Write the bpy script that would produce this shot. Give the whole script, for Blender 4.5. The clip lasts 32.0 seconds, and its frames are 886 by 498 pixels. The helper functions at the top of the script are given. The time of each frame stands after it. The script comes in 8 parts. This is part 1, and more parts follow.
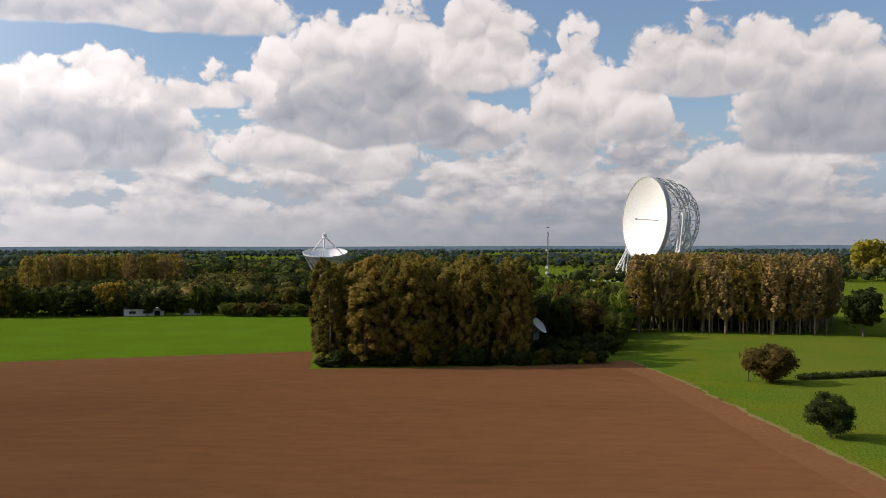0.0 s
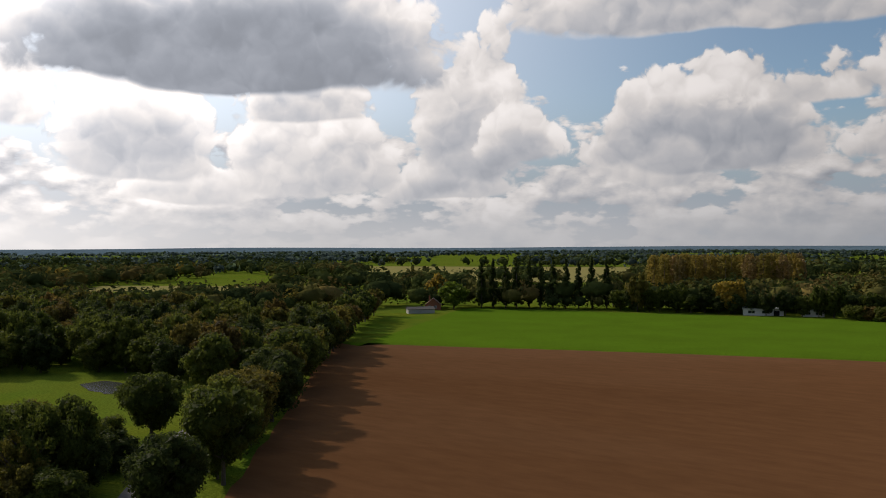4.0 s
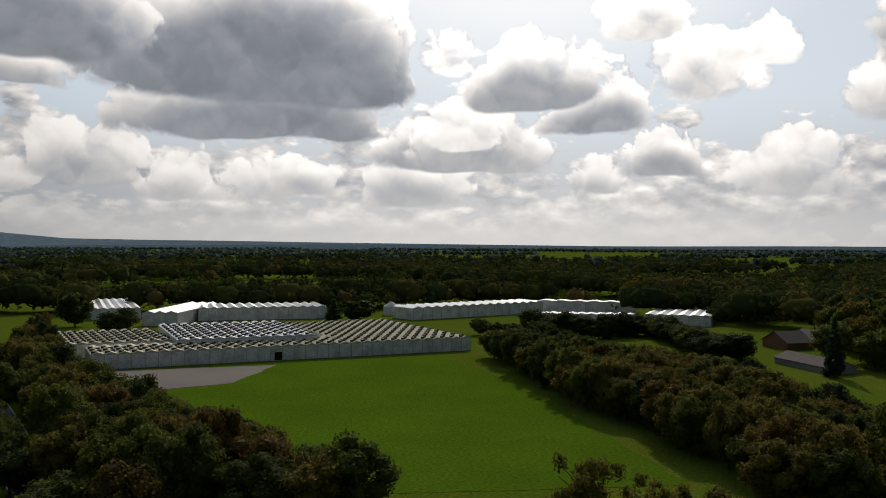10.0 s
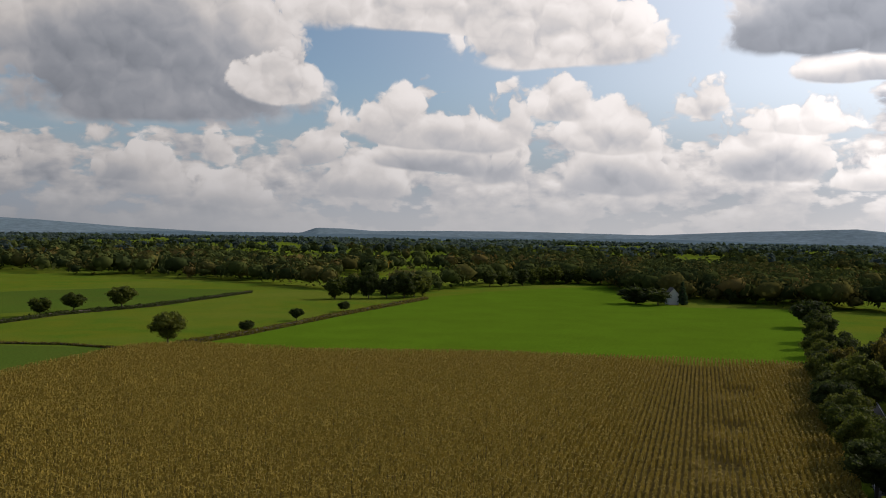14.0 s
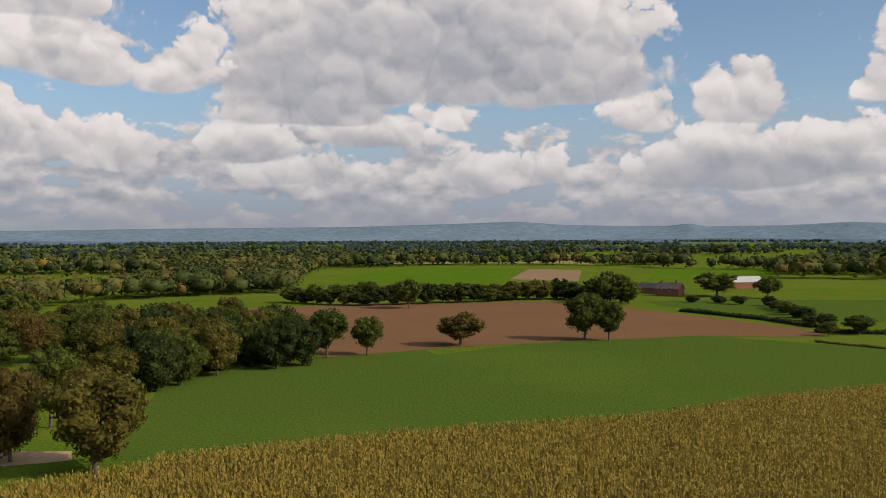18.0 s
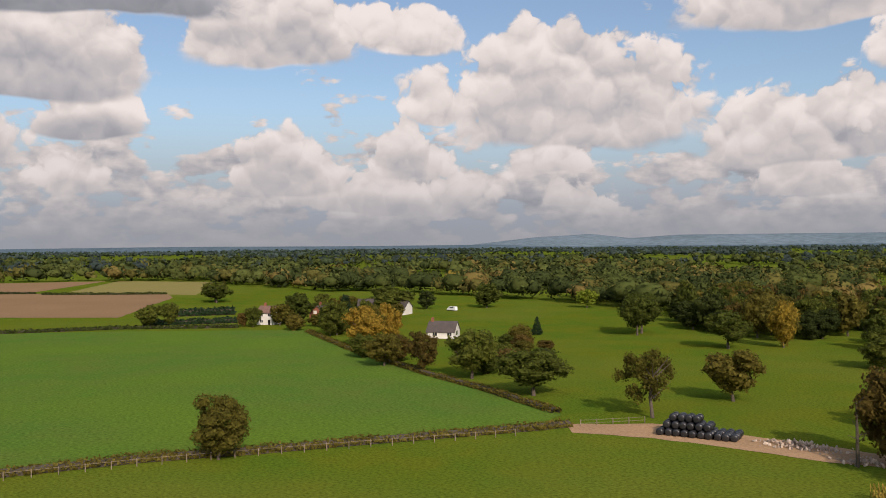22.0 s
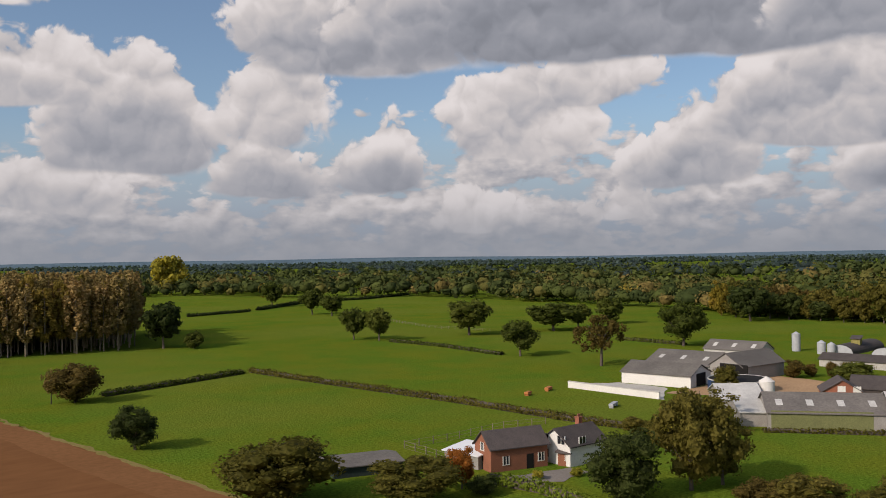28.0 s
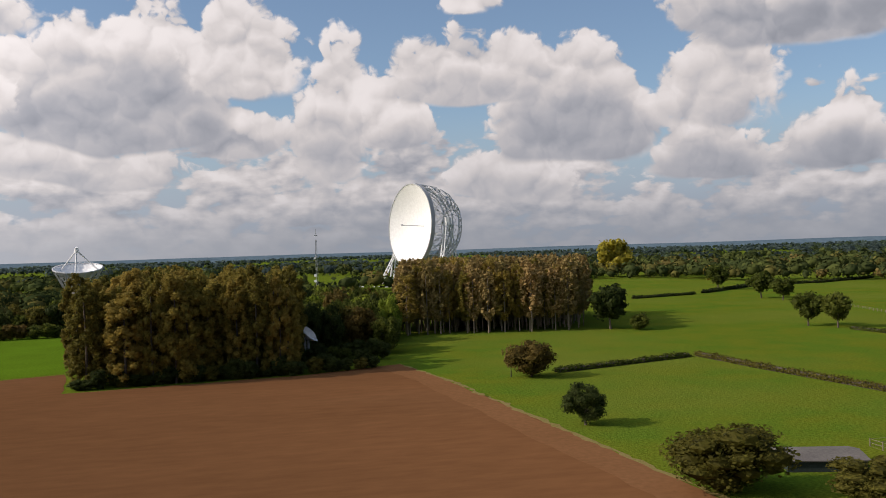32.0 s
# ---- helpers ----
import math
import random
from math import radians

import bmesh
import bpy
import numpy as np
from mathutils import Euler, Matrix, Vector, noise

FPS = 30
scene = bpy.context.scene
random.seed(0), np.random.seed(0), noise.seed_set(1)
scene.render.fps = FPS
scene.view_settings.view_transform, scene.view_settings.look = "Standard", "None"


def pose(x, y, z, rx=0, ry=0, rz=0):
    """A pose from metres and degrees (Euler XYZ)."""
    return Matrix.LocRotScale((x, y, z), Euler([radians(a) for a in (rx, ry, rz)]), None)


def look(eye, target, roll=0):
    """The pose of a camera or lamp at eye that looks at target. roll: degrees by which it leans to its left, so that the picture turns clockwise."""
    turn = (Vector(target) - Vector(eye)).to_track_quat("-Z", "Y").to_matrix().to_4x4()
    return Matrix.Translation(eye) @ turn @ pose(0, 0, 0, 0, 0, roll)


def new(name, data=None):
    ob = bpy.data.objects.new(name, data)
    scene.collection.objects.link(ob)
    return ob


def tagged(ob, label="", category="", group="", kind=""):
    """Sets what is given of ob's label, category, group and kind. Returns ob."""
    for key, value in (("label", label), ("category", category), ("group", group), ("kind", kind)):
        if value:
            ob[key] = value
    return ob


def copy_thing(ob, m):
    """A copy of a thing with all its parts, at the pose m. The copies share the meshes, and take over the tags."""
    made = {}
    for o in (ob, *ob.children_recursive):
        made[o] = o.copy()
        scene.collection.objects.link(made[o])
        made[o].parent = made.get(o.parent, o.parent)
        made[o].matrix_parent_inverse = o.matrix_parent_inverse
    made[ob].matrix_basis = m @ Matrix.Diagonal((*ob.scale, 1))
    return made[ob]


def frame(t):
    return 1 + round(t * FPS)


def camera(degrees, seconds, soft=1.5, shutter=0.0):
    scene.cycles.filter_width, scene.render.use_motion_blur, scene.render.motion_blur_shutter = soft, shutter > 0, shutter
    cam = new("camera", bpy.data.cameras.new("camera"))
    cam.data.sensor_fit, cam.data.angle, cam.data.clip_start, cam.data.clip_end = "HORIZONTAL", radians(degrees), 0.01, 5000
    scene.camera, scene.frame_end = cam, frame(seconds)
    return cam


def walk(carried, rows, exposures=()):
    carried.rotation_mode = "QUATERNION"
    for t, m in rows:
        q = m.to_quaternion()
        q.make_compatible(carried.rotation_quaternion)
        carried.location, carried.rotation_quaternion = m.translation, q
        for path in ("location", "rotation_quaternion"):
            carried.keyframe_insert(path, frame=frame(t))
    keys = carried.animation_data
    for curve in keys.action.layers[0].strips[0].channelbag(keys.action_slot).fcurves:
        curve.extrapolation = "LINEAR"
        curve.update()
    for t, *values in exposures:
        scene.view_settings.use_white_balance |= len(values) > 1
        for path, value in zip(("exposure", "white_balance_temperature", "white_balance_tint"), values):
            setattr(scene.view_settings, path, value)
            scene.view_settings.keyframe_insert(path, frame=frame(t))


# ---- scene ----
# Drone hovering over a road junction in open farmland; it turns on the spot.
HEIGHT = 32.0
cam = camera(52.0, 32.0, soft=0.95)
PATH = [
    (0.0, pose(0, 0, HEIGHT, 89.74, 0.10, 0.00)),
    (0.5, pose(0, 0, HEIGHT, 89.87, 0.14, 6.01)),
    (1.0, pose(0, 0, HEIGHT, 89.94, 0.04, 11.62)),
    (1.5, pose(0, 0, HEIGHT, 89.94, -0.14, 15.91)),
    (2.0, pose(0, 0, HEIGHT, 89.95, -0.20, 19.92)),
    (2.5, pose(0, 0, HEIGHT, 89.91, -0.38, 24.29)),
    (4.5, pose(0, 0, HEIGHT, 89.85, 0.42, 41.55)),
    (5.0, pose(0, 0, HEIGHT, 89.86, 0.34, 45.56)),
    (5.5, pose(0, 0, HEIGHT, 89.86, 0.24, 51.48)),
    (6.0, pose(0, 0, HEIGHT, 89.87, -0.10, 57.29)),
    (6.5, pose(0, 0, HEIGHT, 89.85, -0.16, 61.62)),
    (7.0, pose(0, 0, HEIGHT, 89.80, -0.18, 66.41)),
    (7.5, pose(0, 0, HEIGHT, 89.78, -0.22, 70.89)),
    (8.0, pose(0, 0, HEIGHT, 89.74, -0.26, 74.82)),
    (8.5, pose(0, 0, HEIGHT, 89.71, -0.21, 78.58)),
    (9.0, pose(0, 0, HEIGHT, 89.68, -0.22, 81.99)),
    (9.5, pose(0, 0, HEIGHT, 89.66, -0.20, 85.12)),
    (10.0, pose(0, 0, HEIGHT, 89.67, -0.22, 89.62)),
    (10.5, pose(0, 0, HEIGHT, 89.60, -0.35, 95.59)),
    (11.0, pose(0, 0, HEIGHT, 89.58, -0.46, 101.55)),
    (11.5, pose(0, 0, HEIGHT, 89.51, -0.63, 107.90)),
    (12.0, pose(0, 0, HEIGHT, 89.46, -0.74, 114.52)),
    (12.5, pose(0, 0, HEIGHT, 89.38, -0.88, 121.26)),
    (13.0, pose(0, 0, HEIGHT, 89.30, -1.01, 127.85)),
    (13.5, pose(0, 0, HEIGHT, 89.19, -1.12, 134.46)),
    (15.5, pose(0, 0, HEIGHT, 89.01, 0.20, 160.65)),
    (16.0, pose(0, 0, HEIGHT, 89.06, 0.15, 167.74)),
    (16.5, pose(0, 0, HEIGHT, 89.10, 0.14, 174.92)),
    (17.0, pose(0, 0, HEIGHT, 89.14, 0.18, 180.85)),
    (17.5, pose(0, 0, HEIGHT, 89.19, 0.19, 188.11)),
    (18.0, pose(0, 0, HEIGHT, 89.20, 0.25, 195.02)),
    (18.5, pose(0, 0, HEIGHT, 89.27, 0.31, 202.29)),
    (19.0, pose(0, 0, HEIGHT, 89.30, 0.32, 209.36)),
    (19.5, pose(0, 0, HEIGHT, 89.34, 0.38, 216.10)),
    (20.0, pose(0, 0, HEIGHT, 89.44, 0.42, 222.52)),
    (20.5, pose(0, 0, HEIGHT, 89.54, 0.35, 229.06)),
    (21.0, pose(0, 0, HEIGHT, 89.61, 0.51, 234.84)),
    (21.5, pose(0, 0, HEIGHT, 89.63, 0.45, 240.93)),
    (22.0, pose(0, 0, HEIGHT, 89.67, 0.52, 247.05)),
    (22.5, pose(0, 0, HEIGHT, 89.75, 0.51, 252.97)),
    (23.0, pose(0, 0, HEIGHT, 89.80, 0.54, 259.00)),
    (23.5, pose(0, 0, HEIGHT, 89.86, 0.52, 264.70)),
    (24.0, pose(0, 0, HEIGHT, 89.90, 0.59, 270.05)),
    (24.5, pose(0, 0, HEIGHT, 89.95, 0.65, 275.48)),
    (26.5, pose(0, 0, HEIGHT, 90.24, 1.12, 299.24)),
    (27.0, pose(0, 0, HEIGHT, 90.31, 1.05, 305.91)),
    (27.5, pose(0, 0, HEIGHT, 90.39, 0.99, 312.13)),
    (28.0, pose(0, 0, HEIGHT, 90.44, 0.93, 317.99)),
    (28.5, pose(0, 0, HEIGHT, 90.47, 0.87, 323.93)),
    (29.0, pose(0, 0, HEIGHT, 90.46, 0.83, 329.84)),
    (29.5, pose(0, 0, HEIGHT, 90.44, 0.85, 335.19)),
    (30.0, pose(0, 0, HEIGHT, 90.39, 0.85, 339.31)),
    (30.5, pose(0, 0, HEIGHT, 90.35, 1.03, 342.47)),
    (31.0, pose(0, 0, HEIGHT, 90.24, 1.19, 344.76)),
    (31.5, pose(0, 0, HEIGHT, 90.14, 1.43, 345.96)),
    (32.0, pose(0, 0, HEIGHT, 89.99, 1.77, 345.46)),
]
EXPOSURES = [(t, stops, 6850 if 22 < t < 27 else 6500, tint) for t, stops, tint in [
    (0.0, -0.05, 18), (1.0, -0.1, 18), (2.0, -0.2, 17), (3.5, -0.48, 15), (5.0, -0.6, 14), (6.0, -0.85, 12), (9.0, -1.15, 12), (11.0, -1.08, 13), (13.0, -0.7, 15),
    (14.5, -0.45, 16), (16.0, -0.25, 17), (18.0, -0.1, 17), (20.0, -0.05, 18), (23.0, -0.05, 20), (28.0, -0.2, 18), (30.0, -0.15, 17), (32.0, -0.1, 18),
]]
walk(cam, PATH, EXPOSURES)

# ---- light ----
SUN_AZ = radians(84.0)      # counted from +y towards -x
SUN_EL = radians(31.0)
sun_way = Vector((-math.sin(SUN_AZ) * math.cos(SUN_EL), math.cos(SUN_AZ) * math.cos(SUN_EL), math.sin(SUN_EL)))
sun = new("sun", bpy.data.lights.new("sun", "SUN"))
sun.data.energy, sun.data.angle, sun.data.color = 4.2, radians(0.6), (1.0, 0.90, 0.74)
sun.matrix_world = look(sun_way * 1000, (0, 0, 0))

world = bpy.data.worlds.new("sky")
scene.world = world
world.use_nodes = True
wt = world.node_tree
wt.nodes.clear()


def wmath(op, a, b=None, c=None):
    n = wt.nodes.new("ShaderNodeMath")
    n.operation = op
    for i, v in enumerate((a, b, c)):
        if v is None:
            continue
        if isinstance(v, (int, float)):
            n.inputs[i].default_value = v
        else:
            wt.links.new(v, n.inputs[i])
    return n.outputs[0]


def wvec(op, a, b=None, c=None):
    n = wt.nodes.new("ShaderNodeVectorMath")
    n.operation = op
    for i, v in enumerate((a, b, c)):
        if v is None:
            continue
        if isinstance(v, (tuple, list, Vector)):
            n.inputs[i].default_value = v
        else:
            wt.links.new(v, n.inputs[i])
    return n.outputs["Value"] if op in ("LENGTH", "DOT_PRODUCT") else n.outputs[0]


def wramp(v, lo, hi):
    n = wt.nodes.new("ShaderNodeMapRange")
    n.interpolation_type = "SMOOTHSTEP"
    n.inputs["From Min"].default_value, n.inputs["From Max"].default_value = lo, hi
    wt.links.new(v, n.inputs["Value"])
    return n.outputs[0]


def wmix(f, a, b):
    n = wt.nodes.new("ShaderNodeMix")
    n.data_type = "RGBA"
    for key, v in ((0, f), (6, a), (7, b)):
        if isinstance(v, (int, float, tuple)):
            n.inputs[key].default_value = v if not isinstance(v, tuple) else (*v, 1)
        else:
            wt.links.new(v, n.inputs[key])
    return n.outputs[2]


sky = wt.nodes.new("ShaderNodeTexSky")
sky.sky_type, sky.sun_disc = "NISHITA", False
sky.sun_elevation, sky.sun_rotation = SUN_EL, -SUN_AZ
sky.air_density, sky.dust_density, sky.ozone_density = 1.0, 0.6, 1.0
way = wt.nodes.new("ShaderNodeTexCoord").outputs["Generated"]
sep = wt.nodes.new("ShaderNodeSeparateXYZ")
wt.links.new(way, sep.inputs[0])
up = sep.outputs[2]


def noise3(vec, scale, detail, rough, distort=0.0):
    n = wt.nodes.new("ShaderNodeTexNoise")
    n.inputs["Scale"].default_value, n.inputs["Detail"].default_value = scale, detail
    n.inputs["Roughness"].default_value, n.inputs["Distortion"].default_value = rough, distort
    wt.links.new(vec, n.inputs["Vector"])
    return n.outputs[0]


def billow(vec, scale, detail):
    n = wt.nodes.new("ShaderNodeTexVoronoi")
    n.feature, n.normalize = "F1", True
    n.inputs["Scale"].default_value, n.inputs["Detail"].default_value = scale, detail
    n.inputs["Roughness"].default_value, n.inputs["Lacunarity"].default_value = 0.5, 2.2
    wt.links.new(vec, n.inputs["Vector"])
    return n.outputs["Distance"]


# The cloud cover: the larger cumulus one by one, the far and low ones first: bearing, height of the flat base, half width,
# height of the dome over its base (all in degrees) and how grey its underside is.
CUMULUS = []
CUMULUS += [(153.8, 1.7, 2.2, 1.7, 0.50), (315.5, 1.7, 3.2, 2.2, 0.10), (238.5, 1.8, 2.8, 1.4, 0.20), (158.9, 2.1, 1.6, 2.4, 0.50), (250.2, 2.1, 6.1, 2.1, 0.35), (306.0, 2.2, 2.8, 1.4, 0.15), (146.7, 2.3, 3.2, 1.9, 0.55), (92.0, 2.4, 3.5, 3.0, 0.60)]
CUMULUS += [(276.0, 2.4, 3.0, 2.0, 0.25), (174.8, 2.4, 3.6, 1.7, 0.20), (224.9, 2.7, 2.8, 1.9, 0.30), (192.2, 2.7, 1.5, 2.1, 0.35), (160.5, 2.9, 2.9, 2.0, 0.50), (37.4, 2.9, 4.7, 2.9, 0.60), (105.6, 3.0, 2.1, 2.4, 0.50), (282.7, 3.0, 2.1, 2.0, 0.35)]
CUMULUS += [(176.5, 3.0, 7.3, 3.8, 0.60), (129.5, 3.0, 3.2, 3.0, 0.65), (204.8, 3.1, 3.0, 1.8, 0.30), (99.7, 3.1, 3.8, 2.1, 0.50), (54.0, 3.1, 3.7, 2.1, 0.40), (188.5, 3.1, 2.1, 1.7, 0.35), (67.7, 3.2, 3.8, 2.9, 0.40), (115.6, 3.2, 2.0, 1.3, 0.40)]
CUMULUS += [(341.5, 3.2, 3.6, 2.9, 0.40), (165.7, 3.3, 1.5, 1.5, 0.30), (79.9, 3.4, 2.3, 1.8, 0.60), (269.2, 3.4, 1.6, 1.8, 0.35), (257.1, 3.4, 3.7, 3.6, 0.35), (194.4, 3.4, 2.0, 2.0, 0.30), (121.1, 3.6, 3.2, 2.7, 0.65), (290.2, 3.7, 4.5, 3.6, 0.60)]
CUMULUS += [(289.8, 3.8, 4.1, 3.4, 0.75), (109.6, 3.8, 1.5, 2.5, 0.60), (45.7, 3.8, 6.4, 4.6, 0.35), (138.1, 3.9, 2.5, 4.1, 0.55), (25.3, 4.0, 3.7, 3.1, 0.30), (111.2, 4.0, 2.8, 2.8, 0.50), (155.2, 4.1, 1.1, 1.3, 0.30), (141.2, 4.2, 4.4, 2.1, 0.75)]
CUMULUS += [(302.2, 4.2, 4.1, 4.6, 0.50), (240.7, 4.2, 2.7, 1.8, 0.20), (149.6, 4.2, 2.4, 1.9, 0.40), (214.5, 4.3, 2.2, 2.2, 0.15), (249.2, 4.3, 2.4, 2.9, 0.25), (328.2, 4.3, 3.7, 3.5, 0.70), (75.3, 4.3, 2.8, 2.5, 0.75), (351.9, 4.4, 2.6, 7.3, 0.45)]
CUMULUS += [(322.4, 4.4, 3.2, 4.1, 0.75), (7.9, 4.5, 7.1, 2.2, 0.45), (206.9, 4.7, 3.3, 2.3, 0.55), (35.6, 4.7, 3.6, 8.4, 0.55), (56.8, 4.8, 4.4, 5.7, 0.50), (172.1, 4.8, 2.9, 2.2, 0.30), (223.9, 4.9, 7.0, 3.5, 0.40), (89.2, 4.9, 5.6, 3.1, 0.75)]
CUMULUS += [(87.2, 5.0, 4.4, 3.9, 0.60), (276.1, 5.1, 5.3, 4.0, 0.50), (226.7, 5.1, 4.6, 3.5, 0.30), (32.7, 5.2, 2.4, 3.6, 0.60), (162.0, 5.2, 1.2, 1.5, 0.20), (21.3, 5.2, 6.4, 5.7, 0.60), (130.0, 5.3, 3.3, 2.4, 0.35), (200.3, 5.5, 3.6, 2.2, 0.40)]
CUMULUS += [(142.3, 5.7, 6.1, 2.8, 0.50), (336.4, 5.8, 5.1, 6.2, 0.65), (119.7, 6.1, 2.8, 1.2, 0.20), (357.5, 6.1, 3.3, 3.6, 0.50), (347.3, 6.3, 2.3, 2.5, 0.35), (88.3, 6.3, 2.4, 2.7, 0.20), (239.1, 6.5, 7.5, 6.5, 0.35), (96.9, 6.6, 4.0, 2.3, 0.85)]
CUMULUS += [(183.1, 6.6, 1.9, 2.2, 0.30), (291.9, 6.7, 4.0, 5.7, 0.40), (294.4, 6.7, 6.8, 6.1, 0.50), (312.9, 6.7, 4.9, 5.2, 0.30), (195.8, 6.8, 2.0, 1.9, 0.15), (268.6, 6.8, 2.9, 2.6, 0.65), (133.8, 6.9, 1.8, 2.2, 0.45), (101.2, 6.9, 8.1, 4.2, 0.85)]
CUMULUS += [(176.5, 7.0, 2.9, 3.1, 0.35), (101.7, 7.0, 8.1, 4.0, 0.85), (356.5, 7.0, 1.4, 2.5, 0.30), (204.0, 7.1, 5.2, 3.6, 0.50), (79.9, 7.1, 2.9, 3.0, 0.70), (159.1, 7.3, 9.8, 10.2, 0.75), (4.5, 7.3, 7.1, 7.2, 0.60), (124.9, 7.3, 1.8, 2.1, 0.35)]
CUMULUS += [(62.9, 7.4, 2.1, 4.2, 0.35), (327.5, 7.6, 3.1, 6.2, 0.25), (284.5, 7.9, 3.9, 4.4, 0.40), (151.3, 7.9, 2.0, 2.2, 0.10), (169.4, 7.9, 2.0, 1.8, 0.30), (46.0, 8.0, 3.9, 2.8, 0.45), (247.2, 8.0, 1.9, 2.2, 0.20), (328.0, 8.0, 3.9, 6.3, 0.30)]
CUMULUS += [(15.7, 8.3, 3.8, 2.1, 0.30), (187.8, 8.6, 5.8, 5.3, 0.60), (73.9, 8.8, 2.5, 4.3, 0.25), (83.8, 9.1, 3.8, 3.8, 0.70), (115.9, 9.1, 4.0, 1.9, 0.60), (96.2, 9.2, 4.6, 7.9, 0.90), (196.4, 9.2, 14.6, 8.8, 0.55), (272.3, 9.3, 7.6, 4.9, 0.50)]
CUMULUS += [(343.1, 9.3, 5.7, 3.8, 0.40), (211.3, 9.3, 2.7, 2.6, 0.40), (216.8, 9.5, 4.2, 3.3, 0.35), (309.7, 9.5, 3.9, 2.9, 0.30), (100.0, 9.6, 7.0, 8.1, 0.90), (101.6, 9.8, 9.5, 7.7, 0.90), (357.0, 10.2, 3.2, 4.9, 0.15), (50.3, 10.4, 13.9, 7.7, 0.95)]
CUMULUS += [(134.0, 10.8, 6.6, 4.5, 0.20), (70.9, 10.8, 1.9, 2.1, 0.10), (89.4, 11.0, 2.2, 2.3, 0.10), (257.3, 11.2, 5.1, 4.7, 0.35), (116.1, 11.3, 9.0, 6.8, 0.90), (131.0, 11.4, 3.5, 1.9, 0.20), (248.7, 11.8, 3.0, 2.8, 0.10), (323.2, 11.9, 8.2, 6.4, 0.60)]
CUMULUS += [(306.4, 12.4, 17.9, 8.1, 0.85), (223.1, 12.6, 9.1, 3.9, 0.45), (139.9, 12.6, 9.6, 3.7, 0.20), (77.2, 12.7, 2.8, 3.3, 0.30), (290.9, 12.9, 6.7, 5.5, 0.80), (21.0, 13.2, 12.1, 4.2, 0.50), (268.1, 13.8, 9.7, 5.0, 0.90), (343.1, 14.4, 1.1, 1.4, 0.10)]


def swell(vec):
    """How far the large rounded heads of a cloud stand out, in degrees."""
    broad = wmath("MULTIPLY", wmath("SUBTRACT", noise3(vec, 8.0, 2.0, 0.5), 0.5), 3.4)
    d = billow(vec, 20.0, 0.0)
    e = billow(vec, 43.0, 0.0)
    return wmath("ADD", wmath("MULTIPLY_ADD", wmath("MULTIPLY", e, e), -1.7, broad), wmath("MULTIPLY_ADD", wmath("MULTIPLY", d, d), -3.4, 0.98))


def knobs(vec):
    """The small knobs and frayed rims on the heads."""
    d = billow(vec, 58.0, 1.0)
    return wmath("ADD", wmath("MULTIPLY_ADD", wmath("MULTIPLY", d, d), -2.2, 0.36), wmath("MULTIPLY", wmath("SUBTRACT", noise3(vec, 60.0, 4.0, 0.6), 0.5), 1.0))


def low_field(vec):
    """Rows of small cumulus, seen edge on, that close up towards the horizon."""
    flat = wvec("MULTIPLY", vec, (1.0, 1.0, 2.2))
    n = noise3(flat, 13.0, 5.0, 0.55)
    p = billow(flat, 34.0, 1.0)
    return wmath("SUBTRACT", wmath("MULTIPLY", wmath("SUBTRACT", n, 0.47), 2.6), wmath("MULTIPLY", wmath("SUBTRACT", p, 0.42), 0.9))


band = wramp(up, 0.21, 0.05)
sunward = tuple(Vector((0, 0, 0.009)) + sun_way * 0.004)
shifted = wvec("ADD", way, sunward)
fray = wt.nodes.new("ShaderNodeTexNoise")
fray.inputs["Scale"].default_value, fray.inputs["Detail"].default_value = 26.0, 3.0
wt.links.new(way, fray.inputs["Vector"])
frayed = wvec("ADD", way, wvec("MULTIPLY", wvec("SUBTRACT", fray.outputs["Color"], (0.5, 0.5, 0.5)), (0.045, 0.045, 0.030)))
heads = swell(frayed)
fine = knobs(frayed)
puff = wmath("ADD", heads, fine)
relief = wmath("SUBTRACT", heads, swell(wvec("ADD", frayed, sunward)))
small = wmath("ADD", low_field(way), wmath("MULTIPLY_ADD", band, 0.85, -0.78))
small_up = wmath("ADD", low_field(shifted), wmath("MULTIPLY_ADD", band, 0.85, -0.78))
alpha = wramp(small, -0.05, 0.16)
white = wmath("ADD", wmath("MULTIPLY", wmath("SUBTRACT", small, small_up), 0.8), 0.66)
# the bearing and height of a point of the sky, slightly wandering
degrees_ = math.degrees(1)
drift = wt.nodes.new("ShaderNodeTexNoise")
drift.inputs["Scale"].default_value, drift.inputs["Detail"].default_value = 6.0, 2.0
wt.links.new(way, drift.inputs["Vector"])
spot = wt.nodes.new("ShaderNodeCombineXYZ")
bearing = wmath("MULTIPLY", wmath("ARCTAN2", wmath("MULTIPLY", sep.outputs[0], -1.0), sep.outputs[1]), degrees_)
wt.links.new(bearing, spot.inputs[0])
wt.links.new(wmath("MULTIPLY", wmath("ARCSINE", up), degrees_), spot.inputs[1])
spot = wvec("ADD", spot.outputs[0], wvec("MULTIPLY", wvec("SUBTRACT", drift.outputs["Color"], (0.5, 0.5, 0.5)), (5.0, 2.6, 0.0)))


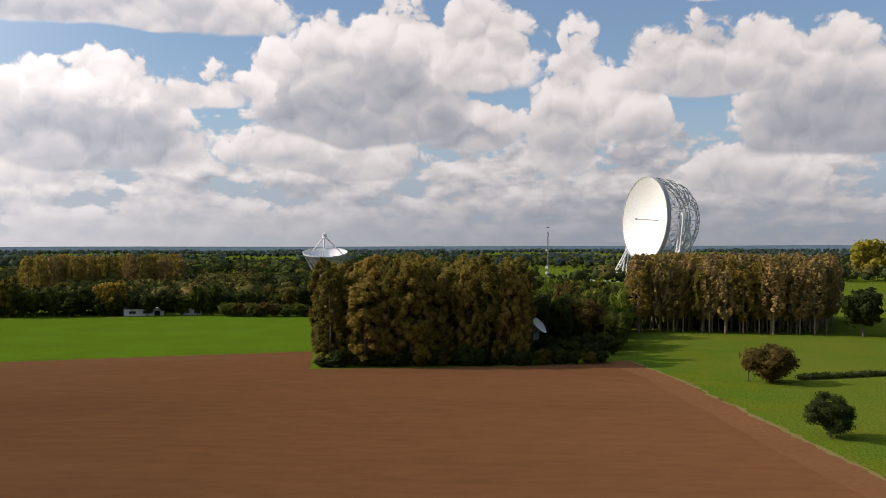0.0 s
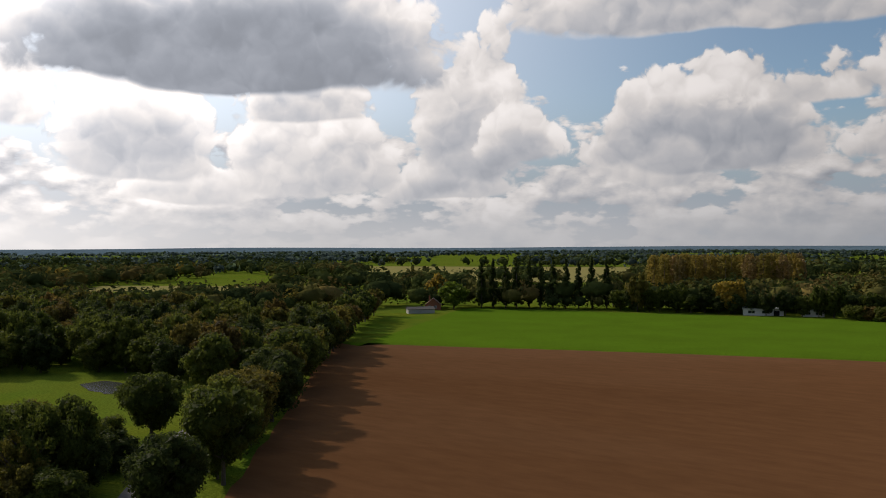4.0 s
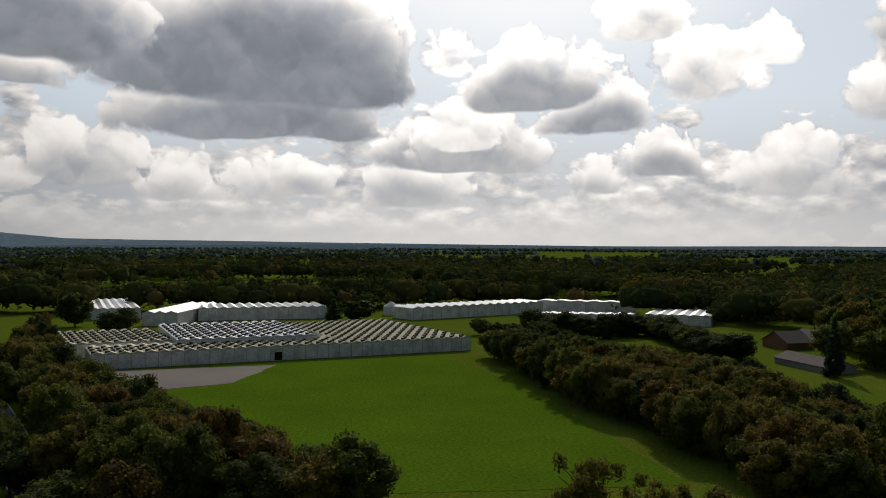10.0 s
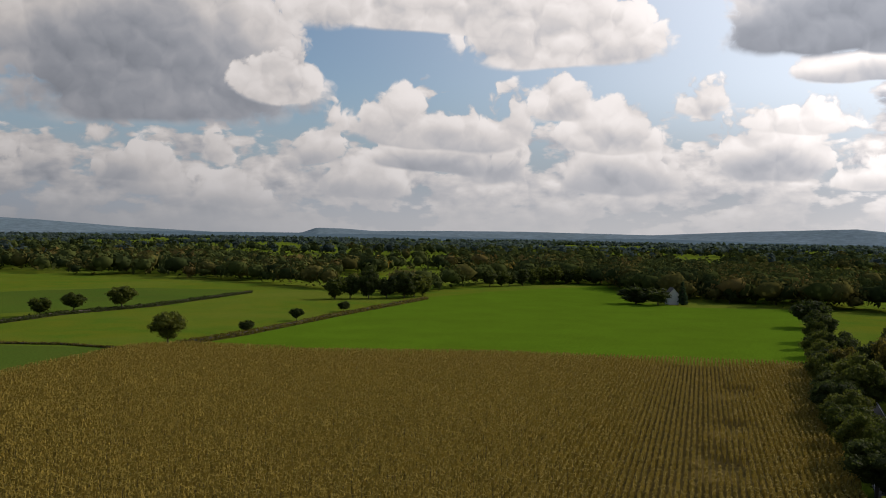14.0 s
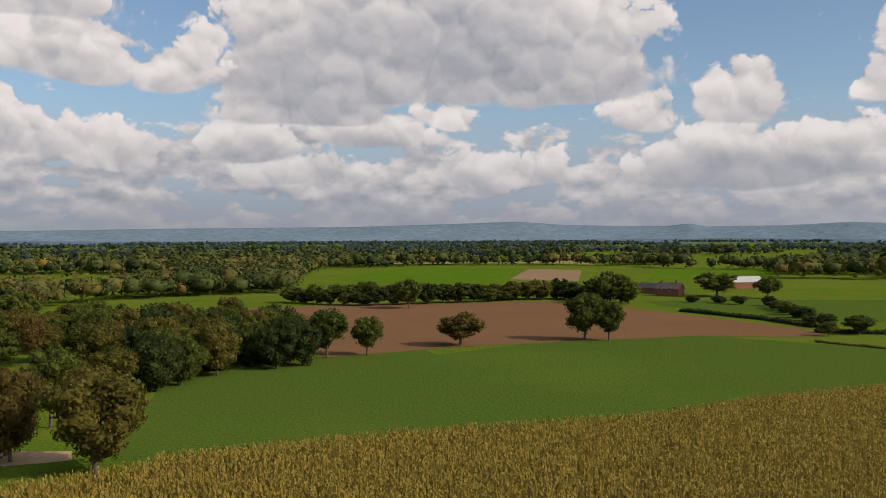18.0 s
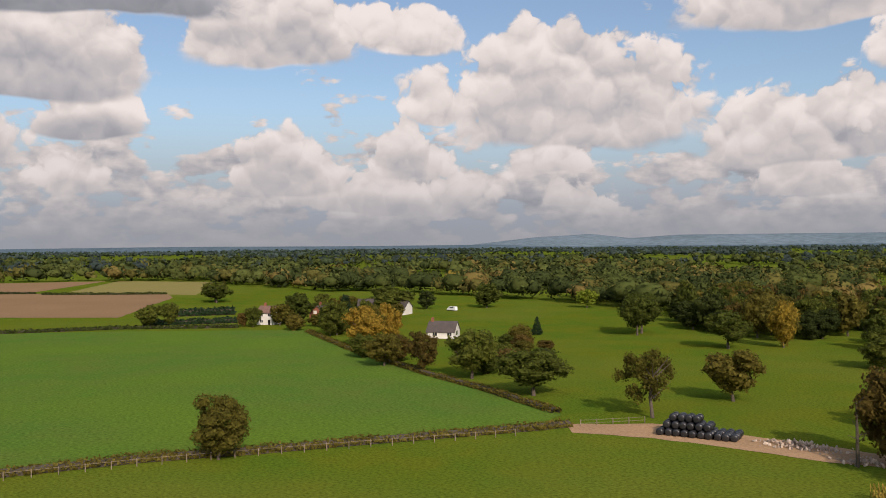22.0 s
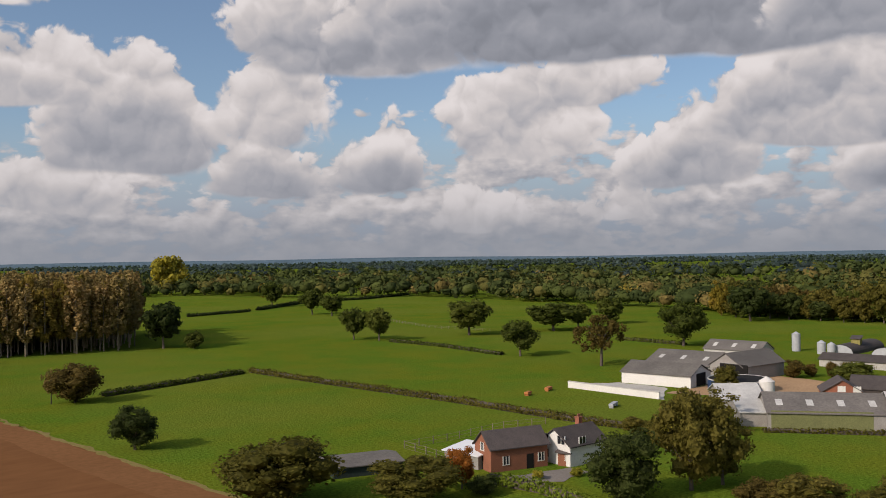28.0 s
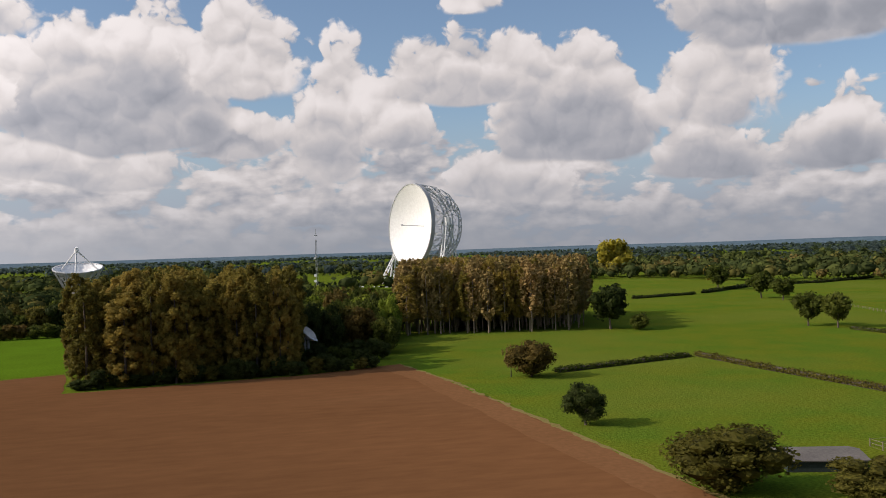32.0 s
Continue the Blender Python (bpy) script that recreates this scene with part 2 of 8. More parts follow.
def cloud_group():
    """Lays one cumulus over those behind it: its outline from the flat base up, and its grey underside."""
    g = bpy.data.node_groups.new("cumulus", "ShaderNodeTree")
    for key, kind in (("spot", "NodeSocketVector"), ("puff", "NodeSocketFloat"), ("heads", "NodeSocketFloat"), ("white", "NodeSocketFloat"), ("alpha", "NodeSocketFloat"), ("place", "NodeSocketVector"),
                      ("scale", "NodeSocketVector"), ("size", "NodeSocketFloat"), ("greyness", "NodeSocketFloat")):
        g.interface.new_socket(key, in_out="INPUT", socket_type=kind)
    for key in ("white", "alpha"):
        g.interface.new_socket(key, in_out="OUTPUT", socket_type="NodeSocketFloat")
    inside_, out_ = g.nodes.new("NodeGroupInput"), g.nodes.new("NodeGroupOutput")
    given = inside_.outputs

    def op(kind, what, *values):
        n = g.nodes.new(kind)
        n.operation = what
        for k, v in enumerate(values):
            if isinstance(v, (int, float, tuple)):
                n.inputs[k].default_value = v
            else:
                g.links.new(v, n.inputs[k])
        return n.outputs["Value"] if what in ("LENGTH", "DOT_PRODUCT") else n.outputs[0]

    def ramp(v, lo, hi, most=1.0):
        n = g.nodes.new("ShaderNodeMapRange")
        n.interpolation_type = "SMOOTHSTEP"
        g.links.new(v, n.inputs["Value"])
        n.inputs["From Min"].default_value, n.inputs["From Max"].default_value = lo, hi
        if isinstance(most, float):
            n.inputs["To Max"].default_value = most
        else:
            g.links.new(most, n.inputs["To Max"])
        return n.outputs[0]

    V, S = "ShaderNodeVectorMath", "ShaderNodeMath"
    spot_ = g.nodes.new(V)     # evaluated one cloud after the other
    spot_.operation = "SCALE"
    g.links.new(given["spot"], spot_.inputs[0])
    g.links.new(op(S, "MULTIPLY_ADD", given["alpha"], 1e-9, 1.0), spot_.inputs["Scale"])
    off = op(V, "WRAP", op(V, "SUBTRACT", spot_.outputs[0], given["place"]), (180.0, 180.0, 1.0), (-180.0, -180.0, -1.0))
    off = op(V, "MULTIPLY", off, given["scale"])
    far_off = op(V, "LENGTH", op(V, "MAXIMUM", off, op(V, "MULTIPLY", off, (-1.0, -2.6, 0.0))))
    middle = op(S, "MULTIPLY", op(S, "SUBTRACT", 1.0, far_off), given["size"])
    depth_in = op(S, "MULTIPLY_ADD", given["heads"], 0.6, middle)
    level = op(V, "DOT_PRODUCT", off, (0.0, 1.0, 0.0))
    crisp = op(S, "MULTIPLY_ADD", level, 1.7, 0.27)    # soft below, crisp heads
    crisp.node.use_clamp = True
    shape = ramp(op(S, "MULTIPLY", op(S, "ADD", middle, given["puff"]), crisp), 0.10, 0.48)
    dull = ramp(op(S, "MULTIPLY_ADD", level, -1.5, op(S, "MULTIPLY", depth_in, 0.45)), -0.85, 0.70, given["greyness"])
    n = g.nodes.new("ShaderNodeMix")
    for key, v in ((0, shape), (2, given["white"]), (3, op(S, "SUBTRACT", 1.0, dull))):
        g.links.new(v, n.inputs[key])
    g.links.new(n.outputs[0], out_.inputs["white"])
    g.links.new(op(S, "MAXIMUM", given["alpha"], shape), out_.inputs["alpha"])
    return g


CLOUD = cloud_group()
glow = wvec("DOT_PRODUCT", way, tuple(sun_way))
near_sun = wramp(glow, 0.66, 1.0)
hot = wramp(glow, 0.915, 0.98)
modelled = wmath("MINIMUM", wmath("MAXIMUM", relief, -0.55), 0.55)
modelled = wmath("MULTIPLY_ADD", modelled, 0.34, wmath("MULTIPLY_ADD", fine, 0.09, wmath("MULTIPLY", heads, 0.03)))
clear = wvec("SCALE", wvec("MULTIPLY", sky.outputs[0], (0.88, 1.02, 1.08)))
wt.links.new(wmath("MULTIPLY_ADD", near_sun, 0.05, 0.106), clear.node.inputs["Scale"])
veil = wramp(glow, 0.35, 0.92)
clear = wmix(wmath("MULTIPLY_ADD", veil, 0.68, 0.10), clear, wmix(veil, (0.40, 0.46, 0.53), (1.55, 1.66, 1.74)))
clear = wmix(wramp(up, 0.17, 0.02), clear, wmix(near_sun, (0.36, 0.45, 0.53), (1.25, 1.32, 1.40)))
clear = wmix(wmath("MULTIPLY", hot, 0.85), clear, (2.3, 2.3, 2.25))
# the haze that thickens towards the horizon
haze = wramp(up, 0.15, -0.01)
far_haze = wmix(wramp(glow, -0.1, 0.85), (0.29, 0.325, 0.36), (0.80, 0.81, 0.80))
far_haze = wmix(near_sun, far_haze, (1.9, 1.85, 1.75))
haze = wmath("MULTIPLY_ADD", haze, 0.42, wmath("MULTIPLY", wramp(up, 0.065, 0.005), 0.48))
sky_light = wmath("MULTIPLY_ADD", wramp(glow, 0.1, 0.9), 0.66, 0.97)


def sector(middle_az):
    """The sky over an eighth of the horizon, with the clouds that reach into it."""
    w_, a_ = white, alpha
    for az, base_el, wide, tall, greyness in CUMULUS:
        if abs((az - middle_az + 180) % 360 - 180) > 22.5 + 1.3 * wide + 3.0:
            continue
        n = wt.nodes.new("ShaderNodeGroup")
        n.node_tree = CLOUD
        for key, v in (("spot", spot), ("puff", puff), ("heads", heads), ("white", w_), ("alpha", a_)):
            wt.links.new(v, n.inputs[key])
        n.inputs["place"].default_value, n.inputs["scale"].default_value = (az, base_el, 0.0), (1 / wide, 1 / tall, 0.0)
        n.inputs["size"].default_value, n.inputs["greyness"].default_value = min(wide, tall, 5.0) * 0.9, greyness
        w_, a_ = n.outputs["white"], n.outputs["alpha"]
    lit = wmath("MULTIPLY_ADD", w_, 0.45, wmath("MULTIPLY_ADD", modelled, wmath("MULTIPLY_ADD", w_, 0.75, 0.25), 0.28))
    lit = wmath("SMOOTH_MAX", lit, 0.27, 0.06)
    lit = wmath("SMOOTH_MIN", lit, 0.86, 0.12)
    thin_glow = wmath("MULTIPLY", wmath("MULTIPLY_ADD", wmath("MULTIPLY", w_, w_), 0.9, 0.1), near_sun)
    tone = wmix(wramp(lit, 0.28, 0.72), (0.87, 0.95, 1.05), (1.02, 0.99, 0.94))
    lit = wmath("MULTIPLY", lit, wmath("MULTIPLY_ADD", thin_glow, wmath("MULTIPLY_ADD", hot, 1.3, 1.7), sky_light))
    cloud = wvec("SCALE", tone)
    wt.links.new(lit, cloud.node.inputs["Scale"])
    b = wt.nodes.new("ShaderNodeBackground")
    wt.links.new(wmix(haze, wmix(a_, clear, cloud), far_haze), b.inputs["Color"])
    return b.outputs[0]


heaven = sector(-157.5)
for k_ in range(1, 8):
    n = wt.nodes.new("ShaderNodeMixShader")
    wt.links.new(wmath("GREATER_THAN", bearing, -180.0 + 45.0 * k_), n.inputs[0])
    wt.links.new(heaven, n.inputs[1])
    wt.links.new(sector(-157.5 + 45.0 * k_), n.inputs[2])
    heaven = n.outputs[0]
out = wt.nodes.new("ShaderNodeOutputWorld")
wt.links.new(heaven, out.inputs[0])

# ---- materials ----
def material(name, base, rough=0.9, metal=0.0, second=None, scale=0.5, fine=8.0, contrast=1.0, bump=0.0, vary=0.0, island=0.0,
             translucent=0.0, spec=0.25, third=None, stretch=None):
    """A surface with two scales of variation in object space; vary and island shift it from object to object and piece to piece."""
    m = bpy.data.materials.new(name)
    m.use_nodes = True
    nt = m.node_tree
    N, L = nt.nodes, nt.links
    b = N["Principled BSDF"]
    b.inputs["Roughness"].default_value, b.inputs["Metallic"].default_value = rough, metal
    b.inputs["Specular IOR Level"].default_value = spec
    if name == "soil":     # bare clods scatter light back towards the sun
        b.inputs["Diffuse Roughness"].default_value = 0.45
    second = second or tuple(c * 0.7 for c in base)
    coord = N.new("ShaderNodeTexCoord").outputs["Object"]
    if stretch:
        mp = N.new("ShaderNodeMapping")
        mp.inputs["Scale"].default_value, mp.inputs["Rotation"].default_value = stretch[:3], (0, 0, stretch[3] if len(stretch) > 3 else 0)
        L.new(coord, mp.inputs["Vector"])
        coord = mp.outputs[0]
    tex = []
    for s, det in ((scale, 4.0), (fine, 3.0)):
        n = N.new("ShaderNodeTexNoise")
        n.inputs["Scale"].default_value, n.inputs["Detail"].default_value, n.inputs["Roughness"].default_value = s, det, 0.6
        L.new(coord, n.inputs["Vector"])
        tex.append(n.outputs[0])

    def mixed(f, a, c):
        n = N.new("ShaderNodeMix")
        n.data_type = "RGBA"
        for key, v in ((0, f), (6, a), (7, c)):
            if isinstance(v, tuple):
                n.inputs[key].default_value = (*v, 1)
            elif isinstance(v, float):
                n.inputs[key].default_value = v
            else:
                L.new(v, n.inputs[key])
        return n.outputs[2]

    def sharp(v, lo, hi):
        n = N.new("ShaderNodeMapRange")
        n.inputs["From Min"].default_value, n.inputs["From Max"].default_value = lo, hi
        L.new(v, n.inputs["Value"])
        return n.outputs[0]

    col = mixed(sharp(tex[0], 0.5 - 0.22 / contrast, 0.5 + 0.22 / contrast), base, second)
    if third:
        n = N.new("ShaderNodeTexNoise")
        n.inputs["Scale"].default_value, n.inputs["Detail"].default_value = scale * 0.23, 3.0
        L.new(coord, n.inputs["Vector"])
        col = mixed(sharp(n.outputs[0], 0.45, 0.7), col, third)
    hsv = N.new("ShaderNodeHueSaturation")
    L.new(col, hsv.inputs["Color"])
    add = N.new("ShaderNodeMath")
    add.operation = "MULTIPLY_ADD"
    L.new(tex[1], add.inputs[0])
    add.inputs[1].default_value, add.inputs[2].default_value = 0.9 * contrast, 1.0 - 0.45 * contrast
    value = add.outputs[0]
    for source, amount in (("ShaderNodeObjectInfo", vary), ("ShaderNodeNewGeometry", island)):
        if amount:
            r = N.new(source).outputs["Random" if source == "ShaderNodeObjectInfo" else "Random Per Island"]
            k = N.new("ShaderNodeMath")
            k.operation = "MULTIPLY_ADD"
            L.new(r, k.inputs[0])
            k.inputs[1].default_value, k.inputs[2].default_value = 2 * amount, 1 - amount
            mul = N.new("ShaderNodeMath")
            mul.operation = "MULTIPLY"
            L.new(value, mul.inputs[0])
            L.new(k.outputs[0], mul.inputs[1])
            value = mul.outputs[0]
            if source == "ShaderNodeObjectInfo":
                h = N.new("ShaderNodeMath")
                h.operation = "MULTIPLY_ADD"
                L.new(r, h.inputs[0])
                h.inputs[1].default_value, h.inputs[2].default_value = -0.09 * amount, 0.5 + 0.045 * amount
                L.new(h.outputs[0], hsv.inputs["Hue"])
    L.new(value, hsv.inputs["Value"])
    L.new(hsv.outputs[0], b.inputs["Base Color"])
    if bump:
        bp = N.new("ShaderNodeBump")
        bp.inputs["Strength"].default_value, bp.inputs["Distance"].default_value = 1.0, bump
        L.new(tex[1], bp.inputs["Height"])
        L.new(bp.outputs[0], b.inputs["Normal"])
    if translucent:
        tr = N.new("ShaderNodeBsdfTranslucent")
        L.new(hsv.outputs[0], tr.inputs["Color"])
        mx = N.new("ShaderNodeMixShader")
        mx.inputs[0].default_value = translucent
        L.new(b.outputs[0], mx.inputs[1])
        L.new(tr.outputs[0], mx.inputs[2])
        L.new(mx.outputs[0], N["Material Output"].inputs[0])
    return m


M = {}
M["pasture"] = material("pasture", (0.076, 0.128, 0.012), 0.95, second=(0.106, 0.130, 0.012), scale=0.06, fine=1.9, contrast=1.9, third=(0.112, 0.138, 0.018), bump=0.28, spec=0.0)
M["cereal"] = material("cereal", (0.080, 0.146, 0.009), 0.9, second=(0.070, 0.124, 0.008), scale=0.05, fine=1.7, contrast=1.5, bump=0.2, spec=0.0)
M["ley"] = material("ley", (0.057, 0.100, 0.014), 0.95, second=(0.066, 0.096, 0.015), scale=0.04, fine=1.7, contrast=1.5, bump=0.2, third=(0.076, 0.116, 0.015), spec=0.0)
M["beet"] = material("beet", (0.074, 0.146, 0.023), 0.85, second=(0.092, 0.142, 0.026), scale=0.08, fine=1.6, contrast=1.7, bump=0.2, third=(0.094, 0.160, 0.020), spec=0.0)
M["soil"] = material("soil", (0.172, 0.080, 0.034), 1.0, second=(0.118, 0.055, 0.023), scale=0.022, fine=0.4, contrast=0.5, bump=0.08, third=(0.215, 0.115, 0.058), spec=0.0, stretch=(0.35, 1, 1, 0.25))
M["soil_pale"] = material("soil_pale", (0.176, 0.096, 0.046), 1.0, second=(0.140, 0.077, 0.038), scale=0.02, fine=0.9, contrast=0.6, spec=0.0)
M["soil_tan"] = material("soil_tan", (0.255, 0.165, 0.092), 1.0, second=(0.205, 0.132, 0.074), scale=0.02, fine=0.9, contrast=0.6, spec=0.0)
M["soil_rolled"] = material("soil_rolled", (0.190, 0.093, 0.041), 1.0, second=(0.150, 0.072, 0.031), scale=0.05, fine=0.9, contrast=0.6, spec=0.0)
M["maize_floor"] = material("maize_floor", (0.110, 0.080, 0.026), 1.0, second=(0.080, 0.062, 0.022), scale=0.3, fine=2.0, spec=0.0)
M["stubble"] = material("stubble", (0.24, 0.20, 0.075), 1.0, second=(0.19, 0.18, 0.06), scale=0.02, fine=0.8, contrast=0.6, spec=0.0)
M["verge"] = material("verge", (0.16, 0.14, 0.04), 1.0, second=(0.21, 0.155, 0.065), scale=0.3, fine=2.0, spec=0.0)
M["dirt"] = material("dirt", (0.40, 0.26, 0.15), 1.0, second=(0.29, 0.19, 0.11), scale=0.1, fine=2.0, spec=0.0)
M["asphalt"] = material("asphalt", (0.105, 0.098, 0.092), 0.9, second=(0.085, 0.080, 0.076), scale=0.2, fine=5.0, contrast=0.6)
M["gravel"] = material("gravel", (0.14, 0.122, 0.105), 1.0, second=(0.20, 0.175, 0.15), scale=0.06, fine=3.0, contrast=0.8)
M["concrete"] = material("concrete", (0.42, 0.40, 0.36), 0.9, second=(0.32, 0.30, 0.27), scale=0.25, fine=3.0, vary=0.08)
M["paint"] = material("road_paint", (0.7, 0.7, 0.68), 0.8, second=(0.5, 0.5, 0.48), scale=1.0, fine=9.0)
M["white"] = material("white_render", (0.62, 0.60, 0.56), 0.85, second=(0.52, 0.50, 0.46), scale=0.4, fine=4.0, contrast=0.5)
M["dish_white"] = material("dish_white", (0.80, 0.80, 0.79), 0.6, second=(0.76, 0.76, 0.75), scale=0.05, fine=0.5, contrast=0.4)
M["steel_white"] = material("steel_white", (0.62, 0.63, 0.63), 0.6, second=(0.5, 0.51, 0.52), scale=0.1, fine=1.0, contrast=0.5)
M["steel_grey"] = material("steel_grey", (0.36, 0.37, 0.38), 0.6, second=(0.28, 0.29, 0.30), scale=0.1, fine=1.0, contrast=0.5)
M["brick"] = material("brick", (0.26, 0.098, 0.056), 0.95, second=(0.20, 0.082, 0.050), scale=0.7, fine=9.0, vary=0.1)
M["slate"] = material("slate", (0.056, 0.047, 0.044), 0.9, second=(0.080, 0.066, 0.060), scale=0.6, fine=6.0, vary=0.15)
M["tile_roof"] = material("tile_roof", (0.17, 0.095, 0.07), 0.9, second=(0.12, 0.08, 0.065), scale=0.6, fine=6.0, vary=0.15)
M["fibre"] = material("fibre_cement", (0.095, 0.086, 0.078), 0.95, second=(0.135, 0.122, 0.108), scale=0.2, fine=2.5, vary=0.12, contrast=1.0)
M["pale_sheet"] = material("pale_sheet", (0.46, 0.45, 0.42), 0.7, second=(0.36, 0.35, 0.33), scale=0.3, fine=3.0, vary=0.08)
M["grey_board"] = material("grey_board", (0.28, 0.265, 0.24), 0.9, second=(0.22, 0.20, 0.18), scale=0.5, fine=5.0)
M["olive_sheet"] = material("olive_sheet", (0.15, 0.155, 0.06), 0.8, second=(0.12, 0.125, 0.05), scale=0.4, fine=4.0)
M["dark_sheet"] = material("dark_sheet", (0.022, 0.032, 0.028), 0.7, second=(0.03, 0.04, 0.034), scale=0.3, fine=3.0)
M["black"] = material("black_wrap", (0.014, 0.014, 0.016), 0.35, second=(0.022, 0.022, 0.024), scale=0.8, fine=6.0, vary=0.2, spec=0.5)
# near-black: panels for the shade inside open sheds; also plain doors and slurry
M["dark"] = material("dark_opening", (0.012, 0.011, 0.010), 0.95)
M["glass_dark"] = material("window_glass", (0.02, 0.023, 0.027), 0.12, spec=0.6)
M["blue"] = material("blue_wall", (0.015, 0.035, 0.085), 0.5, second=(0.02, 0.045, 0.10), scale=0.4, fine=3.0)
M["wood"] = material("weathered_wood", (0.16, 0.12, 0.085), 0.95, second=(0.22, 0.18, 0.13), scale=1.0, fine=9.0, vary=0.2)
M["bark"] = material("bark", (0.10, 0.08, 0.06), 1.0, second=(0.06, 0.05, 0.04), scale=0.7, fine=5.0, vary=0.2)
M["bark_pale"] = material("bark_pale", (0.24, 0.19, 0.13), 1.0, second=(0.15, 0.12, 0.085), scale=0.7, fine=5.0, vary=0.25)
M["rubble"] = material("rubble", (0.42, 0.35, 0.28), 1.0, second=(0.25, 0.19, 0.15), scale=0.5, fine=4.0, island=0.4)
M["whitewash"] = material("whitewash_glass", (0.50, 0.45, 0.29), 0.6, second=(0.36, 0.335, 0.20), scale=0.15, fine=2.0, vary=0.12, spec=0.3)
M["pale_glass"] = material("pale_glass", (0.74, 0.75, 0.75), 0.32, metal=0.5, second=(0.64, 0.65, 0.65), scale=0.15, fine=2.0, vary=0.1, spec=0.9)
M["glass_wall"] = material("glasshouse_wall", (0.76, 0.76, 0.72), 0.35, second=(0.40, 0.40, 0.37), scale=0.35, fine=1.6, contrast=1.0, spec=0.8, metal=0.2)
# dark colour stands for the shade under the raised vent flaps
M["vent_dark"] = material("vent_shade", (0.060, 0.058, 0.042), 0.9, spec=0.05)
M["water"] = material("water", (0.03, 0.035, 0.03), 0.25, second=(0.035, 0.04, 0.03), scale=0.2, fine=1.0, spec=0.7)
M["car_silver"] = material("silver_paint", (0.42, 0.43, 0.45), 0.3, metal=0.4, contrast=0.2)
M["car_dark"] = material("dark_paint", (0.03, 0.032, 0.04), 0.25, spec=0.6, contrast=0.2)
M["car_white"] = material("white_paint", (0.75, 0.75, 0.74), 0.3, contrast=0.2)
M["rubber"] = material("rubber", (0.02, 0.02, 0.02), 0.9)
M["orange_fix"] = material("orange_plank", (0.42, 0.16, 0.05), 0.9)
LEAF = {
    "green": ((0.1, 0.116, 0.018), (0.068, 0.086, 0.014)),
    "dark": ((0.055, 0.072, 0.016), (0.04, 0.054, 0.013)),
    "olive": ((0.145, 0.124, 0.022), (0.098, 0.088, 0.016)),
    "rust": ((0.140, 0.094, 0.022), (0.095, 0.072, 0.018)),
    "poplar": ((0.285, 0.215, 0.044), (0.220, 0.175, 0.036)),
    "aspen": ((0.290, 0.205, 0.072), (0.235, 0.170, 0.060)),
    "far_gold": ((0.230, 0.170, 0.030), (0.180, 0.135, 0.028)),
    "brown": ((0.215, 0.158, 0.050), (0.160, 0.120, 0.038)),
    "gold": ((0.310, 0.210, 0.025), (0.194, 0.152, 0.023)),
    "orange": ((0.403, 0.123, 0.021), (0.248, 0.102, 0.021)),
    "yellow": ((0.372, 0.319, 0.034), (0.248, 0.232, 0.029)),
    "lime": ((0.175, 0.225, 0.023), (0.131, 0.174, 0.018)),
    "pine": ((0.031, 0.061, 0.025), (0.023, 0.043, 0.018)),
    # grey-green of conifers; in far woods its paleness stands for haze
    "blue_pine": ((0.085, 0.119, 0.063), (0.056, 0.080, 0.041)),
    "maize": ((0.262, 0.195, 0.034), (0.215, 0.170, 0.031)),
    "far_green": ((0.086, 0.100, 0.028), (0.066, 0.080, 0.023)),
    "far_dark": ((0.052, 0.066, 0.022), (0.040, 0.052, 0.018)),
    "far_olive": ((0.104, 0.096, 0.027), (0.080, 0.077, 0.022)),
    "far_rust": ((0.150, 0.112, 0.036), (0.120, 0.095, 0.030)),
    # distance haze mixed into the leaf colour
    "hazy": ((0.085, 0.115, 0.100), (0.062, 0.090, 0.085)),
}
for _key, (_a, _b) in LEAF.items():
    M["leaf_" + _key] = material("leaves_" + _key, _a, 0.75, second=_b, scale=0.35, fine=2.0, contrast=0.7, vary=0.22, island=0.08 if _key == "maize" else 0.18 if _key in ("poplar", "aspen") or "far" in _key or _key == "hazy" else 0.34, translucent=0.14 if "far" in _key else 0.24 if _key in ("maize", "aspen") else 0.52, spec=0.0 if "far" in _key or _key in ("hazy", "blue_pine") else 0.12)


# ---- builders ----
def mesh_of(name, verts, faces, mat, smooth=False):
    me = bpy.data.meshes.new(name)
    me.from_pydata([tuple(v) for v in verts], [], [tuple(f) for f in faces])
    me.materials.append(M[mat] if isinstance(mat, str) else mat)
    if smooth:
        me.shade_smooth()
    return me


def quad_mesh(name, quads, mat):
    """A mesh from an array of n x 4 x 3 corners."""
    n = len(quads)
    me = bpy.data.meshes.new(name)
    me.vertices.add(4 * n)
    me.vertices.foreach_set("co", np.asarray(quads, np.float32).ravel())
    me.loops.add(4 * n)
    me.loops.foreach_set("vertex_index", np.arange(4 * n, dtype=np.int32))
    me.polygons.add(n)
    me.polygons.foreach_set("loop_start", np.arange(0, 4 * n, 4, dtype=np.int32))
    me.update(calc_edges=True)
    me.materials.append(M[mat] if isinstance(mat, str) else mat)
    return me


def part(name, me, parent, label="", at=None):
    if isinstance(me, bmesh.types.BMesh):
        raise TypeError("mesh wanted")
    ob = new(name, me)
    ob.parent = parent
    if at is not None:
        ob.matrix_local = at
    return tagged(ob, label)


def bm_mesh(name, bm, mat, smooth=False):
    me = bpy.data.meshes.new(name)
    bm.to_mesh(me)
    bm.free()
    me.materials.append(M[mat] if isinstance(mat, str) else mat)
    if smooth:
        me.shade_smooth()
    return me


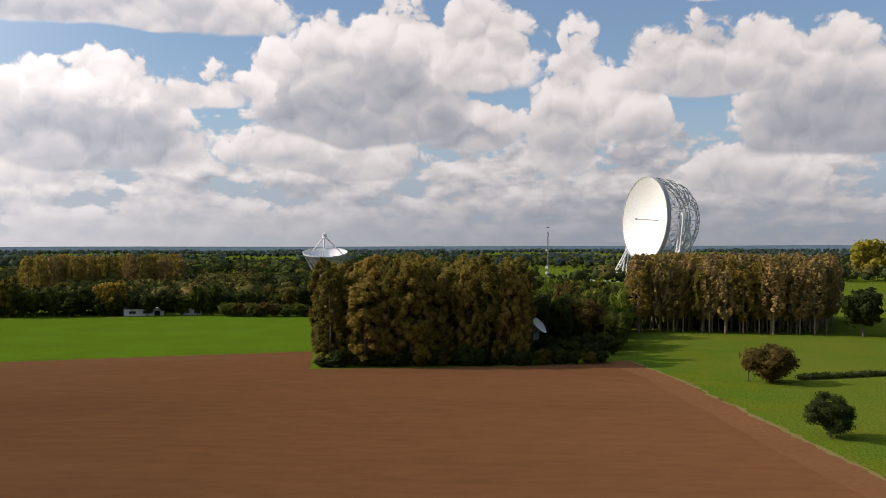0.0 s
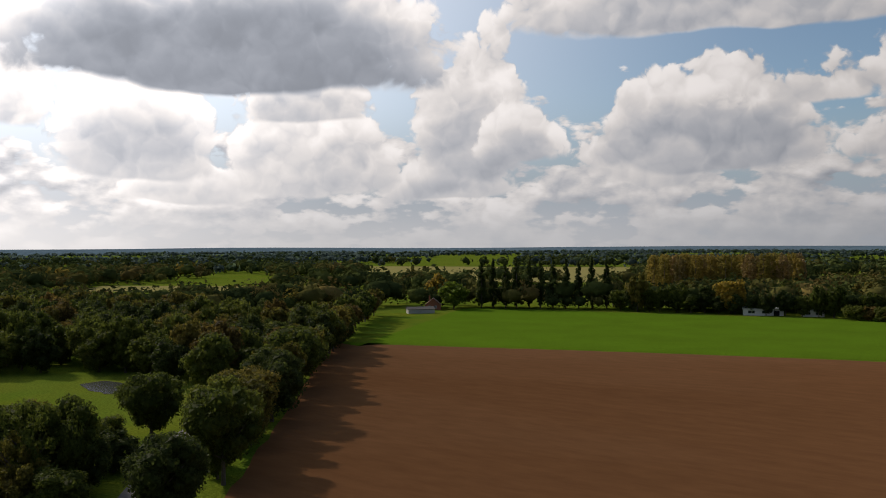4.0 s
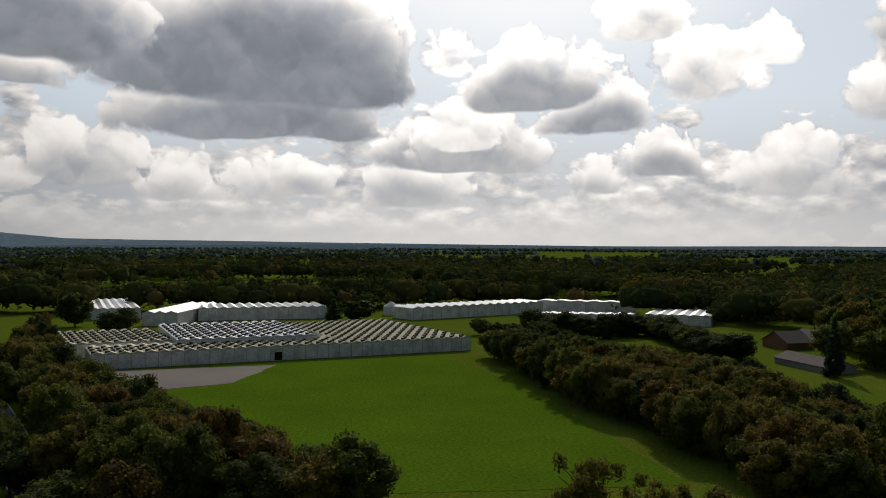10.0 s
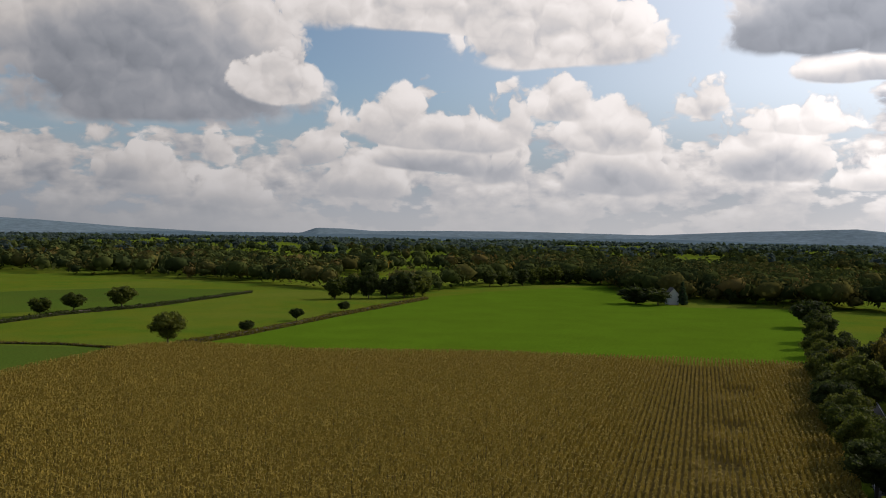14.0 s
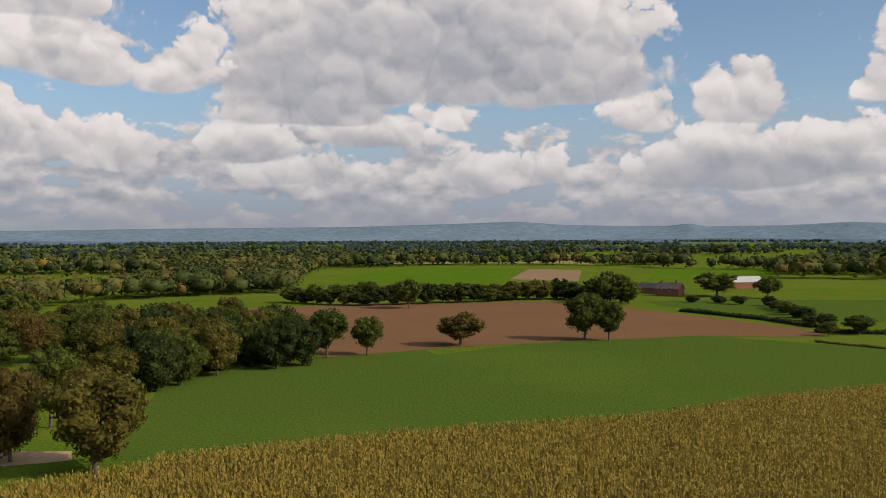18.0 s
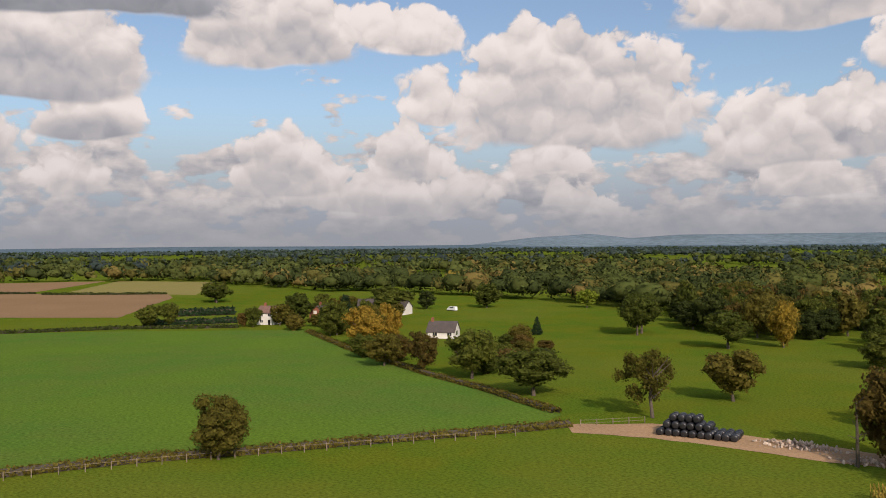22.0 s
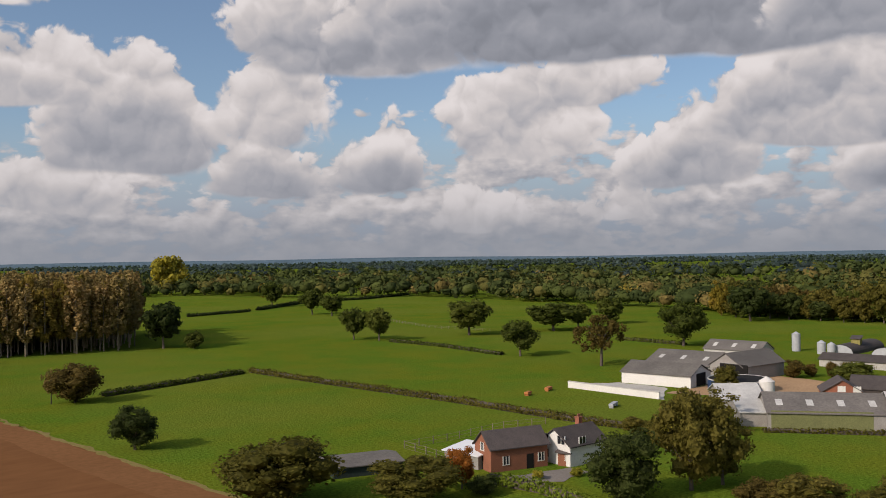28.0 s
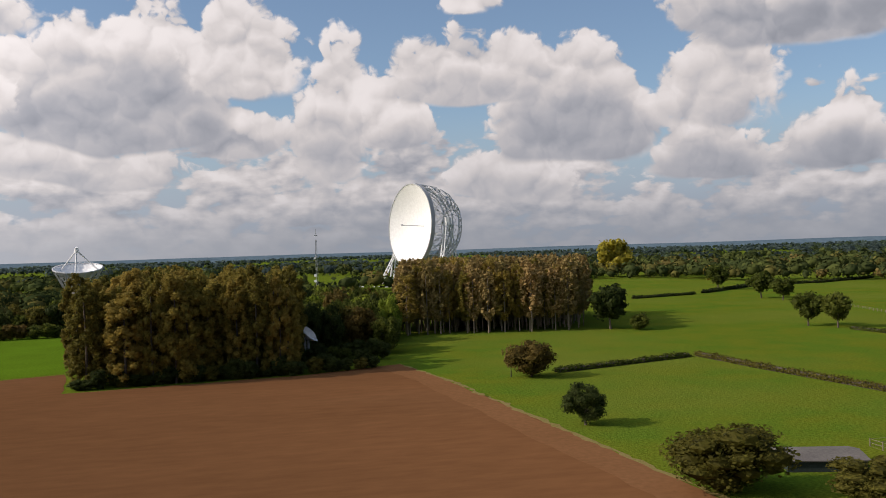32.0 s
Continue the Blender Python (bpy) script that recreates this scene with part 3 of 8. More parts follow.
def box(bm, x0, y0, z0, x1, y1, z1):
    vs = [bm.verts.new(p) for p in ((x0, y0, z0), (x1, y0, z0), (x1, y1, z0), (x0, y1, z0), (x0, y0, z1), (x1, y0, z1), (x1, y1, z1), (x0, y1, z1))]
    for f in ((3, 2, 1, 0), (4, 5, 6, 7), (0, 1, 5, 4), (1, 2, 6, 5), (2, 3, 7, 6), (3, 0, 4, 7)):
        bm.faces.new([vs[i] for i in f])


def box_mesh(name, x0, y0, z0, x1, y1, z1, mat, bevel=0.0):
    bm = bmesh.new()
    box(bm, x0, y0, z0, x1, y1, z1)
    if bevel:
        bmesh.ops.bevel(bm, geom=bm.edges[:], offset=bevel, segments=1, affect="EDGES")
    return bm_mesh(name, bm, mat)


def tube(bm, p0, p1, r0, r1=None, n=6):
    r1 = r0 if r1 is None else r1
    p0, p1 = Vector(p0), Vector(p1)
    d = (p1 - p0).normalized()
    a = d.orthogonal().normalized()
    b = d.cross(a)
    ring = []
    for p, r in ((p0, r0), (p1, r1)):
        ring.append([bm.verts.new(p + (a * math.cos(2 * math.pi * k / n) + b * math.sin(2 * math.pi * k / n)) * r) for k in range(n)])
    for k in range(n):
        bm.faces.new((ring[0][k], ring[0][(k + 1) % n], ring[1][(k + 1) % n], ring[1][k]))
    bm.faces.new(ring[1])
    bm.faces.new(ring[0][::-1])


def empty(name, x, y, z=0.0, turn=0.0):
    ob = new(name)
    ob.empty_display_size = 0.5
    ob.matrix_basis = Matrix.LocRotScale((x, y, z), Euler((0, 0, turn)), None)
    return ob


# ---- ground ----
FIELDS = []


def sheet(name, corners, mat, z, label, category="field", step=0.0, kind="structure"):
    """A field, road or yard: a sheet with a slightly uneven rim, a little above what it lies on."""
    FIELDS.append(corners)
    rng = np.random.default_rng(len(corners) * 7 + int(abs(corners[0][0])))
    pts = []
    for (x0, y0), (x1, y1) in zip(corners, corners[1:] + corners[:1]):
        n = max(1, int(math.hypot(x1 - x0, y1 - y0) / step)) if step else 1
        for k in range(n):
            j = rng.normal(0, 0.35, 2) if step and k else (0, 0)
            pts.append((x0 + (x1 - x0) * k / n + j[0], y0 + (y1 - y0) * k / n + j[1], z))
    bm = bmesh.new()
    face = bm.faces.new([bm.verts.new(p) for p in pts])
    if face.calc_area() and face.normal.z < 0:
        face.normal_flip()
    bm.normal_update()
    bmesh.ops.triangulate(bm, faces=bm.faces[:])
    for f in bm.faces:
        if f.normal.z < 0:
            f.normal_flip()
    return tagged(new(name, bm_mesh(name, bm, mat)), label, category, kind=kind)


def ground_disc():
    bm = bmesh.new()
    rings = [0, 60, 120, 240, 480, 900, 1600, 2800, 4200, 6000]
    last = [bm.verts.new((0, 0, 0))]
    for r in rings[1:]:
        ring = [bm.verts.new((r * math.cos(2 * math.pi * k / 48), r * math.sin(2 * math.pi * k / 48), 0)) for k in range(48)]
        for k in range(48):
            if len(last) == 1:
                bm.faces.new((last[0], ring[k], ring[(k + 1) % 48]))
            else:
                bm.faces.new((last[k], ring[k], ring[(k + 1) % 48], last[(k + 1) % 48]))
        last = ring
    return tagged(new("ground", bm_mesh("ground", bm, "pasture")), "wide green pasture land reaching the horizon", "ground", kind="structure")


def road(name, line, width, mat, z, label):
    left, right = [], []
    for i, p in enumerate(line):
        a, b = Vector(line[max(i - 1, 0)]), Vector(line[min(i + 1, len(line) - 1)])
        d = (b - a).normalized()
        s = Vector((-d.y, d.x)) * width / 2
        left.append((p[0] + s.x, p[1] + s.y, z))
        right.append((p[0] - s.x, p[1] - s.y, z))
    verts = left + right
    n = len(line)
    faces = [(i, n + i, n + i + 1, i + 1) for i in range(n - 1)]
    me = mesh_of(name, verts, faces, mat)
    me.update()
    if me.polygons[0].normal.z < 0:
        me.flip_normals()
    return tagged(new(name, me), label, "road", kind="structure")


def along(line, step, start=0.0):
    """Points and directions every step metres along a line."""
    out, rest = [], start
    for (x0, y0), (x1, y1) in zip(line, line[1:]):
        length = math.hypot(x1 - x0, y1 - y0)
        while rest < length:
            k = rest / length
            out.append((x0 + (x1 - x0) * k, y0 + (y1 - y0) * k, math.atan2(y1 - y0, x1 - x0)))
            rest += step
        rest -= length
    return out


# ---- plants ----
def leaf_cards(rng, centres, normals, size, lean=0.6):
    """Small bent leaf sprays at points of a crown, facing roughly outwards."""
    n = len(centres)
    d = normals + rng.normal(0, lean, (n, 3))
    d /= np.linalg.norm(d, axis=1)[:, None]
    t = np.cross(d, rng.normal(0, 1, (n, 3)))
    t /= np.linalg.norm(t, axis=1)[:, None]
    b = np.cross(d, t)
    s = (size * rng.uniform(0.55, 1.35, n))[:, None]
    a = rng.uniform(0.45, 0.9, n)[:, None]
    return np.stack([centres - t * s - b * s * a * 0.35, centres - t * s * 0.1 + b * s * a + d * s * 0.2, centres + t * s + b * s * a * 0.2,
                     centres + t * s * 0.15 - b * s * a - d * s * 0.15], 1)


def lobes_of(kind, rng):
    """The leafy lobes of a crown (x, y, z, radius, flattening) for a tree 10 m high and 10 m wide, and its bole."""
    L = []
    if kind in ("oak", "round", "bush"):
        n = {"oak": 38, "round": 32, "bush": 30}[kind]
        base = {"oak": 0.17, "round": 0.05, "bush": 0.0}[kind] * 10
        mid = (10 + base) / 2
        for k in range(n):
            zk, ak = 1 - 2 * (k + 0.5) / n, k * 2.39996 + rng.uniform(-0.5, 0.5)
            u = np.array([math.sqrt(1 - zk * zk) * math.cos(ak), math.sqrt(1 - zk * zk) * math.sin(ak), zk + rng.uniform(-0.12, 0.12)])
            r = 0.80 * (rng.uniform(0.78, 1.02) if k % 5 else rng.uniform(0.2, 0.6))
            z = mid + u[2] * (10 - base) / 2 * r
            wide = 5.0 * (1.0 if z > mid else 0.55 + 0.45 * (z - base) / (mid - base))
            L.append((u[0] * wide * r, u[1] * wide * r, z, rng.uniform(1.05, 1.95) * (1.3 if kind == "bush" else 1.0), 0.78))
    elif kind == "poplar":
        for k in range(92):
            z = (0.9 if k % 5 else 0.3) + 8.7 * (k + rng.random()) / 92
            w = 1.5 * (1.0 - max(0, (z - 5.6) / 5.0) ** 2) * (0.75 + 0.25 * min(1, z / 4)) * rng.uniform(0.8, 1.12)
            a = rng.random() * 6.283
            L.append((w * 0.75 * math.cos(a), w * 0.75 * math.sin(a), z, rng.uniform(0.20, 0.44), 1.25))
    elif kind == "stem_poplar":
        for k in range(110):
            z = 2.2 + 7.2 * (k + rng.random()) / 110
            w = 1.35 * (1.0 - max(0, (z - 6.6) / 3.9) ** 2) * min(1, (z - 1.2) / 2.5) * rng.uniform(0.55, 1.1)
            a = rng.random() * 6.283
            L.append((w * 0.85 * math.cos(a), w * 0.85 * math.sin(a), z, rng.uniform(0.12, 0.24), 2.4))
    elif kind == "lombardy":
        for k in range(36):
            z = 0.6 + 9.2 * (k + rng.random()) / 36
            w = 1.1 * min(1, z / 2.5) * max(0.05, 1 - (z / 10.3) ** 2.2)
            a = rng.random() * 6.283
            L.append((w * 0.6 * math.cos(a), w * 0.6 * math.sin(a), z, 0.14 + w * 0.42, 1.5))
    elif kind == "conifer":
        for k in range(34):
            z = 0.6 + 9.1 * (k / 34)
            w = 2.5 * (1 - z / 10.2)
            a = k * 2.4 + rng.random()
            L.append((w * 0.66 * math.cos(a), w * 0.66 * math.sin(a), z, 0.25 + w * 0.36, 0.6))
    elif kind == "airy":
        for k in range(34):
            u = rng.normal(0, 1, 3)
            u /= np.linalg.norm(u)
            r = rng.uniform(0.35, 1.0)
            L.append((u[0] * 4.4 * r, u[1] * 4.4 * r, 5.9 + u[2] * 3.6 * r, rng.uniform(0.7, 1.15), 0.95))
    if kind in ("oak", "round", "bush", "airy"):   # spread to the full width and height
        k = 5.0 / np.quantile([math.hypot(p[0], p[1]) + 0.8 * p[3] for p in L], 0.86)
        top = max(p[2] + p[3] * p[4] for p in L)
        L = [(p[0] * k, p[1] * k, p[2] * 10 / top, p[3] * (1 + k) / 2, p[4]) for p in L]
    return L


NATIVE = {"oak": 10.0, "round": 10.0, "bush": 10.0, "airy": 10.0, "poplar": 3.0, "stem_poplar": 3.0, "lombardy": 2.4, "conifer": 5.0}
CARDS = {"oak": 1.0, "round": 1.0, "bush": 1.1, "poplar": 2.0, "stem_poplar": 1.7, "lombardy": 1.2, "conifer": 0.9, "airy": 0.75}


def crown_mesh(kind, leaf, seed, cards, size):
    rng = np.random.default_rng(seed)
    L = np.array(lobes_of(kind, rng))
    n = int(cards * CARDS[kind])
    pick = rng.choice(len(L), n, p=L[:, 3] ** 2 / (L[:, 3] ** 2).sum())
    u = rng.normal(0, 1, (n, 3))
    u[:, 2] += 0.25
    u /= np.linalg.norm(u, axis=1)[:, None]
    shell = rng.uniform(0.72, 1.08, n) if kind != "airy" else rng.uniform(0.3, 1.1, n)
    c = L[pick, :3] + u * (L[pick, 3] * shell)[:, None] * np.stack([np.ones(n), np.ones(n), L[pick, 4]], 1)
    c[:, 2] = np.maximum(c[:, 2], 0.15)
    quads = leaf_cards(rng, c, u, size * (0.34 if NATIVE[kind] < 4 else 0.75 if kind == "conifer" else 1.0), 0.55)
    if kind not in ("airy", "stem_poplar"):      # the shaded inner mass of each lobe
        t = (1 + 5 ** 0.5) / 2
        v = np.array([(-1, t, 0), (1, t, 0), (-1, -t, 0), (1, -t, 0), (0, -1, t), (0, 1, t), (0, -1, -t), (0, 1, -t), (t, 0, -1), (t, 0, 1), (-t, 0, -1), (-t, 0, 1)])
        v /= np.linalg.norm(v[0])
        f = [(0, 11, 5), (0, 5, 1), (0, 1, 7), (0, 7, 10), (0, 10, 11), (1, 5, 9), (5, 11, 4), (11, 10, 2), (10, 7, 6), (7, 1, 8), (3, 9, 4), (3, 4, 2),
             (3, 2, 6), (3, 6, 8), (3, 8, 9), (4, 9, 5), (2, 4, 11), (6, 2, 10), (8, 6, 7), (9, 8, 1)]
        inner = []
        for x, y, z, r, fl in L:
            w = v * np.array([r, r, r * fl]) * 0.74 * rng.uniform(0.85, 1.1, (12, 1)) + np.array([x, y, z])
            inner += [[w[a], w[b], w[c2], w[c2]] for a, b, c2 in f]
        k = np.array(inner)
        verts = np.concatenate([quads.reshape(-1, 3), k[:, :3].reshape(-1, 3)])
        faces = [(4 * i, 4 * i + 1, 4 * i + 2, 4 * i + 3) for i in range(len(quads))]
        o = 4 * len(quads)
        faces += [(o + 3 * i, o + 3 * i + 1, o + 3 * i + 2) for i in range(len(k))]
        me = bpy.data.meshes.new("crown")
        me.from_pydata(verts.tolist(), [], faces)
        me.materials.append(M["leaf_" + leaf])
        return me
    return quad_mesh("crown", quads, "leaf_" + leaf)


def trunk_mesh(kind, seed, bark):
    rng = np.random.default_rng(seed + 99)
    bm = bmesh.new()
    thick = {"oak": 0.32, "round": 0.3, "bush": 0.22, "poplar": 0.12, "stem_poplar": 0.10, "lombardy": 0.14, "conifer": 0.16, "airy": 0.32}[kind]
    high = {"oak": 4.2, "round": 4.5, "bush": 2.0, "poplar": 8.6, "stem_poplar": 8.8, "lombardy": 8.0, "conifer": 8.5, "airy": 6.0}[kind]
    k0 = 0.15 * NATIVE[kind] / 10
    bend = Vector((rng.normal(0, k0), rng.normal(0, k0), high * 0.5))
    tube(bm, (0, 0, -0.15), bend, thick, thick * 0.75, 7)
    tip = Vector((rng.normal(0, k0), rng.normal(0, k0), high))
    tube(bm, bend, tip, thick * 0.75, thick * 0.4, 6)
    if kind in ("oak", "round", "airy", "bush"):
        for k in range(8 if kind != "airy" else 16):
            a = k * 2.4 + rng.random()
            z0 = high * rng.uniform(0.45, 1.0)
            r = rng.uniform(2.0, 3.6)
            end = Vector((r * math.cos(a), r * math.sin(a), z0 + rng.uniform(1.0, 3.2)))
            tube(bm, (tip.x * z0 / high, tip.y * z0 / high, z0), end, thick * 0.4, thick * 0.1, 5)
    return bm_mesh("trunk", bm, bark)


ROUND = {"green": "sycamore_tree", "olive": "willow_tree", "dark": "alder_tree", "rust": "beech_tree", "lime": "lime_tree", "gold": "maple_tree", "orange": "maple_tree", "yellow": "field_maple_tree"}
KINDS = {"oak": "oak_tree", "round": "broadleaf_tree", "bush": "shrub", "poplar": "poplar_tree", "stem_poplar": "aspen_tree", "lombardy": "lombardy_poplar", "conifer": "conifer_tree", "airy": "ash_tree"}
SHADES = {"green": "green", "poplar": "olive-gold", "aspen": "tan autumn", "dark": "dark green", "olive": "olive-green", "rust": "rust-tinged green", "brown": "yellow-brown autumn", "gold": "golden autumn",
          "orange": "orange-red autumn", "yellow": "bright yellow autumn", "lime": "light green", "pine": "dark blue-green", "blue_pine": "grey-green"}
LOOKS = {"oak": "spreading oak with %s leaves in a field", "round": "round-crowned tree with %s foliage", "bush": "bushy shrub with dense %s leaves to the ground",
         "poplar": "tall poplar with dense %s leaves in a plantation", "stem_poplar": "tall aspen with bare stem and thin %s leaves", "lombardy": "narrow columnar poplar with %s leaves", "conifer": "conifer with %s needles",
         "airy": "open-crowned ash with thin %s leaves"}
PROTOS = {}
PLANTED = [0]


def tree_name(kind, leaf, lod):
    if lod == 2:
        return {"round": "hedgerow_tree" if leaf in ("green", "lime", "gold") else "woodland_tree", "stem_poplar": "plantation_poplar"}.get(kind, KINDS[kind])
    return ROUND.get(leaf, KINDS[kind]) if kind == "round" else KINDS[kind]


def plant(kind, leaf, x, y, h, w, group="", label=""):
    """A tree or shrub of its own at a place, h metres high and w wide."""
    far = math.hypot(x, y)
    lod = 0 if far < 190 else 1 if far < 330 else 2
    PLANTED[0] += 1
    key = (kind, leaf, lod, PLANTED[0] % 2)
    turn = (PLANTED[0] * 2.399) % 6.283
    m = Matrix.LocRotScale((x, y, 0), Euler((0, 0, turn)), (w / NATIVE[kind], w / NATIVE[kind], h / 10))
    if key in PROTOS:
        src = PROTOS[key]
        ob = copy_thing(src, m @ Matrix.Diagonal((1 / src.scale.x, 1 / src.scale.y, 1 / src.scale.z, 1)))
        ob.name = tree_name(kind, leaf, lod)
    else:
        seed = sum(ord(ch) for ch in kind + leaf) * 7 + key[3] * 31 + lod
        ob = new(tree_name(kind, leaf, lod))
        cards, size = ((5600, 0.21), (3000, 0.28), (1000, 0.50))[lod]
        part("trunk", trunk_mesh(kind, seed, "bark_pale" if kind == "stem_poplar" else "bark"), ob)
        part("crown", crown_mesh(kind, leaf, seed, cards, size), ob)
        ob.matrix_basis = m
        PROTOS[key] = ob
    tagged(ob, label or LOOKS[kind] % SHADES[leaf], "shrub" if kind == "bush" else "tree", group)
    return ob


def inside(x, y, poly):
    hit = False
    for (x0, y0), (x1, y1) in zip(poly, poly[1:] + poly[:1]):
        if (y0 > y) != (y1 > y) and x < x0 + (y - y0) * (x1 - x0) / (y1 - y0):
            hit = not hit
    return hit


def wood(poly, gap, mix, h, w, group, seed=1, limit=400):
    """Single trees filling a plot: mix is a list of (kind, leaf, share); h and w are ranges."""
    rng = random.Random(seed)
    xs, ys = [p[0] for p in poly], [p[1] for p in poly]
    n = 0
    y = min(ys)
    while y < max(ys):
        x = min(xs)
        while x < max(xs):
            px, py = x + rng.uniform(-0.35, 0.35) * gap, y + rng.uniform(-0.35, 0.35) * gap
            if inside(px, py, poly) and n < limit:
                k = rng.random() * sum(s for _, _, s in mix)
                for kind, leaf, share in mix:
                    k -= share
                    if k <= 0:
                        break
                plant(kind, leaf, px, py, rng.uniform(*h), rng.uniform(*w), group)
                n += 1
            x += gap
        y += gap


def tree_row(line, gap, mix, h, w, group, seed=1, jitter=1.5):
    rng = random.Random(seed)
    for x, y, _ in along(line, gap, gap * 0.5):
        k = rng.random() * sum(s for _, _, s in mix)
        for kind, leaf, share in mix:
            k -= share
            if k <= 0:
                break
        plant(kind, leaf, x + rng.uniform(-jitter, jitter), y + rng.uniform(-jitter, jitter), rng.uniform(*h), rng.uniform(*w), group)


def hedge(line, height, width, leaf, label, seed=1, dense=1.0):
    """A clipped hedge as one thing: a leafy mass along a line with an uneven top."""
    rng = np.random.default_rng(seed)
    spots = along(line, 0.55)
    far = min(math.hypot(x, y) for x, y, _ in spots)
    per = max(6, int((34 if far < 200 else 20 if far < 350 else 10) * dense * height / 1.6))
    size = 0.25 if far < 200 else 0.36 if far < 350 else 0.6
    c, nrm, core = [], [], []
    for x, y, a in spots:
        hh = height * (0.85 + 0.3 * noise.noise((x * 0.15, y * 0.15, seed)))
        for _ in range(per):
            th = rng.uniform(0, math.pi)
            k = rng.uniform(0.8, 1.1)
            side, zz = math.cos(th) * width / 2 * k, (0.12 + 0.88 * abs(math.sin(th)) ** 0.6 * rng.uniform(0.3, 1.0)) * hh * k
            s = rng.uniform(-0.3, 0.3)
            c.append((x - math.sin(a) * side + math.cos(a) * s, y + math.cos(a) * side + math.sin(a) * s, zz))
            nrm.append((-math.sin(a) * math.cos(th), math.cos(a) * math.cos(th), math.sin(th)))
    quads = leaf_cards(rng, np.array(c), np.array(nrm), size, 0.6)
    thing = empty("hedge", *line[0])
    me = quad_mesh("foliage", quads - np.array([line[0][0], line[0][1], 0]), "leaf_" + leaf)
    part("foliage", me, thing)
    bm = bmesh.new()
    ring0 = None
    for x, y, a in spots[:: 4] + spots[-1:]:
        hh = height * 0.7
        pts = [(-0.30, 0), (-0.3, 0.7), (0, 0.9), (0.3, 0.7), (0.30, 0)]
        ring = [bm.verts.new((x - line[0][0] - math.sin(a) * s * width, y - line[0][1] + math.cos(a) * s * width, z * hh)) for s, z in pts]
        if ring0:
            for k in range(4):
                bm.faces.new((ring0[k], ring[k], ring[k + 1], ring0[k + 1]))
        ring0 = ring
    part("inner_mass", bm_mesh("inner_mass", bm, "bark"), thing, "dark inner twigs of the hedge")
    return tagged(thing, label, "hedge")


def fence(line, gap=3.0, height=1.2, rails=2, label="weathered post and rail fence beside a field"):
    thing = empty("fence", *line[0])
    ox, oy = line[0]
    me = box_mesh("post", -0.06, -0.06, 0, 0.06, 0.06, height, "wood")
    pts = along(line, gap)
    for x, y, a in pts:
        part("post", me, thing, at=Matrix.LocRotScale((x - ox, y - oy, 0), Euler((0, 0, a)), None))
    bm = bmesh.new()
    tube(bm, (0, 0, 0), (1, 0, 0), 0.028, n=4)
    bar = bm_mesh("rail", bm, "wood")
    for k in range(rails):
        for (x0, y0, _), (x1, y1, _) in zip(pts, pts[1:]):
            part("rail", bar, thing, at=Matrix.LocRotScale((x0 - ox, y0 - oy, height * (0.9 - 0.45 * k)), Euler((0, 0, math.atan2(y1 - y0, x1 - x0))), (math.hypot(x1 - x0, y1 - y0), 1, 1)))
    return tagged(thing, label, "fence")


ICO = [(0, 11, 5), (0, 5, 1), (0, 1, 7), (0, 7, 10), (0, 10, 11), (1, 5, 9), (5, 11, 4), (11, 10, 2), (10, 7, 6), (7, 1, 8), (3, 9, 4), (3, 4, 2),
       (3, 2, 6), (3, 6, 8), (3, 8, 9), (4, 9, 5), (2, 4, 11), (6, 2, 10), (8, 6, 7), (9, 8, 1)]


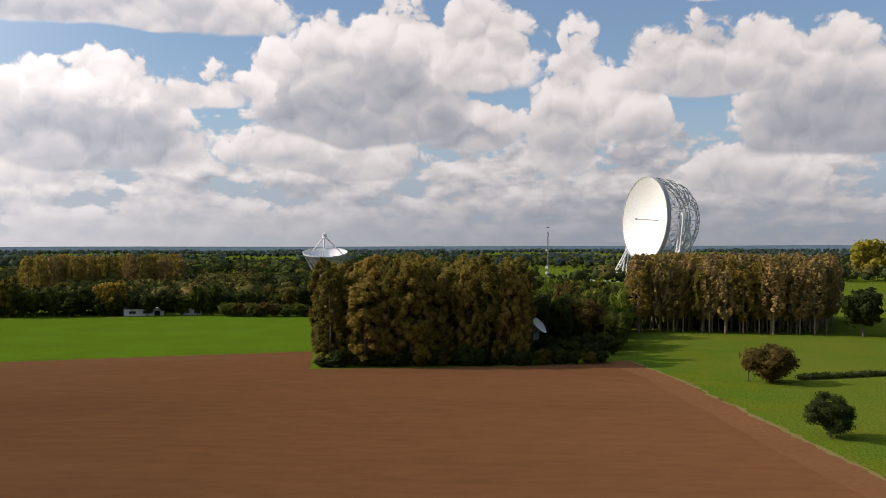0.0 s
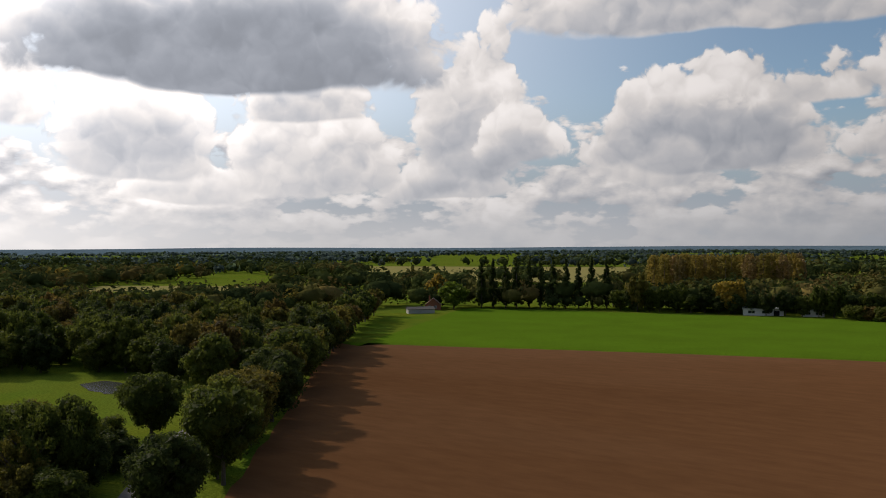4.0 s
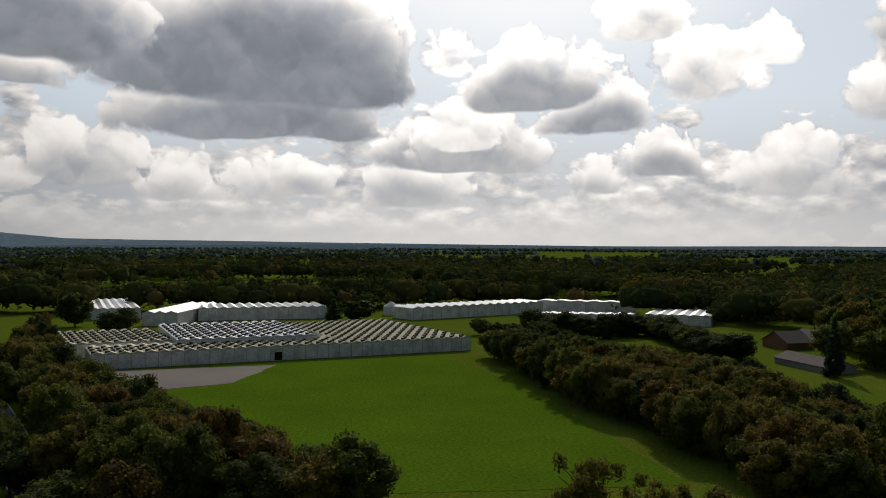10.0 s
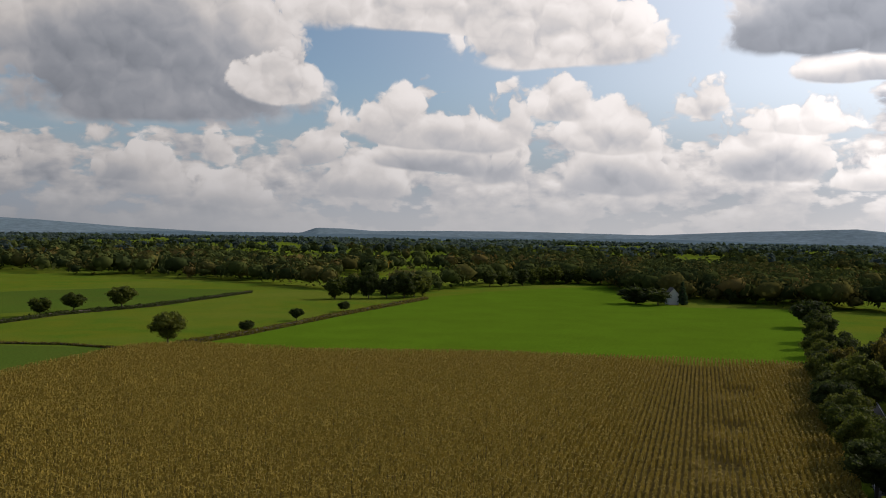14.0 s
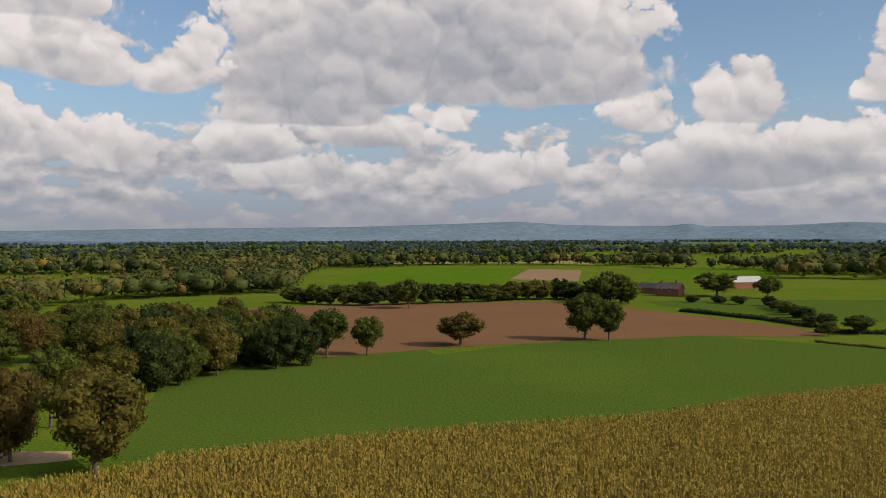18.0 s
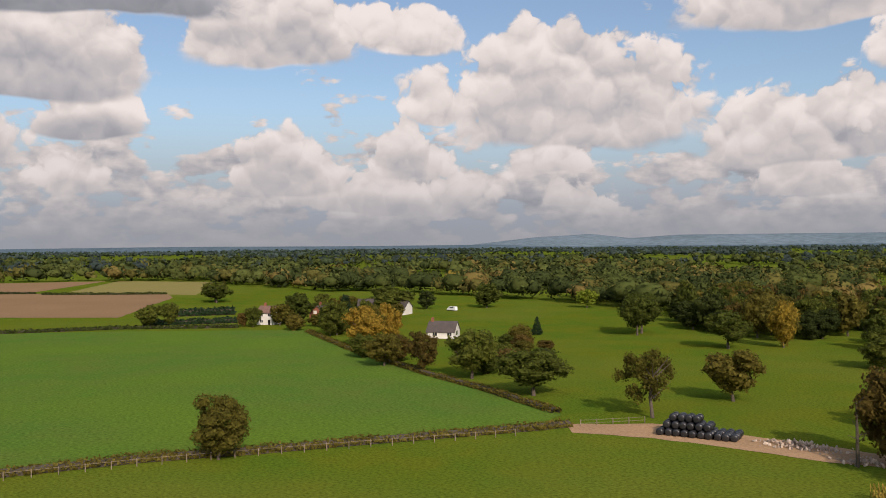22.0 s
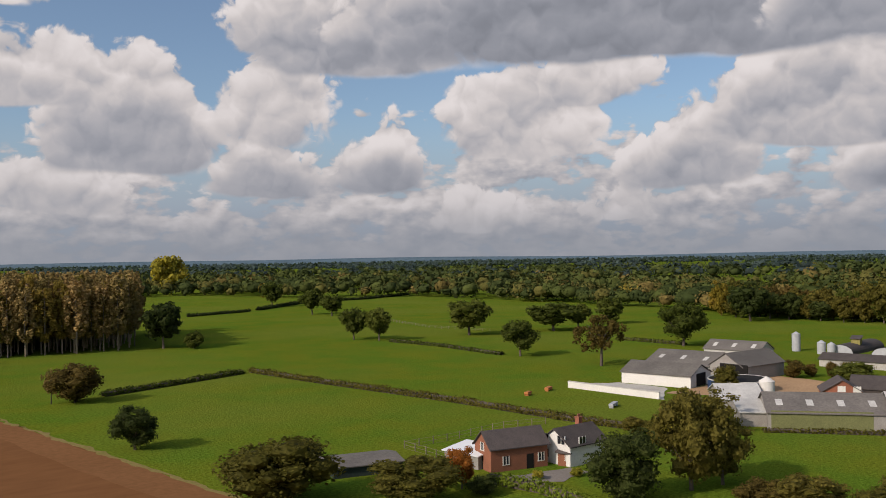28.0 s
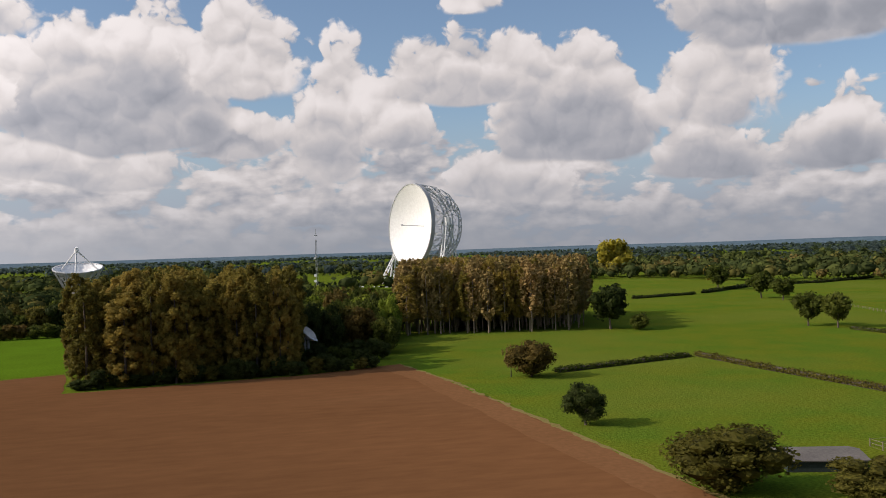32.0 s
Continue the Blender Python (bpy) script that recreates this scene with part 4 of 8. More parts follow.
def far_trees(name, spots, label, leaf, cards, size, seed):
    """A far wood or hedgerow as one leafy mass: (x, y, height, width) a tree, each a rounded core set with leaf sprays."""
    rng = np.random.default_rng(seed)
    spots = np.asarray(spots, float)
    n = len(spots)
    idx = np.repeat(np.arange(n), cards)
    u = rng.normal(0, 1, (n * cards, 3))
    u[:, 2] += 0.35
    u /= np.linalg.norm(u, axis=1)[:, None]
    lump = 1 + 0.16 * np.sin(u[:, 0] * 5 + idx * 1.7) + 0.13 * np.sin(u[:, 1] * 6 + idx * 2.3)
    r = rng.uniform(0.86, 1.1, n * cards) * lump
    h, w = spots[idx, 2], spots[idx, 3]
    c = np.stack([spots[idx, 0] + u[:, 0] * w / 2 * r, spots[idx, 1] + u[:, 1] * w / 2 * r, h * 0.55 + u[:, 2] * h * 0.42 * r], 1)
    c[:, 2] = np.maximum(c[:, 2], 0.3)
    quads = leaf_cards(rng, c, u, 1.0, 0.32)
    quads = c[:, None, :] + (quads - c[:, None, :]) * (size * (w / 10) ** 0.5)[:, None, None]
    t = (1 + 5 ** 0.5) / 2
    v = np.array([(-1, t, 0), (1, t, 0), (-1, -t, 0), (1, -t, 0), (0, -1, t), (0, 1, t), (0, -1, -t), (0, 1, -t), (t, 0, -1), (t, 0, 1), (-t, 0, -1), (-t, 0, 1)])
    v /= np.linalg.norm(v[0])
    core = v[None] * np.stack([spots[:, 3] / 2, spots[:, 3] / 2, spots[:, 2] * 0.42], 1)[:, None, :] * rng.uniform(0.6, 0.92, (n, 12, 1))
    core += np.stack([spots[:, 0], spots[:, 1], spots[:, 2] * 0.55], 1)[:, None, :]
    tri = (np.array(ICO)[None] + 12 * np.arange(n)[:, None, None]).reshape(-1, 3)
    nq, nt = len(quads), len(tri)
    me = bpy.data.meshes.new(name)
    me.vertices.add(4 * nq + 12 * n)
    me.vertices.foreach_set("co", np.concatenate([quads.reshape(-1, 3), core.reshape(-1, 3)]).astype(np.float32).ravel())
    me.loops.add(4 * nq + 3 * nt)
    me.loops.foreach_set("vertex_index", np.concatenate([np.arange(4 * nq), (tri + 4 * nq).ravel()]).astype(np.int32))
    me.polygons.add(nq + nt)
    me.polygons.foreach_set("loop_start", np.concatenate([np.arange(0, 4 * nq, 4), 4 * nq + np.arange(0, 3 * nt, 3)]).astype(np.int32))
    me.update(calc_edges=True)
    me.materials.append(M["leaf_" + leaf])
    return tagged(new(name, me), label, "woodland", kind="stuff")


def maize_crop(poly, bearing, gap, bare):
    """A ripe maize crop in rows along a bearing, with bare spots (x, y, radius)."""
    rng = np.random.default_rng(5)
    a = radians(bearing)
    d, s = np.array((-math.sin(a), math.cos(a))), np.array((math.cos(a), math.sin(a)))
    p = np.array(poly)
    u, v = p @ d, p @ s
    gu, gv = np.meshgrid(np.arange(u.min(), u.max(), 0.5), np.arange(v.min(), v.max(), gap))
    xy = (gu.ravel()[:, None] + rng.uniform(-0.3, 0.3, gu.size)[:, None]) * d + (gv.ravel()[:, None] + rng.normal(0, 0.08, gu.size)[:, None]) * s
    hit = np.zeros(len(xy), bool)
    for (x0, y0), (x1, y1) in zip(poly, poly[1:] + poly[:1]):
        if y0 == y1:
            continue
        cross = ((y0 > xy[:, 1]) != (y1 > xy[:, 1])) & (xy[:, 0] < x0 + (xy[:, 1] - y0) * (x1 - x0) / (y1 - y0))
        hit ^= cross
    hit &= np.hypot(xy[:, 0], xy[:, 1]) > 84
    for x, y, r in bare:
        hit &= np.hypot((xy[:, 0] - x) , (xy[:, 1] - y)) > r * rng.uniform(0.8, 1.2, len(xy))
    xy = xy[hit]
    n = len(xy)
    h = rng.uniform(2.0, 2.35, n)
    quads = []
    for k in range(3):
        t = rng.uniform(0, math.pi, n)
        w = rng.uniform(0.10, 0.20, n)
        c, q = np.cos(t) * w, np.sin(t) * w
        lo, hi = (0.25 + 0.35 * k) * 0.8, (0.62 + 0.2 * k)
        b = np.stack([xy[:, 0] - c, xy[:, 1] - q, h * lo], 1)
        e = np.stack([xy[:, 0] + c, xy[:, 1] + q, h * (lo + 0.12)], 1)
        f = np.stack([xy[:, 0] + c * 0.4 - q * 0.3, xy[:, 1] + q * 0.4 + c * 0.3, h * hi], 1)
        g = np.stack([xy[:, 0] - c * 0.5 + q * 0.3, xy[:, 1] - q * 0.5 - c * 0.3, h * (hi - 0.1)], 1)
        quads.append(np.stack([b, e, f, g], 1))
    t = rng.uniform(0, math.pi, n)      # drooping top leaves
    w = rng.uniform(0.28, 0.44, n)
    c, q = np.cos(t) * w, np.sin(t) * w
    top = h * rng.uniform(0.78, 0.95, n)
    quads.append(np.stack([np.stack([xy[:, 0] - c, xy[:, 1] - q, top - 0.12], 1), np.stack([xy[:, 0] - q * 0.3, xy[:, 1] + c * 0.3, top + 0.05], 1),
                           np.stack([xy[:, 0] + c, xy[:, 1] + q, top - 0.15], 1), np.stack([xy[:, 0] + q * 0.35, xy[:, 1] - c * 0.35, top], 1)], 1))
    return tagged(new("maize_crop", quad_mesh("maize_crop", np.concatenate(quads), "leaf_maize")), "tall ripening maize crop in drilled rows", "crop", kind="stuff")


# ---- buildings ----
def frame_of(ax, ay, bx, by):
    """Base corner, direction and length of a front wall from a to b; the building lies to its left."""
    return math.atan2(by - ay, bx - ax), math.hypot(bx - ax, by - ay)


def building(name, label, ax, ay, bx, by, depth, eave, ridge, wall="brick", roof="slate", gable="along", openings=(), category="building",
             overhang=0.35, chimneys=(), lower=None, lights=0, upper_gable=None):
    """A pitched building whose front wall runs from a to b. gable 'along': the ridge follows the front; 'across': the gable faces the front.
    openings: (part name, face, start, sill, width, height, material) with face f, b, l or r. lower: (material, height) of a plinth."""
    turn, length = frame_of(ax, ay, bx, by)
    thing = empty(name, ax, ay, 0, turn)
    bm = bmesh.new()
    L, D, E, R = length, depth, eave, ridge
    if gable == "along":
        ring = [(0, 0, 0), (L, 0, 0), (L, D, 0), (0, D, 0)]
        v = [bm.verts.new(p) for p in ring] + [bm.verts.new((x, y, E)) for x, y, _ in ring] + [bm.verts.new((0, D / 2, R)), bm.verts.new((L, D / 2, R))]
        for f in ((0, 1, 5, 4), (2, 3, 7, 6), (1, 2, 6, 9, 5), (3, 0, 4, 8, 7), (3, 2, 1, 0)):
            bm.faces.new([v[i] for i in f])
        o = overhang
        k = (R - E) / (D / 2)
        slopes = [[(-o, -o, E - k * o), (L + o, -o, E - k * o), (L + o, D / 2, R), (-o, D / 2, R)], [(-o, D / 2, R), (L + o, D / 2, R), (L + o, D + o, E - k * o), (-o, D + o, E - k * o)]]
    elif gable == "across":
        ring = [(0, 0, 0), (L, 0, 0), (L, D, 0), (0, D, 0)]
        v = [bm.verts.new(p) for p in ring] + [bm.verts.new((x, y, E)) for x, y, _ in ring] + [bm.verts.new((L / 2, 0, R)), bm.verts.new((L / 2, D, R))]
        for f in ((0, 1, 5, 8, 4), (2, 3, 7, 9, 6), (1, 2, 6, 5), (3, 0, 4, 7), (3, 2, 1, 0)):
            bm.faces.new([v[i] for i in f])
        o = overhang
        k = (R - E) / (L / 2)
        slopes = [[(-o, -o, E - k * o), (L / 2, -o, R), (L / 2, D + o, R), (-o, D + o, E - k * o)], [(L / 2, -o, R), (L + o, -o, E - k * o), (L + o, D + o, E - k * o), (L / 2, D + o, R)]]
    else:   # one slope: ridge height at the back
        v = [bm.verts.new(p) for p in ((0, 0, 0), (L, 0, 0), (L, D, 0), (0, D, 0), (0, 0, E), (L, 0, E), (L, D, R), (0, D, R))]
        for f in ((0, 1, 5, 4), (2, 3, 7, 6), (1, 2, 6, 5), (3, 0, 4, 7), (3, 2, 1, 0)):
            bm.faces.new([v[i] for i in f])
        o = overhang
        k = (R - E) / D
        slopes = [[(-o, -o, E - k * o), (L + o, -o, E - k * o), (L + o, D + o, R + k * o), (-o, D + o, R + k * o)]]
    part("wall", bm_mesh("wall", bm, wall), thing)
    for s in slopes:
        bm = bmesh.new()
        t = 0.16
        lo = [bm.verts.new((x, y, z + 0.02)) for x, y, z in s]
        hi = [bm.verts.new((x, y, z + 0.02 + t)) for x, y, z in s]
        bm.faces.new(lo[::-1])
        bm.faces.new(hi)
        for i in range(4):
            bm.faces.new((lo[i], lo[(i + 1) % 4], hi[(i + 1) % 4], hi[i]))
        bm.normal_update()
        bmesh.ops.recalc_face_normals(bm, faces=bm.faces[:])
        r = part("roof", bm_mesh("roof", bm, roof), thing)
        for q in range(lights):     # translucent sheets let into the slope
            a0 = (q + 0.5) / lights
            p0, p1, p2, p3 = (Vector(p) for p in s)
            c = p0.lerp(p1, a0).lerp(p3.lerp(p2, a0), 0.5)
            e1, e2 = (p1 - p0).normalized() * 0.6, (p3 - p0).normalized() * 1.1
            nrm = e1.cross(e2).normalized() * 0.2
            if nrm.z < 0:
                nrm = -nrm
            part("roof_light", mesh_of("roof_light", [c - e1 - e2 + nrm, c + e1 - e2 + nrm, c + e1 + e2 + nrm, c - e1 + e2 + nrm], [(0, 1, 2, 3)], "pale_sheet"), r, "pale translucent roof sheet")
    if lower:
        part("plinth", box_mesh("plinth", -0.06, -0.06, 0, L + 0.06, D + 0.06, lower[1], lower[0]), thing, "pale concrete lower wall")
    for pname, face, s, sill, w, h, mat in openings:
        q = 0.05
        if face in "fb":
            y0, y1 = (-q, q) if face == "f" else (D - q, D + q)
            dims = (s, y0, sill, s + w, y1, sill + h)
            rim = (s - 0.12, y0 - 0.03, sill - 0.1, s + w + 0.12, y1 + 0.03, sill)
        else:
            x0, x1 = (-q, q) if face == "l" else (L - q, L + q)
            dims = (x0, s, sill, x1, s + w, sill + h)
            rim = (x0 - 0.03, s - 0.12, sill - 0.1, x1 + 0.03, s + w + 0.12, sill)
        op = part(pname, box_mesh(pname, *dims, mat), thing)
        if pname == "window":
            part("sill", box_mesh("sill", *rim, "white"), op)
            x0, y0, z0, x1, y1, z1 = dims
            bm = bmesh.new()
            if face in "fb":
                for a0, a1 in ((x0 - 0.06, x0 + 0.07), ((x0 + x1) / 2 - 0.05, (x0 + x1) / 2 + 0.05), (x1 - 0.07, x1 + 0.06)):
                    box(bm, a0, y0 - 0.02, z0, a1, y1 + 0.02, z1 + 0.06)
            else:
                for a0, a1 in ((y0 - 0.06, y0 + 0.07), ((y0 + y1) / 2 - 0.05, (y0 + y1) / 2 + 0.05), (y1 - 0.07, y1 + 0.06)):
                    box(bm, x0 - 0.02, a0, z0, x1 + 0.02, a1, z1 + 0.06)
            part("window_frame", bm_mesh("window_frame", bm, "white"), op, "white window frame")
    for s, across in chimneys:
        bm = bmesh.new()
        box(bm, s - 0.4, across - 0.4, E, s + 0.4, across + 0.4, R + 1.0)
        box(bm, s - 0.5, across - 0.5, R + 1.0, s + 0.5, across + 0.5, R + 1.15)
        tube(bm, (s - 0.15, across, R + 1.15), (s - 0.15, across, R + 1.55), 0.14)
        tube(bm, (s + 0.2, across, R + 1.15), (s + 0.2, across, R + 1.55), 0.14)
        part("chimney", bm_mesh("chimney", bm, "brick"), thing)
    return tagged(thing, label, category)


# ---- special builders ----
def big_dish(cx, cy, cz, axis, radius):
    """The great radio telescope: a white bowl on edge, its backing lattice, wheel girder and two towers."""
    f = Vector(axis).normalized()
    s = Vector((-f.y, f.x, 0)).normalized()
    u = f.cross(s) * -1 if f.cross(s).z < 0 else f.cross(s)
    thing = empty("radio_telescope", cx, cy, 0)
    focal = radius * 0.62
    mid = Vector((0, 0, cz))

    def at(r, a, back=0.0):
        return mid + (s * math.cos(a) + u * math.sin(a)) * r + f * (-back)

    def depth(r):
        return (radius * radius - r * r) / (4 * focal)
    seg, rows = 64, 12
    for name, off, mat, label in (("bowl", 0.0, "dish_white", "smooth white inner reflector"), ("bowl_back", 0.8, "steel_grey", "grey plated outside of the bowl")):
        bm = bmesh.new()
        last = None
        for i in range(rows + 1):
            r = max(0.02, radius * i / rows)
            ring = [bm.verts.new(at(r, 2 * math.pi * k / seg, depth(r) + off)) for k in range(seg)]
            if last:
                for k in range(seg):
                    bm.faces.new((last[k], last[(k + 1) % seg], ring[(k + 1) % seg], ring[k]))
            last = ring
        bmesh.ops.recalc_face_normals(bm, faces=bm.faces[:])
        part(name, bm_mesh(name, bm, mat, True), thing, label)
    # rim band
    bm = bmesh.new()
    rings = [[bm.verts.new(at(r, 2 * math.pi * k / seg, b)) for k in range(seg)] for r, b in ((radius, -0.3), (radius + 0.9, -0.3), (radius + 0.9, 3.6), (radius - 0.4, 3.6))]
    for p, q in zip(rings, rings[1:] + rings[:1]):
        for k in range(seg):
            bm.faces.new((p[k], p[(k + 1) % seg], q[(k + 1) % seg], q[k]))
    bmesh.ops.recalc_face_normals(bm, faces=bm.faces[:])
    part("rim", bm_mesh("rim", bm, "steel_grey"), thing, "grey steel rim")
    # backing lattice: hoops that close towards the back
    hoops = [(1.0, 3.0), (1.0, 13.0), (0.97, 23.0), (0.88, 32.0), (0.70, 40.0), (0.42, 45.0)]
    n = 24
    for (r0, b0), (r1, b1) in zip(hoops, hoops[1:]):
        bm = bmesh.new()
        for k in range(n):
            a0, a1 = 2 * math.pi * k / n, 2 * math.pi * (k + 1) / n
            am = (a0 + a1) / 2
            tube(bm, at(radius * r1, a0, b1), at(radius * r1, a1, b1), 0.42, n=4)
            tube(bm, at(radius * r0, a0, b0), at(radius * r1, a0, b1), 0.34, n=4)
            tube(bm, at(radius * r0, a0, b0), at(radius * r1, am, (b0 + b1) / 2 + 2), 0.24, n=4)
            tube(bm, at(radius * r0, a1, b0), at(radius * r1, am, (b0 + b1) / 2 + 2), 0.24, n=4)
            tube(bm, at(radius * r0, a0, b0), at(radius * r1, a1, b1), 0.11, n=4)
        part("backing_truss", bm_mesh("backing_truss", bm, "steel_white"), thing, "pale steel lattice behind the bowl")
    # wheel girder: two half hoops in the plane of tilt
    for off in (-3.0, 3.0):
        bm = bmesh.new()
        m = 40
        for k in range(m):
            a0, a1 = math.pi * (-0.5 + k / m) , math.pi * (-0.5 + (k + 1) / m)
            for rr in (radius * 1.0, radius * 0.9):
                p0 = mid + s * off + u * math.sin(a0) * rr - f * (8 + math.cos(a0) * rr)
                p1 = mid + s * off + u * math.sin(a1) * rr - f * (8 + math.cos(a1) * rr)
                tube(bm, p0, p1, 0.55, n=4)
            p2 = mid + s * off + u * math.sin(a0) * radius * 0.9 - f * (8 + math.cos(a0) * radius * 0.9)
            tube(bm, mid + s * off + u * math.sin(a0) * radius - f * (8 + math.cos(a0) * radius), p2, 0.3, n=4)
        part("wheel_girder", bm_mesh("wheel_girder", bm, "steel_white"), thing, "curved white stabilising girder")
    # aerial mast at the focus
    bm = bmesh.new()
    tube(bm, mid - f * depth(0), mid - f * depth(0) + f * (focal * 0.95), 0.45, 0.3)
    tube(bm, mid - f * depth(0) + f * (focal * 0.95), mid - f * depth(0) + f * (focal * 1.03), 0.9)
    part("focus_mast", bm_mesh("focus_mast", bm, "steel_grey"), thing, "slim aerial mast with a focus box")
    # towers on each side
    for side in (-1, 1):
        bm = bmesh.new()
        struts = []
        foot = Vector((0, 0, 0)) + s * side * (radius + 5) - f * 14
        topz = cz + 2
        for a in (-7, 7):
            for b in (-6, 6):
                p, q = foot + f * a * 1.5 + s * b * 0.6, foot + f * a * 0.28 + s * b * 0.25 + Vector((0, 0, topz))
                struts.append(("tower_leg", p, q, 1.0, 0.7, 5))
                for k in range(5):
                    t0, t1 = k / 5, (k + 1) / 5
                    pa, qa = foot - f * a * 1.5 + s * b * 0.6, foot - f * a * 0.28 + s * b * 0.25 + Vector((0, 0, topz))
                    struts.append(("brace", p.lerp(q, t0), pa.lerp(qa, t1), 0.4, 0.4, 4))
        box_at = foot + Vector((0, 0, topz))
        tube(bm, box_at - Vector((0, 0, 3)), box_at + Vector((0, 0, 4)), 3.0, 3.0, 6)
        tube(bm, box_at, box_at - s * side * 8, 1.6)
        tower = part("tower", bm_mesh("tower", bm, "steel_white"), thing, "white lattice support tower")
        for name, p, q, r0, r1, n_ in struts:
            bm = bmesh.new()
            tube(bm, p, q, r0, r1, n_)
            part(name, bm_mesh(name, bm, "steel_white"), tower)
        bm = bmesh.new()
        for a in (-1, 1):
            tube(bm, foot + f * 22 + s * a * 3, foot + f * 2 + s * a * 1.5 + Vector((0, 0, topz * 0.62)), 0.9, 0.7, 5)
        for k in range(8):
            t = k / 8
            tube(bm, (foot + f * 22 + s * 3).lerp(foot + f * 2 + s * 1.5 + Vector((0, 0, topz * 0.62)), t), (foot + f * 22 - s * 3).lerp(foot + f * 2 - s * 1.5 + Vector((0, 0, topz * 0.62)), t), 0.4, n=4)
        part("stay", bm_mesh("stay", bm, "steel_white"), thing, "raking white stay like a ladder")
    bm = bmesh.new()
    for k in range(48):
        a0, a1 = 2 * math.pi * k / 48, 2 * math.pi * (k + 1) / 48
        tube(bm, (50 * math.cos(a0), 50 * math.sin(a0), 0.4), (50 * math.cos(a1), 50 * math.sin(a1), 0.4), 0.6, n=4)
    part("track", bm_mesh("track", bm, "steel_grey"), thing)
    return tagged(thing, "huge white radio telescope dish tipped on edge with lattice backing", "telescope")


def bowl_dish(x, y, z, w, d):
    """The smaller telescope: an upward elliptical bowl with a tripod over it, on a stout mount."""
    thing = empty("dish_antenna", x, y)
    tilt = Matrix.Translation((0, 0, z)) @ Matrix.Rotation(radians(15), 4, "X") @ Matrix.Translation((0, 0, -z))
    bm = bmesh.new()
    last = None
    for i in range(7):
        k = max(0.02, i / 6)
        ring = [bm.verts.new((w / 2 * k * math.cos(a * 0.19635), d / 2 * k * math.sin(a * 0.19635), z + 8.5 * k * k)) for a in range(32)]
        if last:
            for j in range(32):
                bm.faces.new((last[j], last[(j + 1) % 32], ring[(j + 1) % 32], ring[j]))
        last = ring
    part("bowl", bm_mesh("bowl", bm, "dish_white", True), thing, at=tilt)
    bm = bmesh.new()
    for a in range(16):
        p = (w / 2 * math.cos(a * 0.3927), d / 2 * math.sin(a * 0.3927), z + 8.5)
        q = (w / 2 * math.cos(a * 0.3927 + 0.3927), d / 2 * math.sin(a * 0.3927 + 0.3927), z + 8.5)
        m = (w / 3.2 * math.cos(a * 0.3927 + 0.2), d / 3.2 * math.sin(a * 0.3927 + 0.2), z - 3.5)
        tube(bm, p, q, 0.4, n=4)
        tube(bm, p, m, 0.35, n=4)
        tube(bm, q, m, 0.35, n=4)
    part("backing_truss", bm_mesh("backing_truss", bm, "steel_white"), thing, "white lattice under the bowl", at=tilt)
    for k in range(3):
        bm = bmesh.new()
        a = k * 2.094 + 0.5
        tube(bm, (w / 2.4 * math.cos(a), d / 2.4 * math.sin(a), z + 6), (0, 0, z + 20), 0.5, n=5)
        part("tripod_leg", bm_mesh("tripod_leg", bm, "steel_white"), thing, at=tilt)
    bm = bmesh.new()
    tube(bm, (0, 0, z + 18.5), (0, 0, z + 22), 1.6, 1.2, 8)
    part("focus_box", bm_mesh("focus_box", bm, "dish_white"), thing, at=tilt)
    bm = bmesh.new()
    tube(bm, (0, 0, 0), (0, 0, z + 1), 5.5, 4.0, 10)
    part("mount", bm_mesh("mount", bm, "concrete"), thing, "stout concrete mount")
    return tagged(thing, "white elliptical dish antenna facing up with a tripod", "antenna")


def lattice_mast(x, y, h):
    thing = empty("radio_mast", x, y)
    bm = bmesh.new()
    w = 0.95
    pts = [(w * math.cos(a), w * math.sin(a)) for a in (0, 2.094, 4.189)]
    for k in range(int(h / 4)):
        z0, z1 = 4 * k, 4 * k + 4
        for i in range(3):
            (a, b), (c, d) = pts[i], pts[(i + 1) % 3]
            t0, t1 = 1 - 0.55 * z0 / h, 1 - 0.55 * z1 / h
            tube(bm, (a * t0, b * t0, z0), (a * t1, b * t1, z1), 0.11, n=4)
            tube(bm, (a * t0, b * t0, z0), (c * t1, d * t1, z1), 0.06, n=4)
            tube(bm, (c * t0, d * t0, z0), (a * t1, b * t1, z1), 0.06, n=4)
    part("lattice", bm_mesh("lattice", bm, "steel_grey"), thing)
    for z, r in ((h * 0.42, 1.0), (h * 0.34, 0.9), (h * 0.66, 0.6)):
        bm = bmesh.new()
        tube(bm, (-0.8, -0.9, z), (-1.1, -1.5, z), r, r * 0.9, 12)
        part("drum_antenna", bm_mesh("drum_antenna", bm, "steel_white"), thing, "pale drum antenna")
    bm = bmesh.new()
    tube(bm, (0, 0, h - 1), (0, 0, h + 3), 0.12)
    box(bm, -0.9, -0.9, h - 1.2, 0.9, 0.9, h - 0.6)
    part("top_aerial", bm_mesh("top_aerial", bm, "steel_grey"), thing)
    return tagged(thing, "slim grey lattice radio mast with drum antennas", "mast")


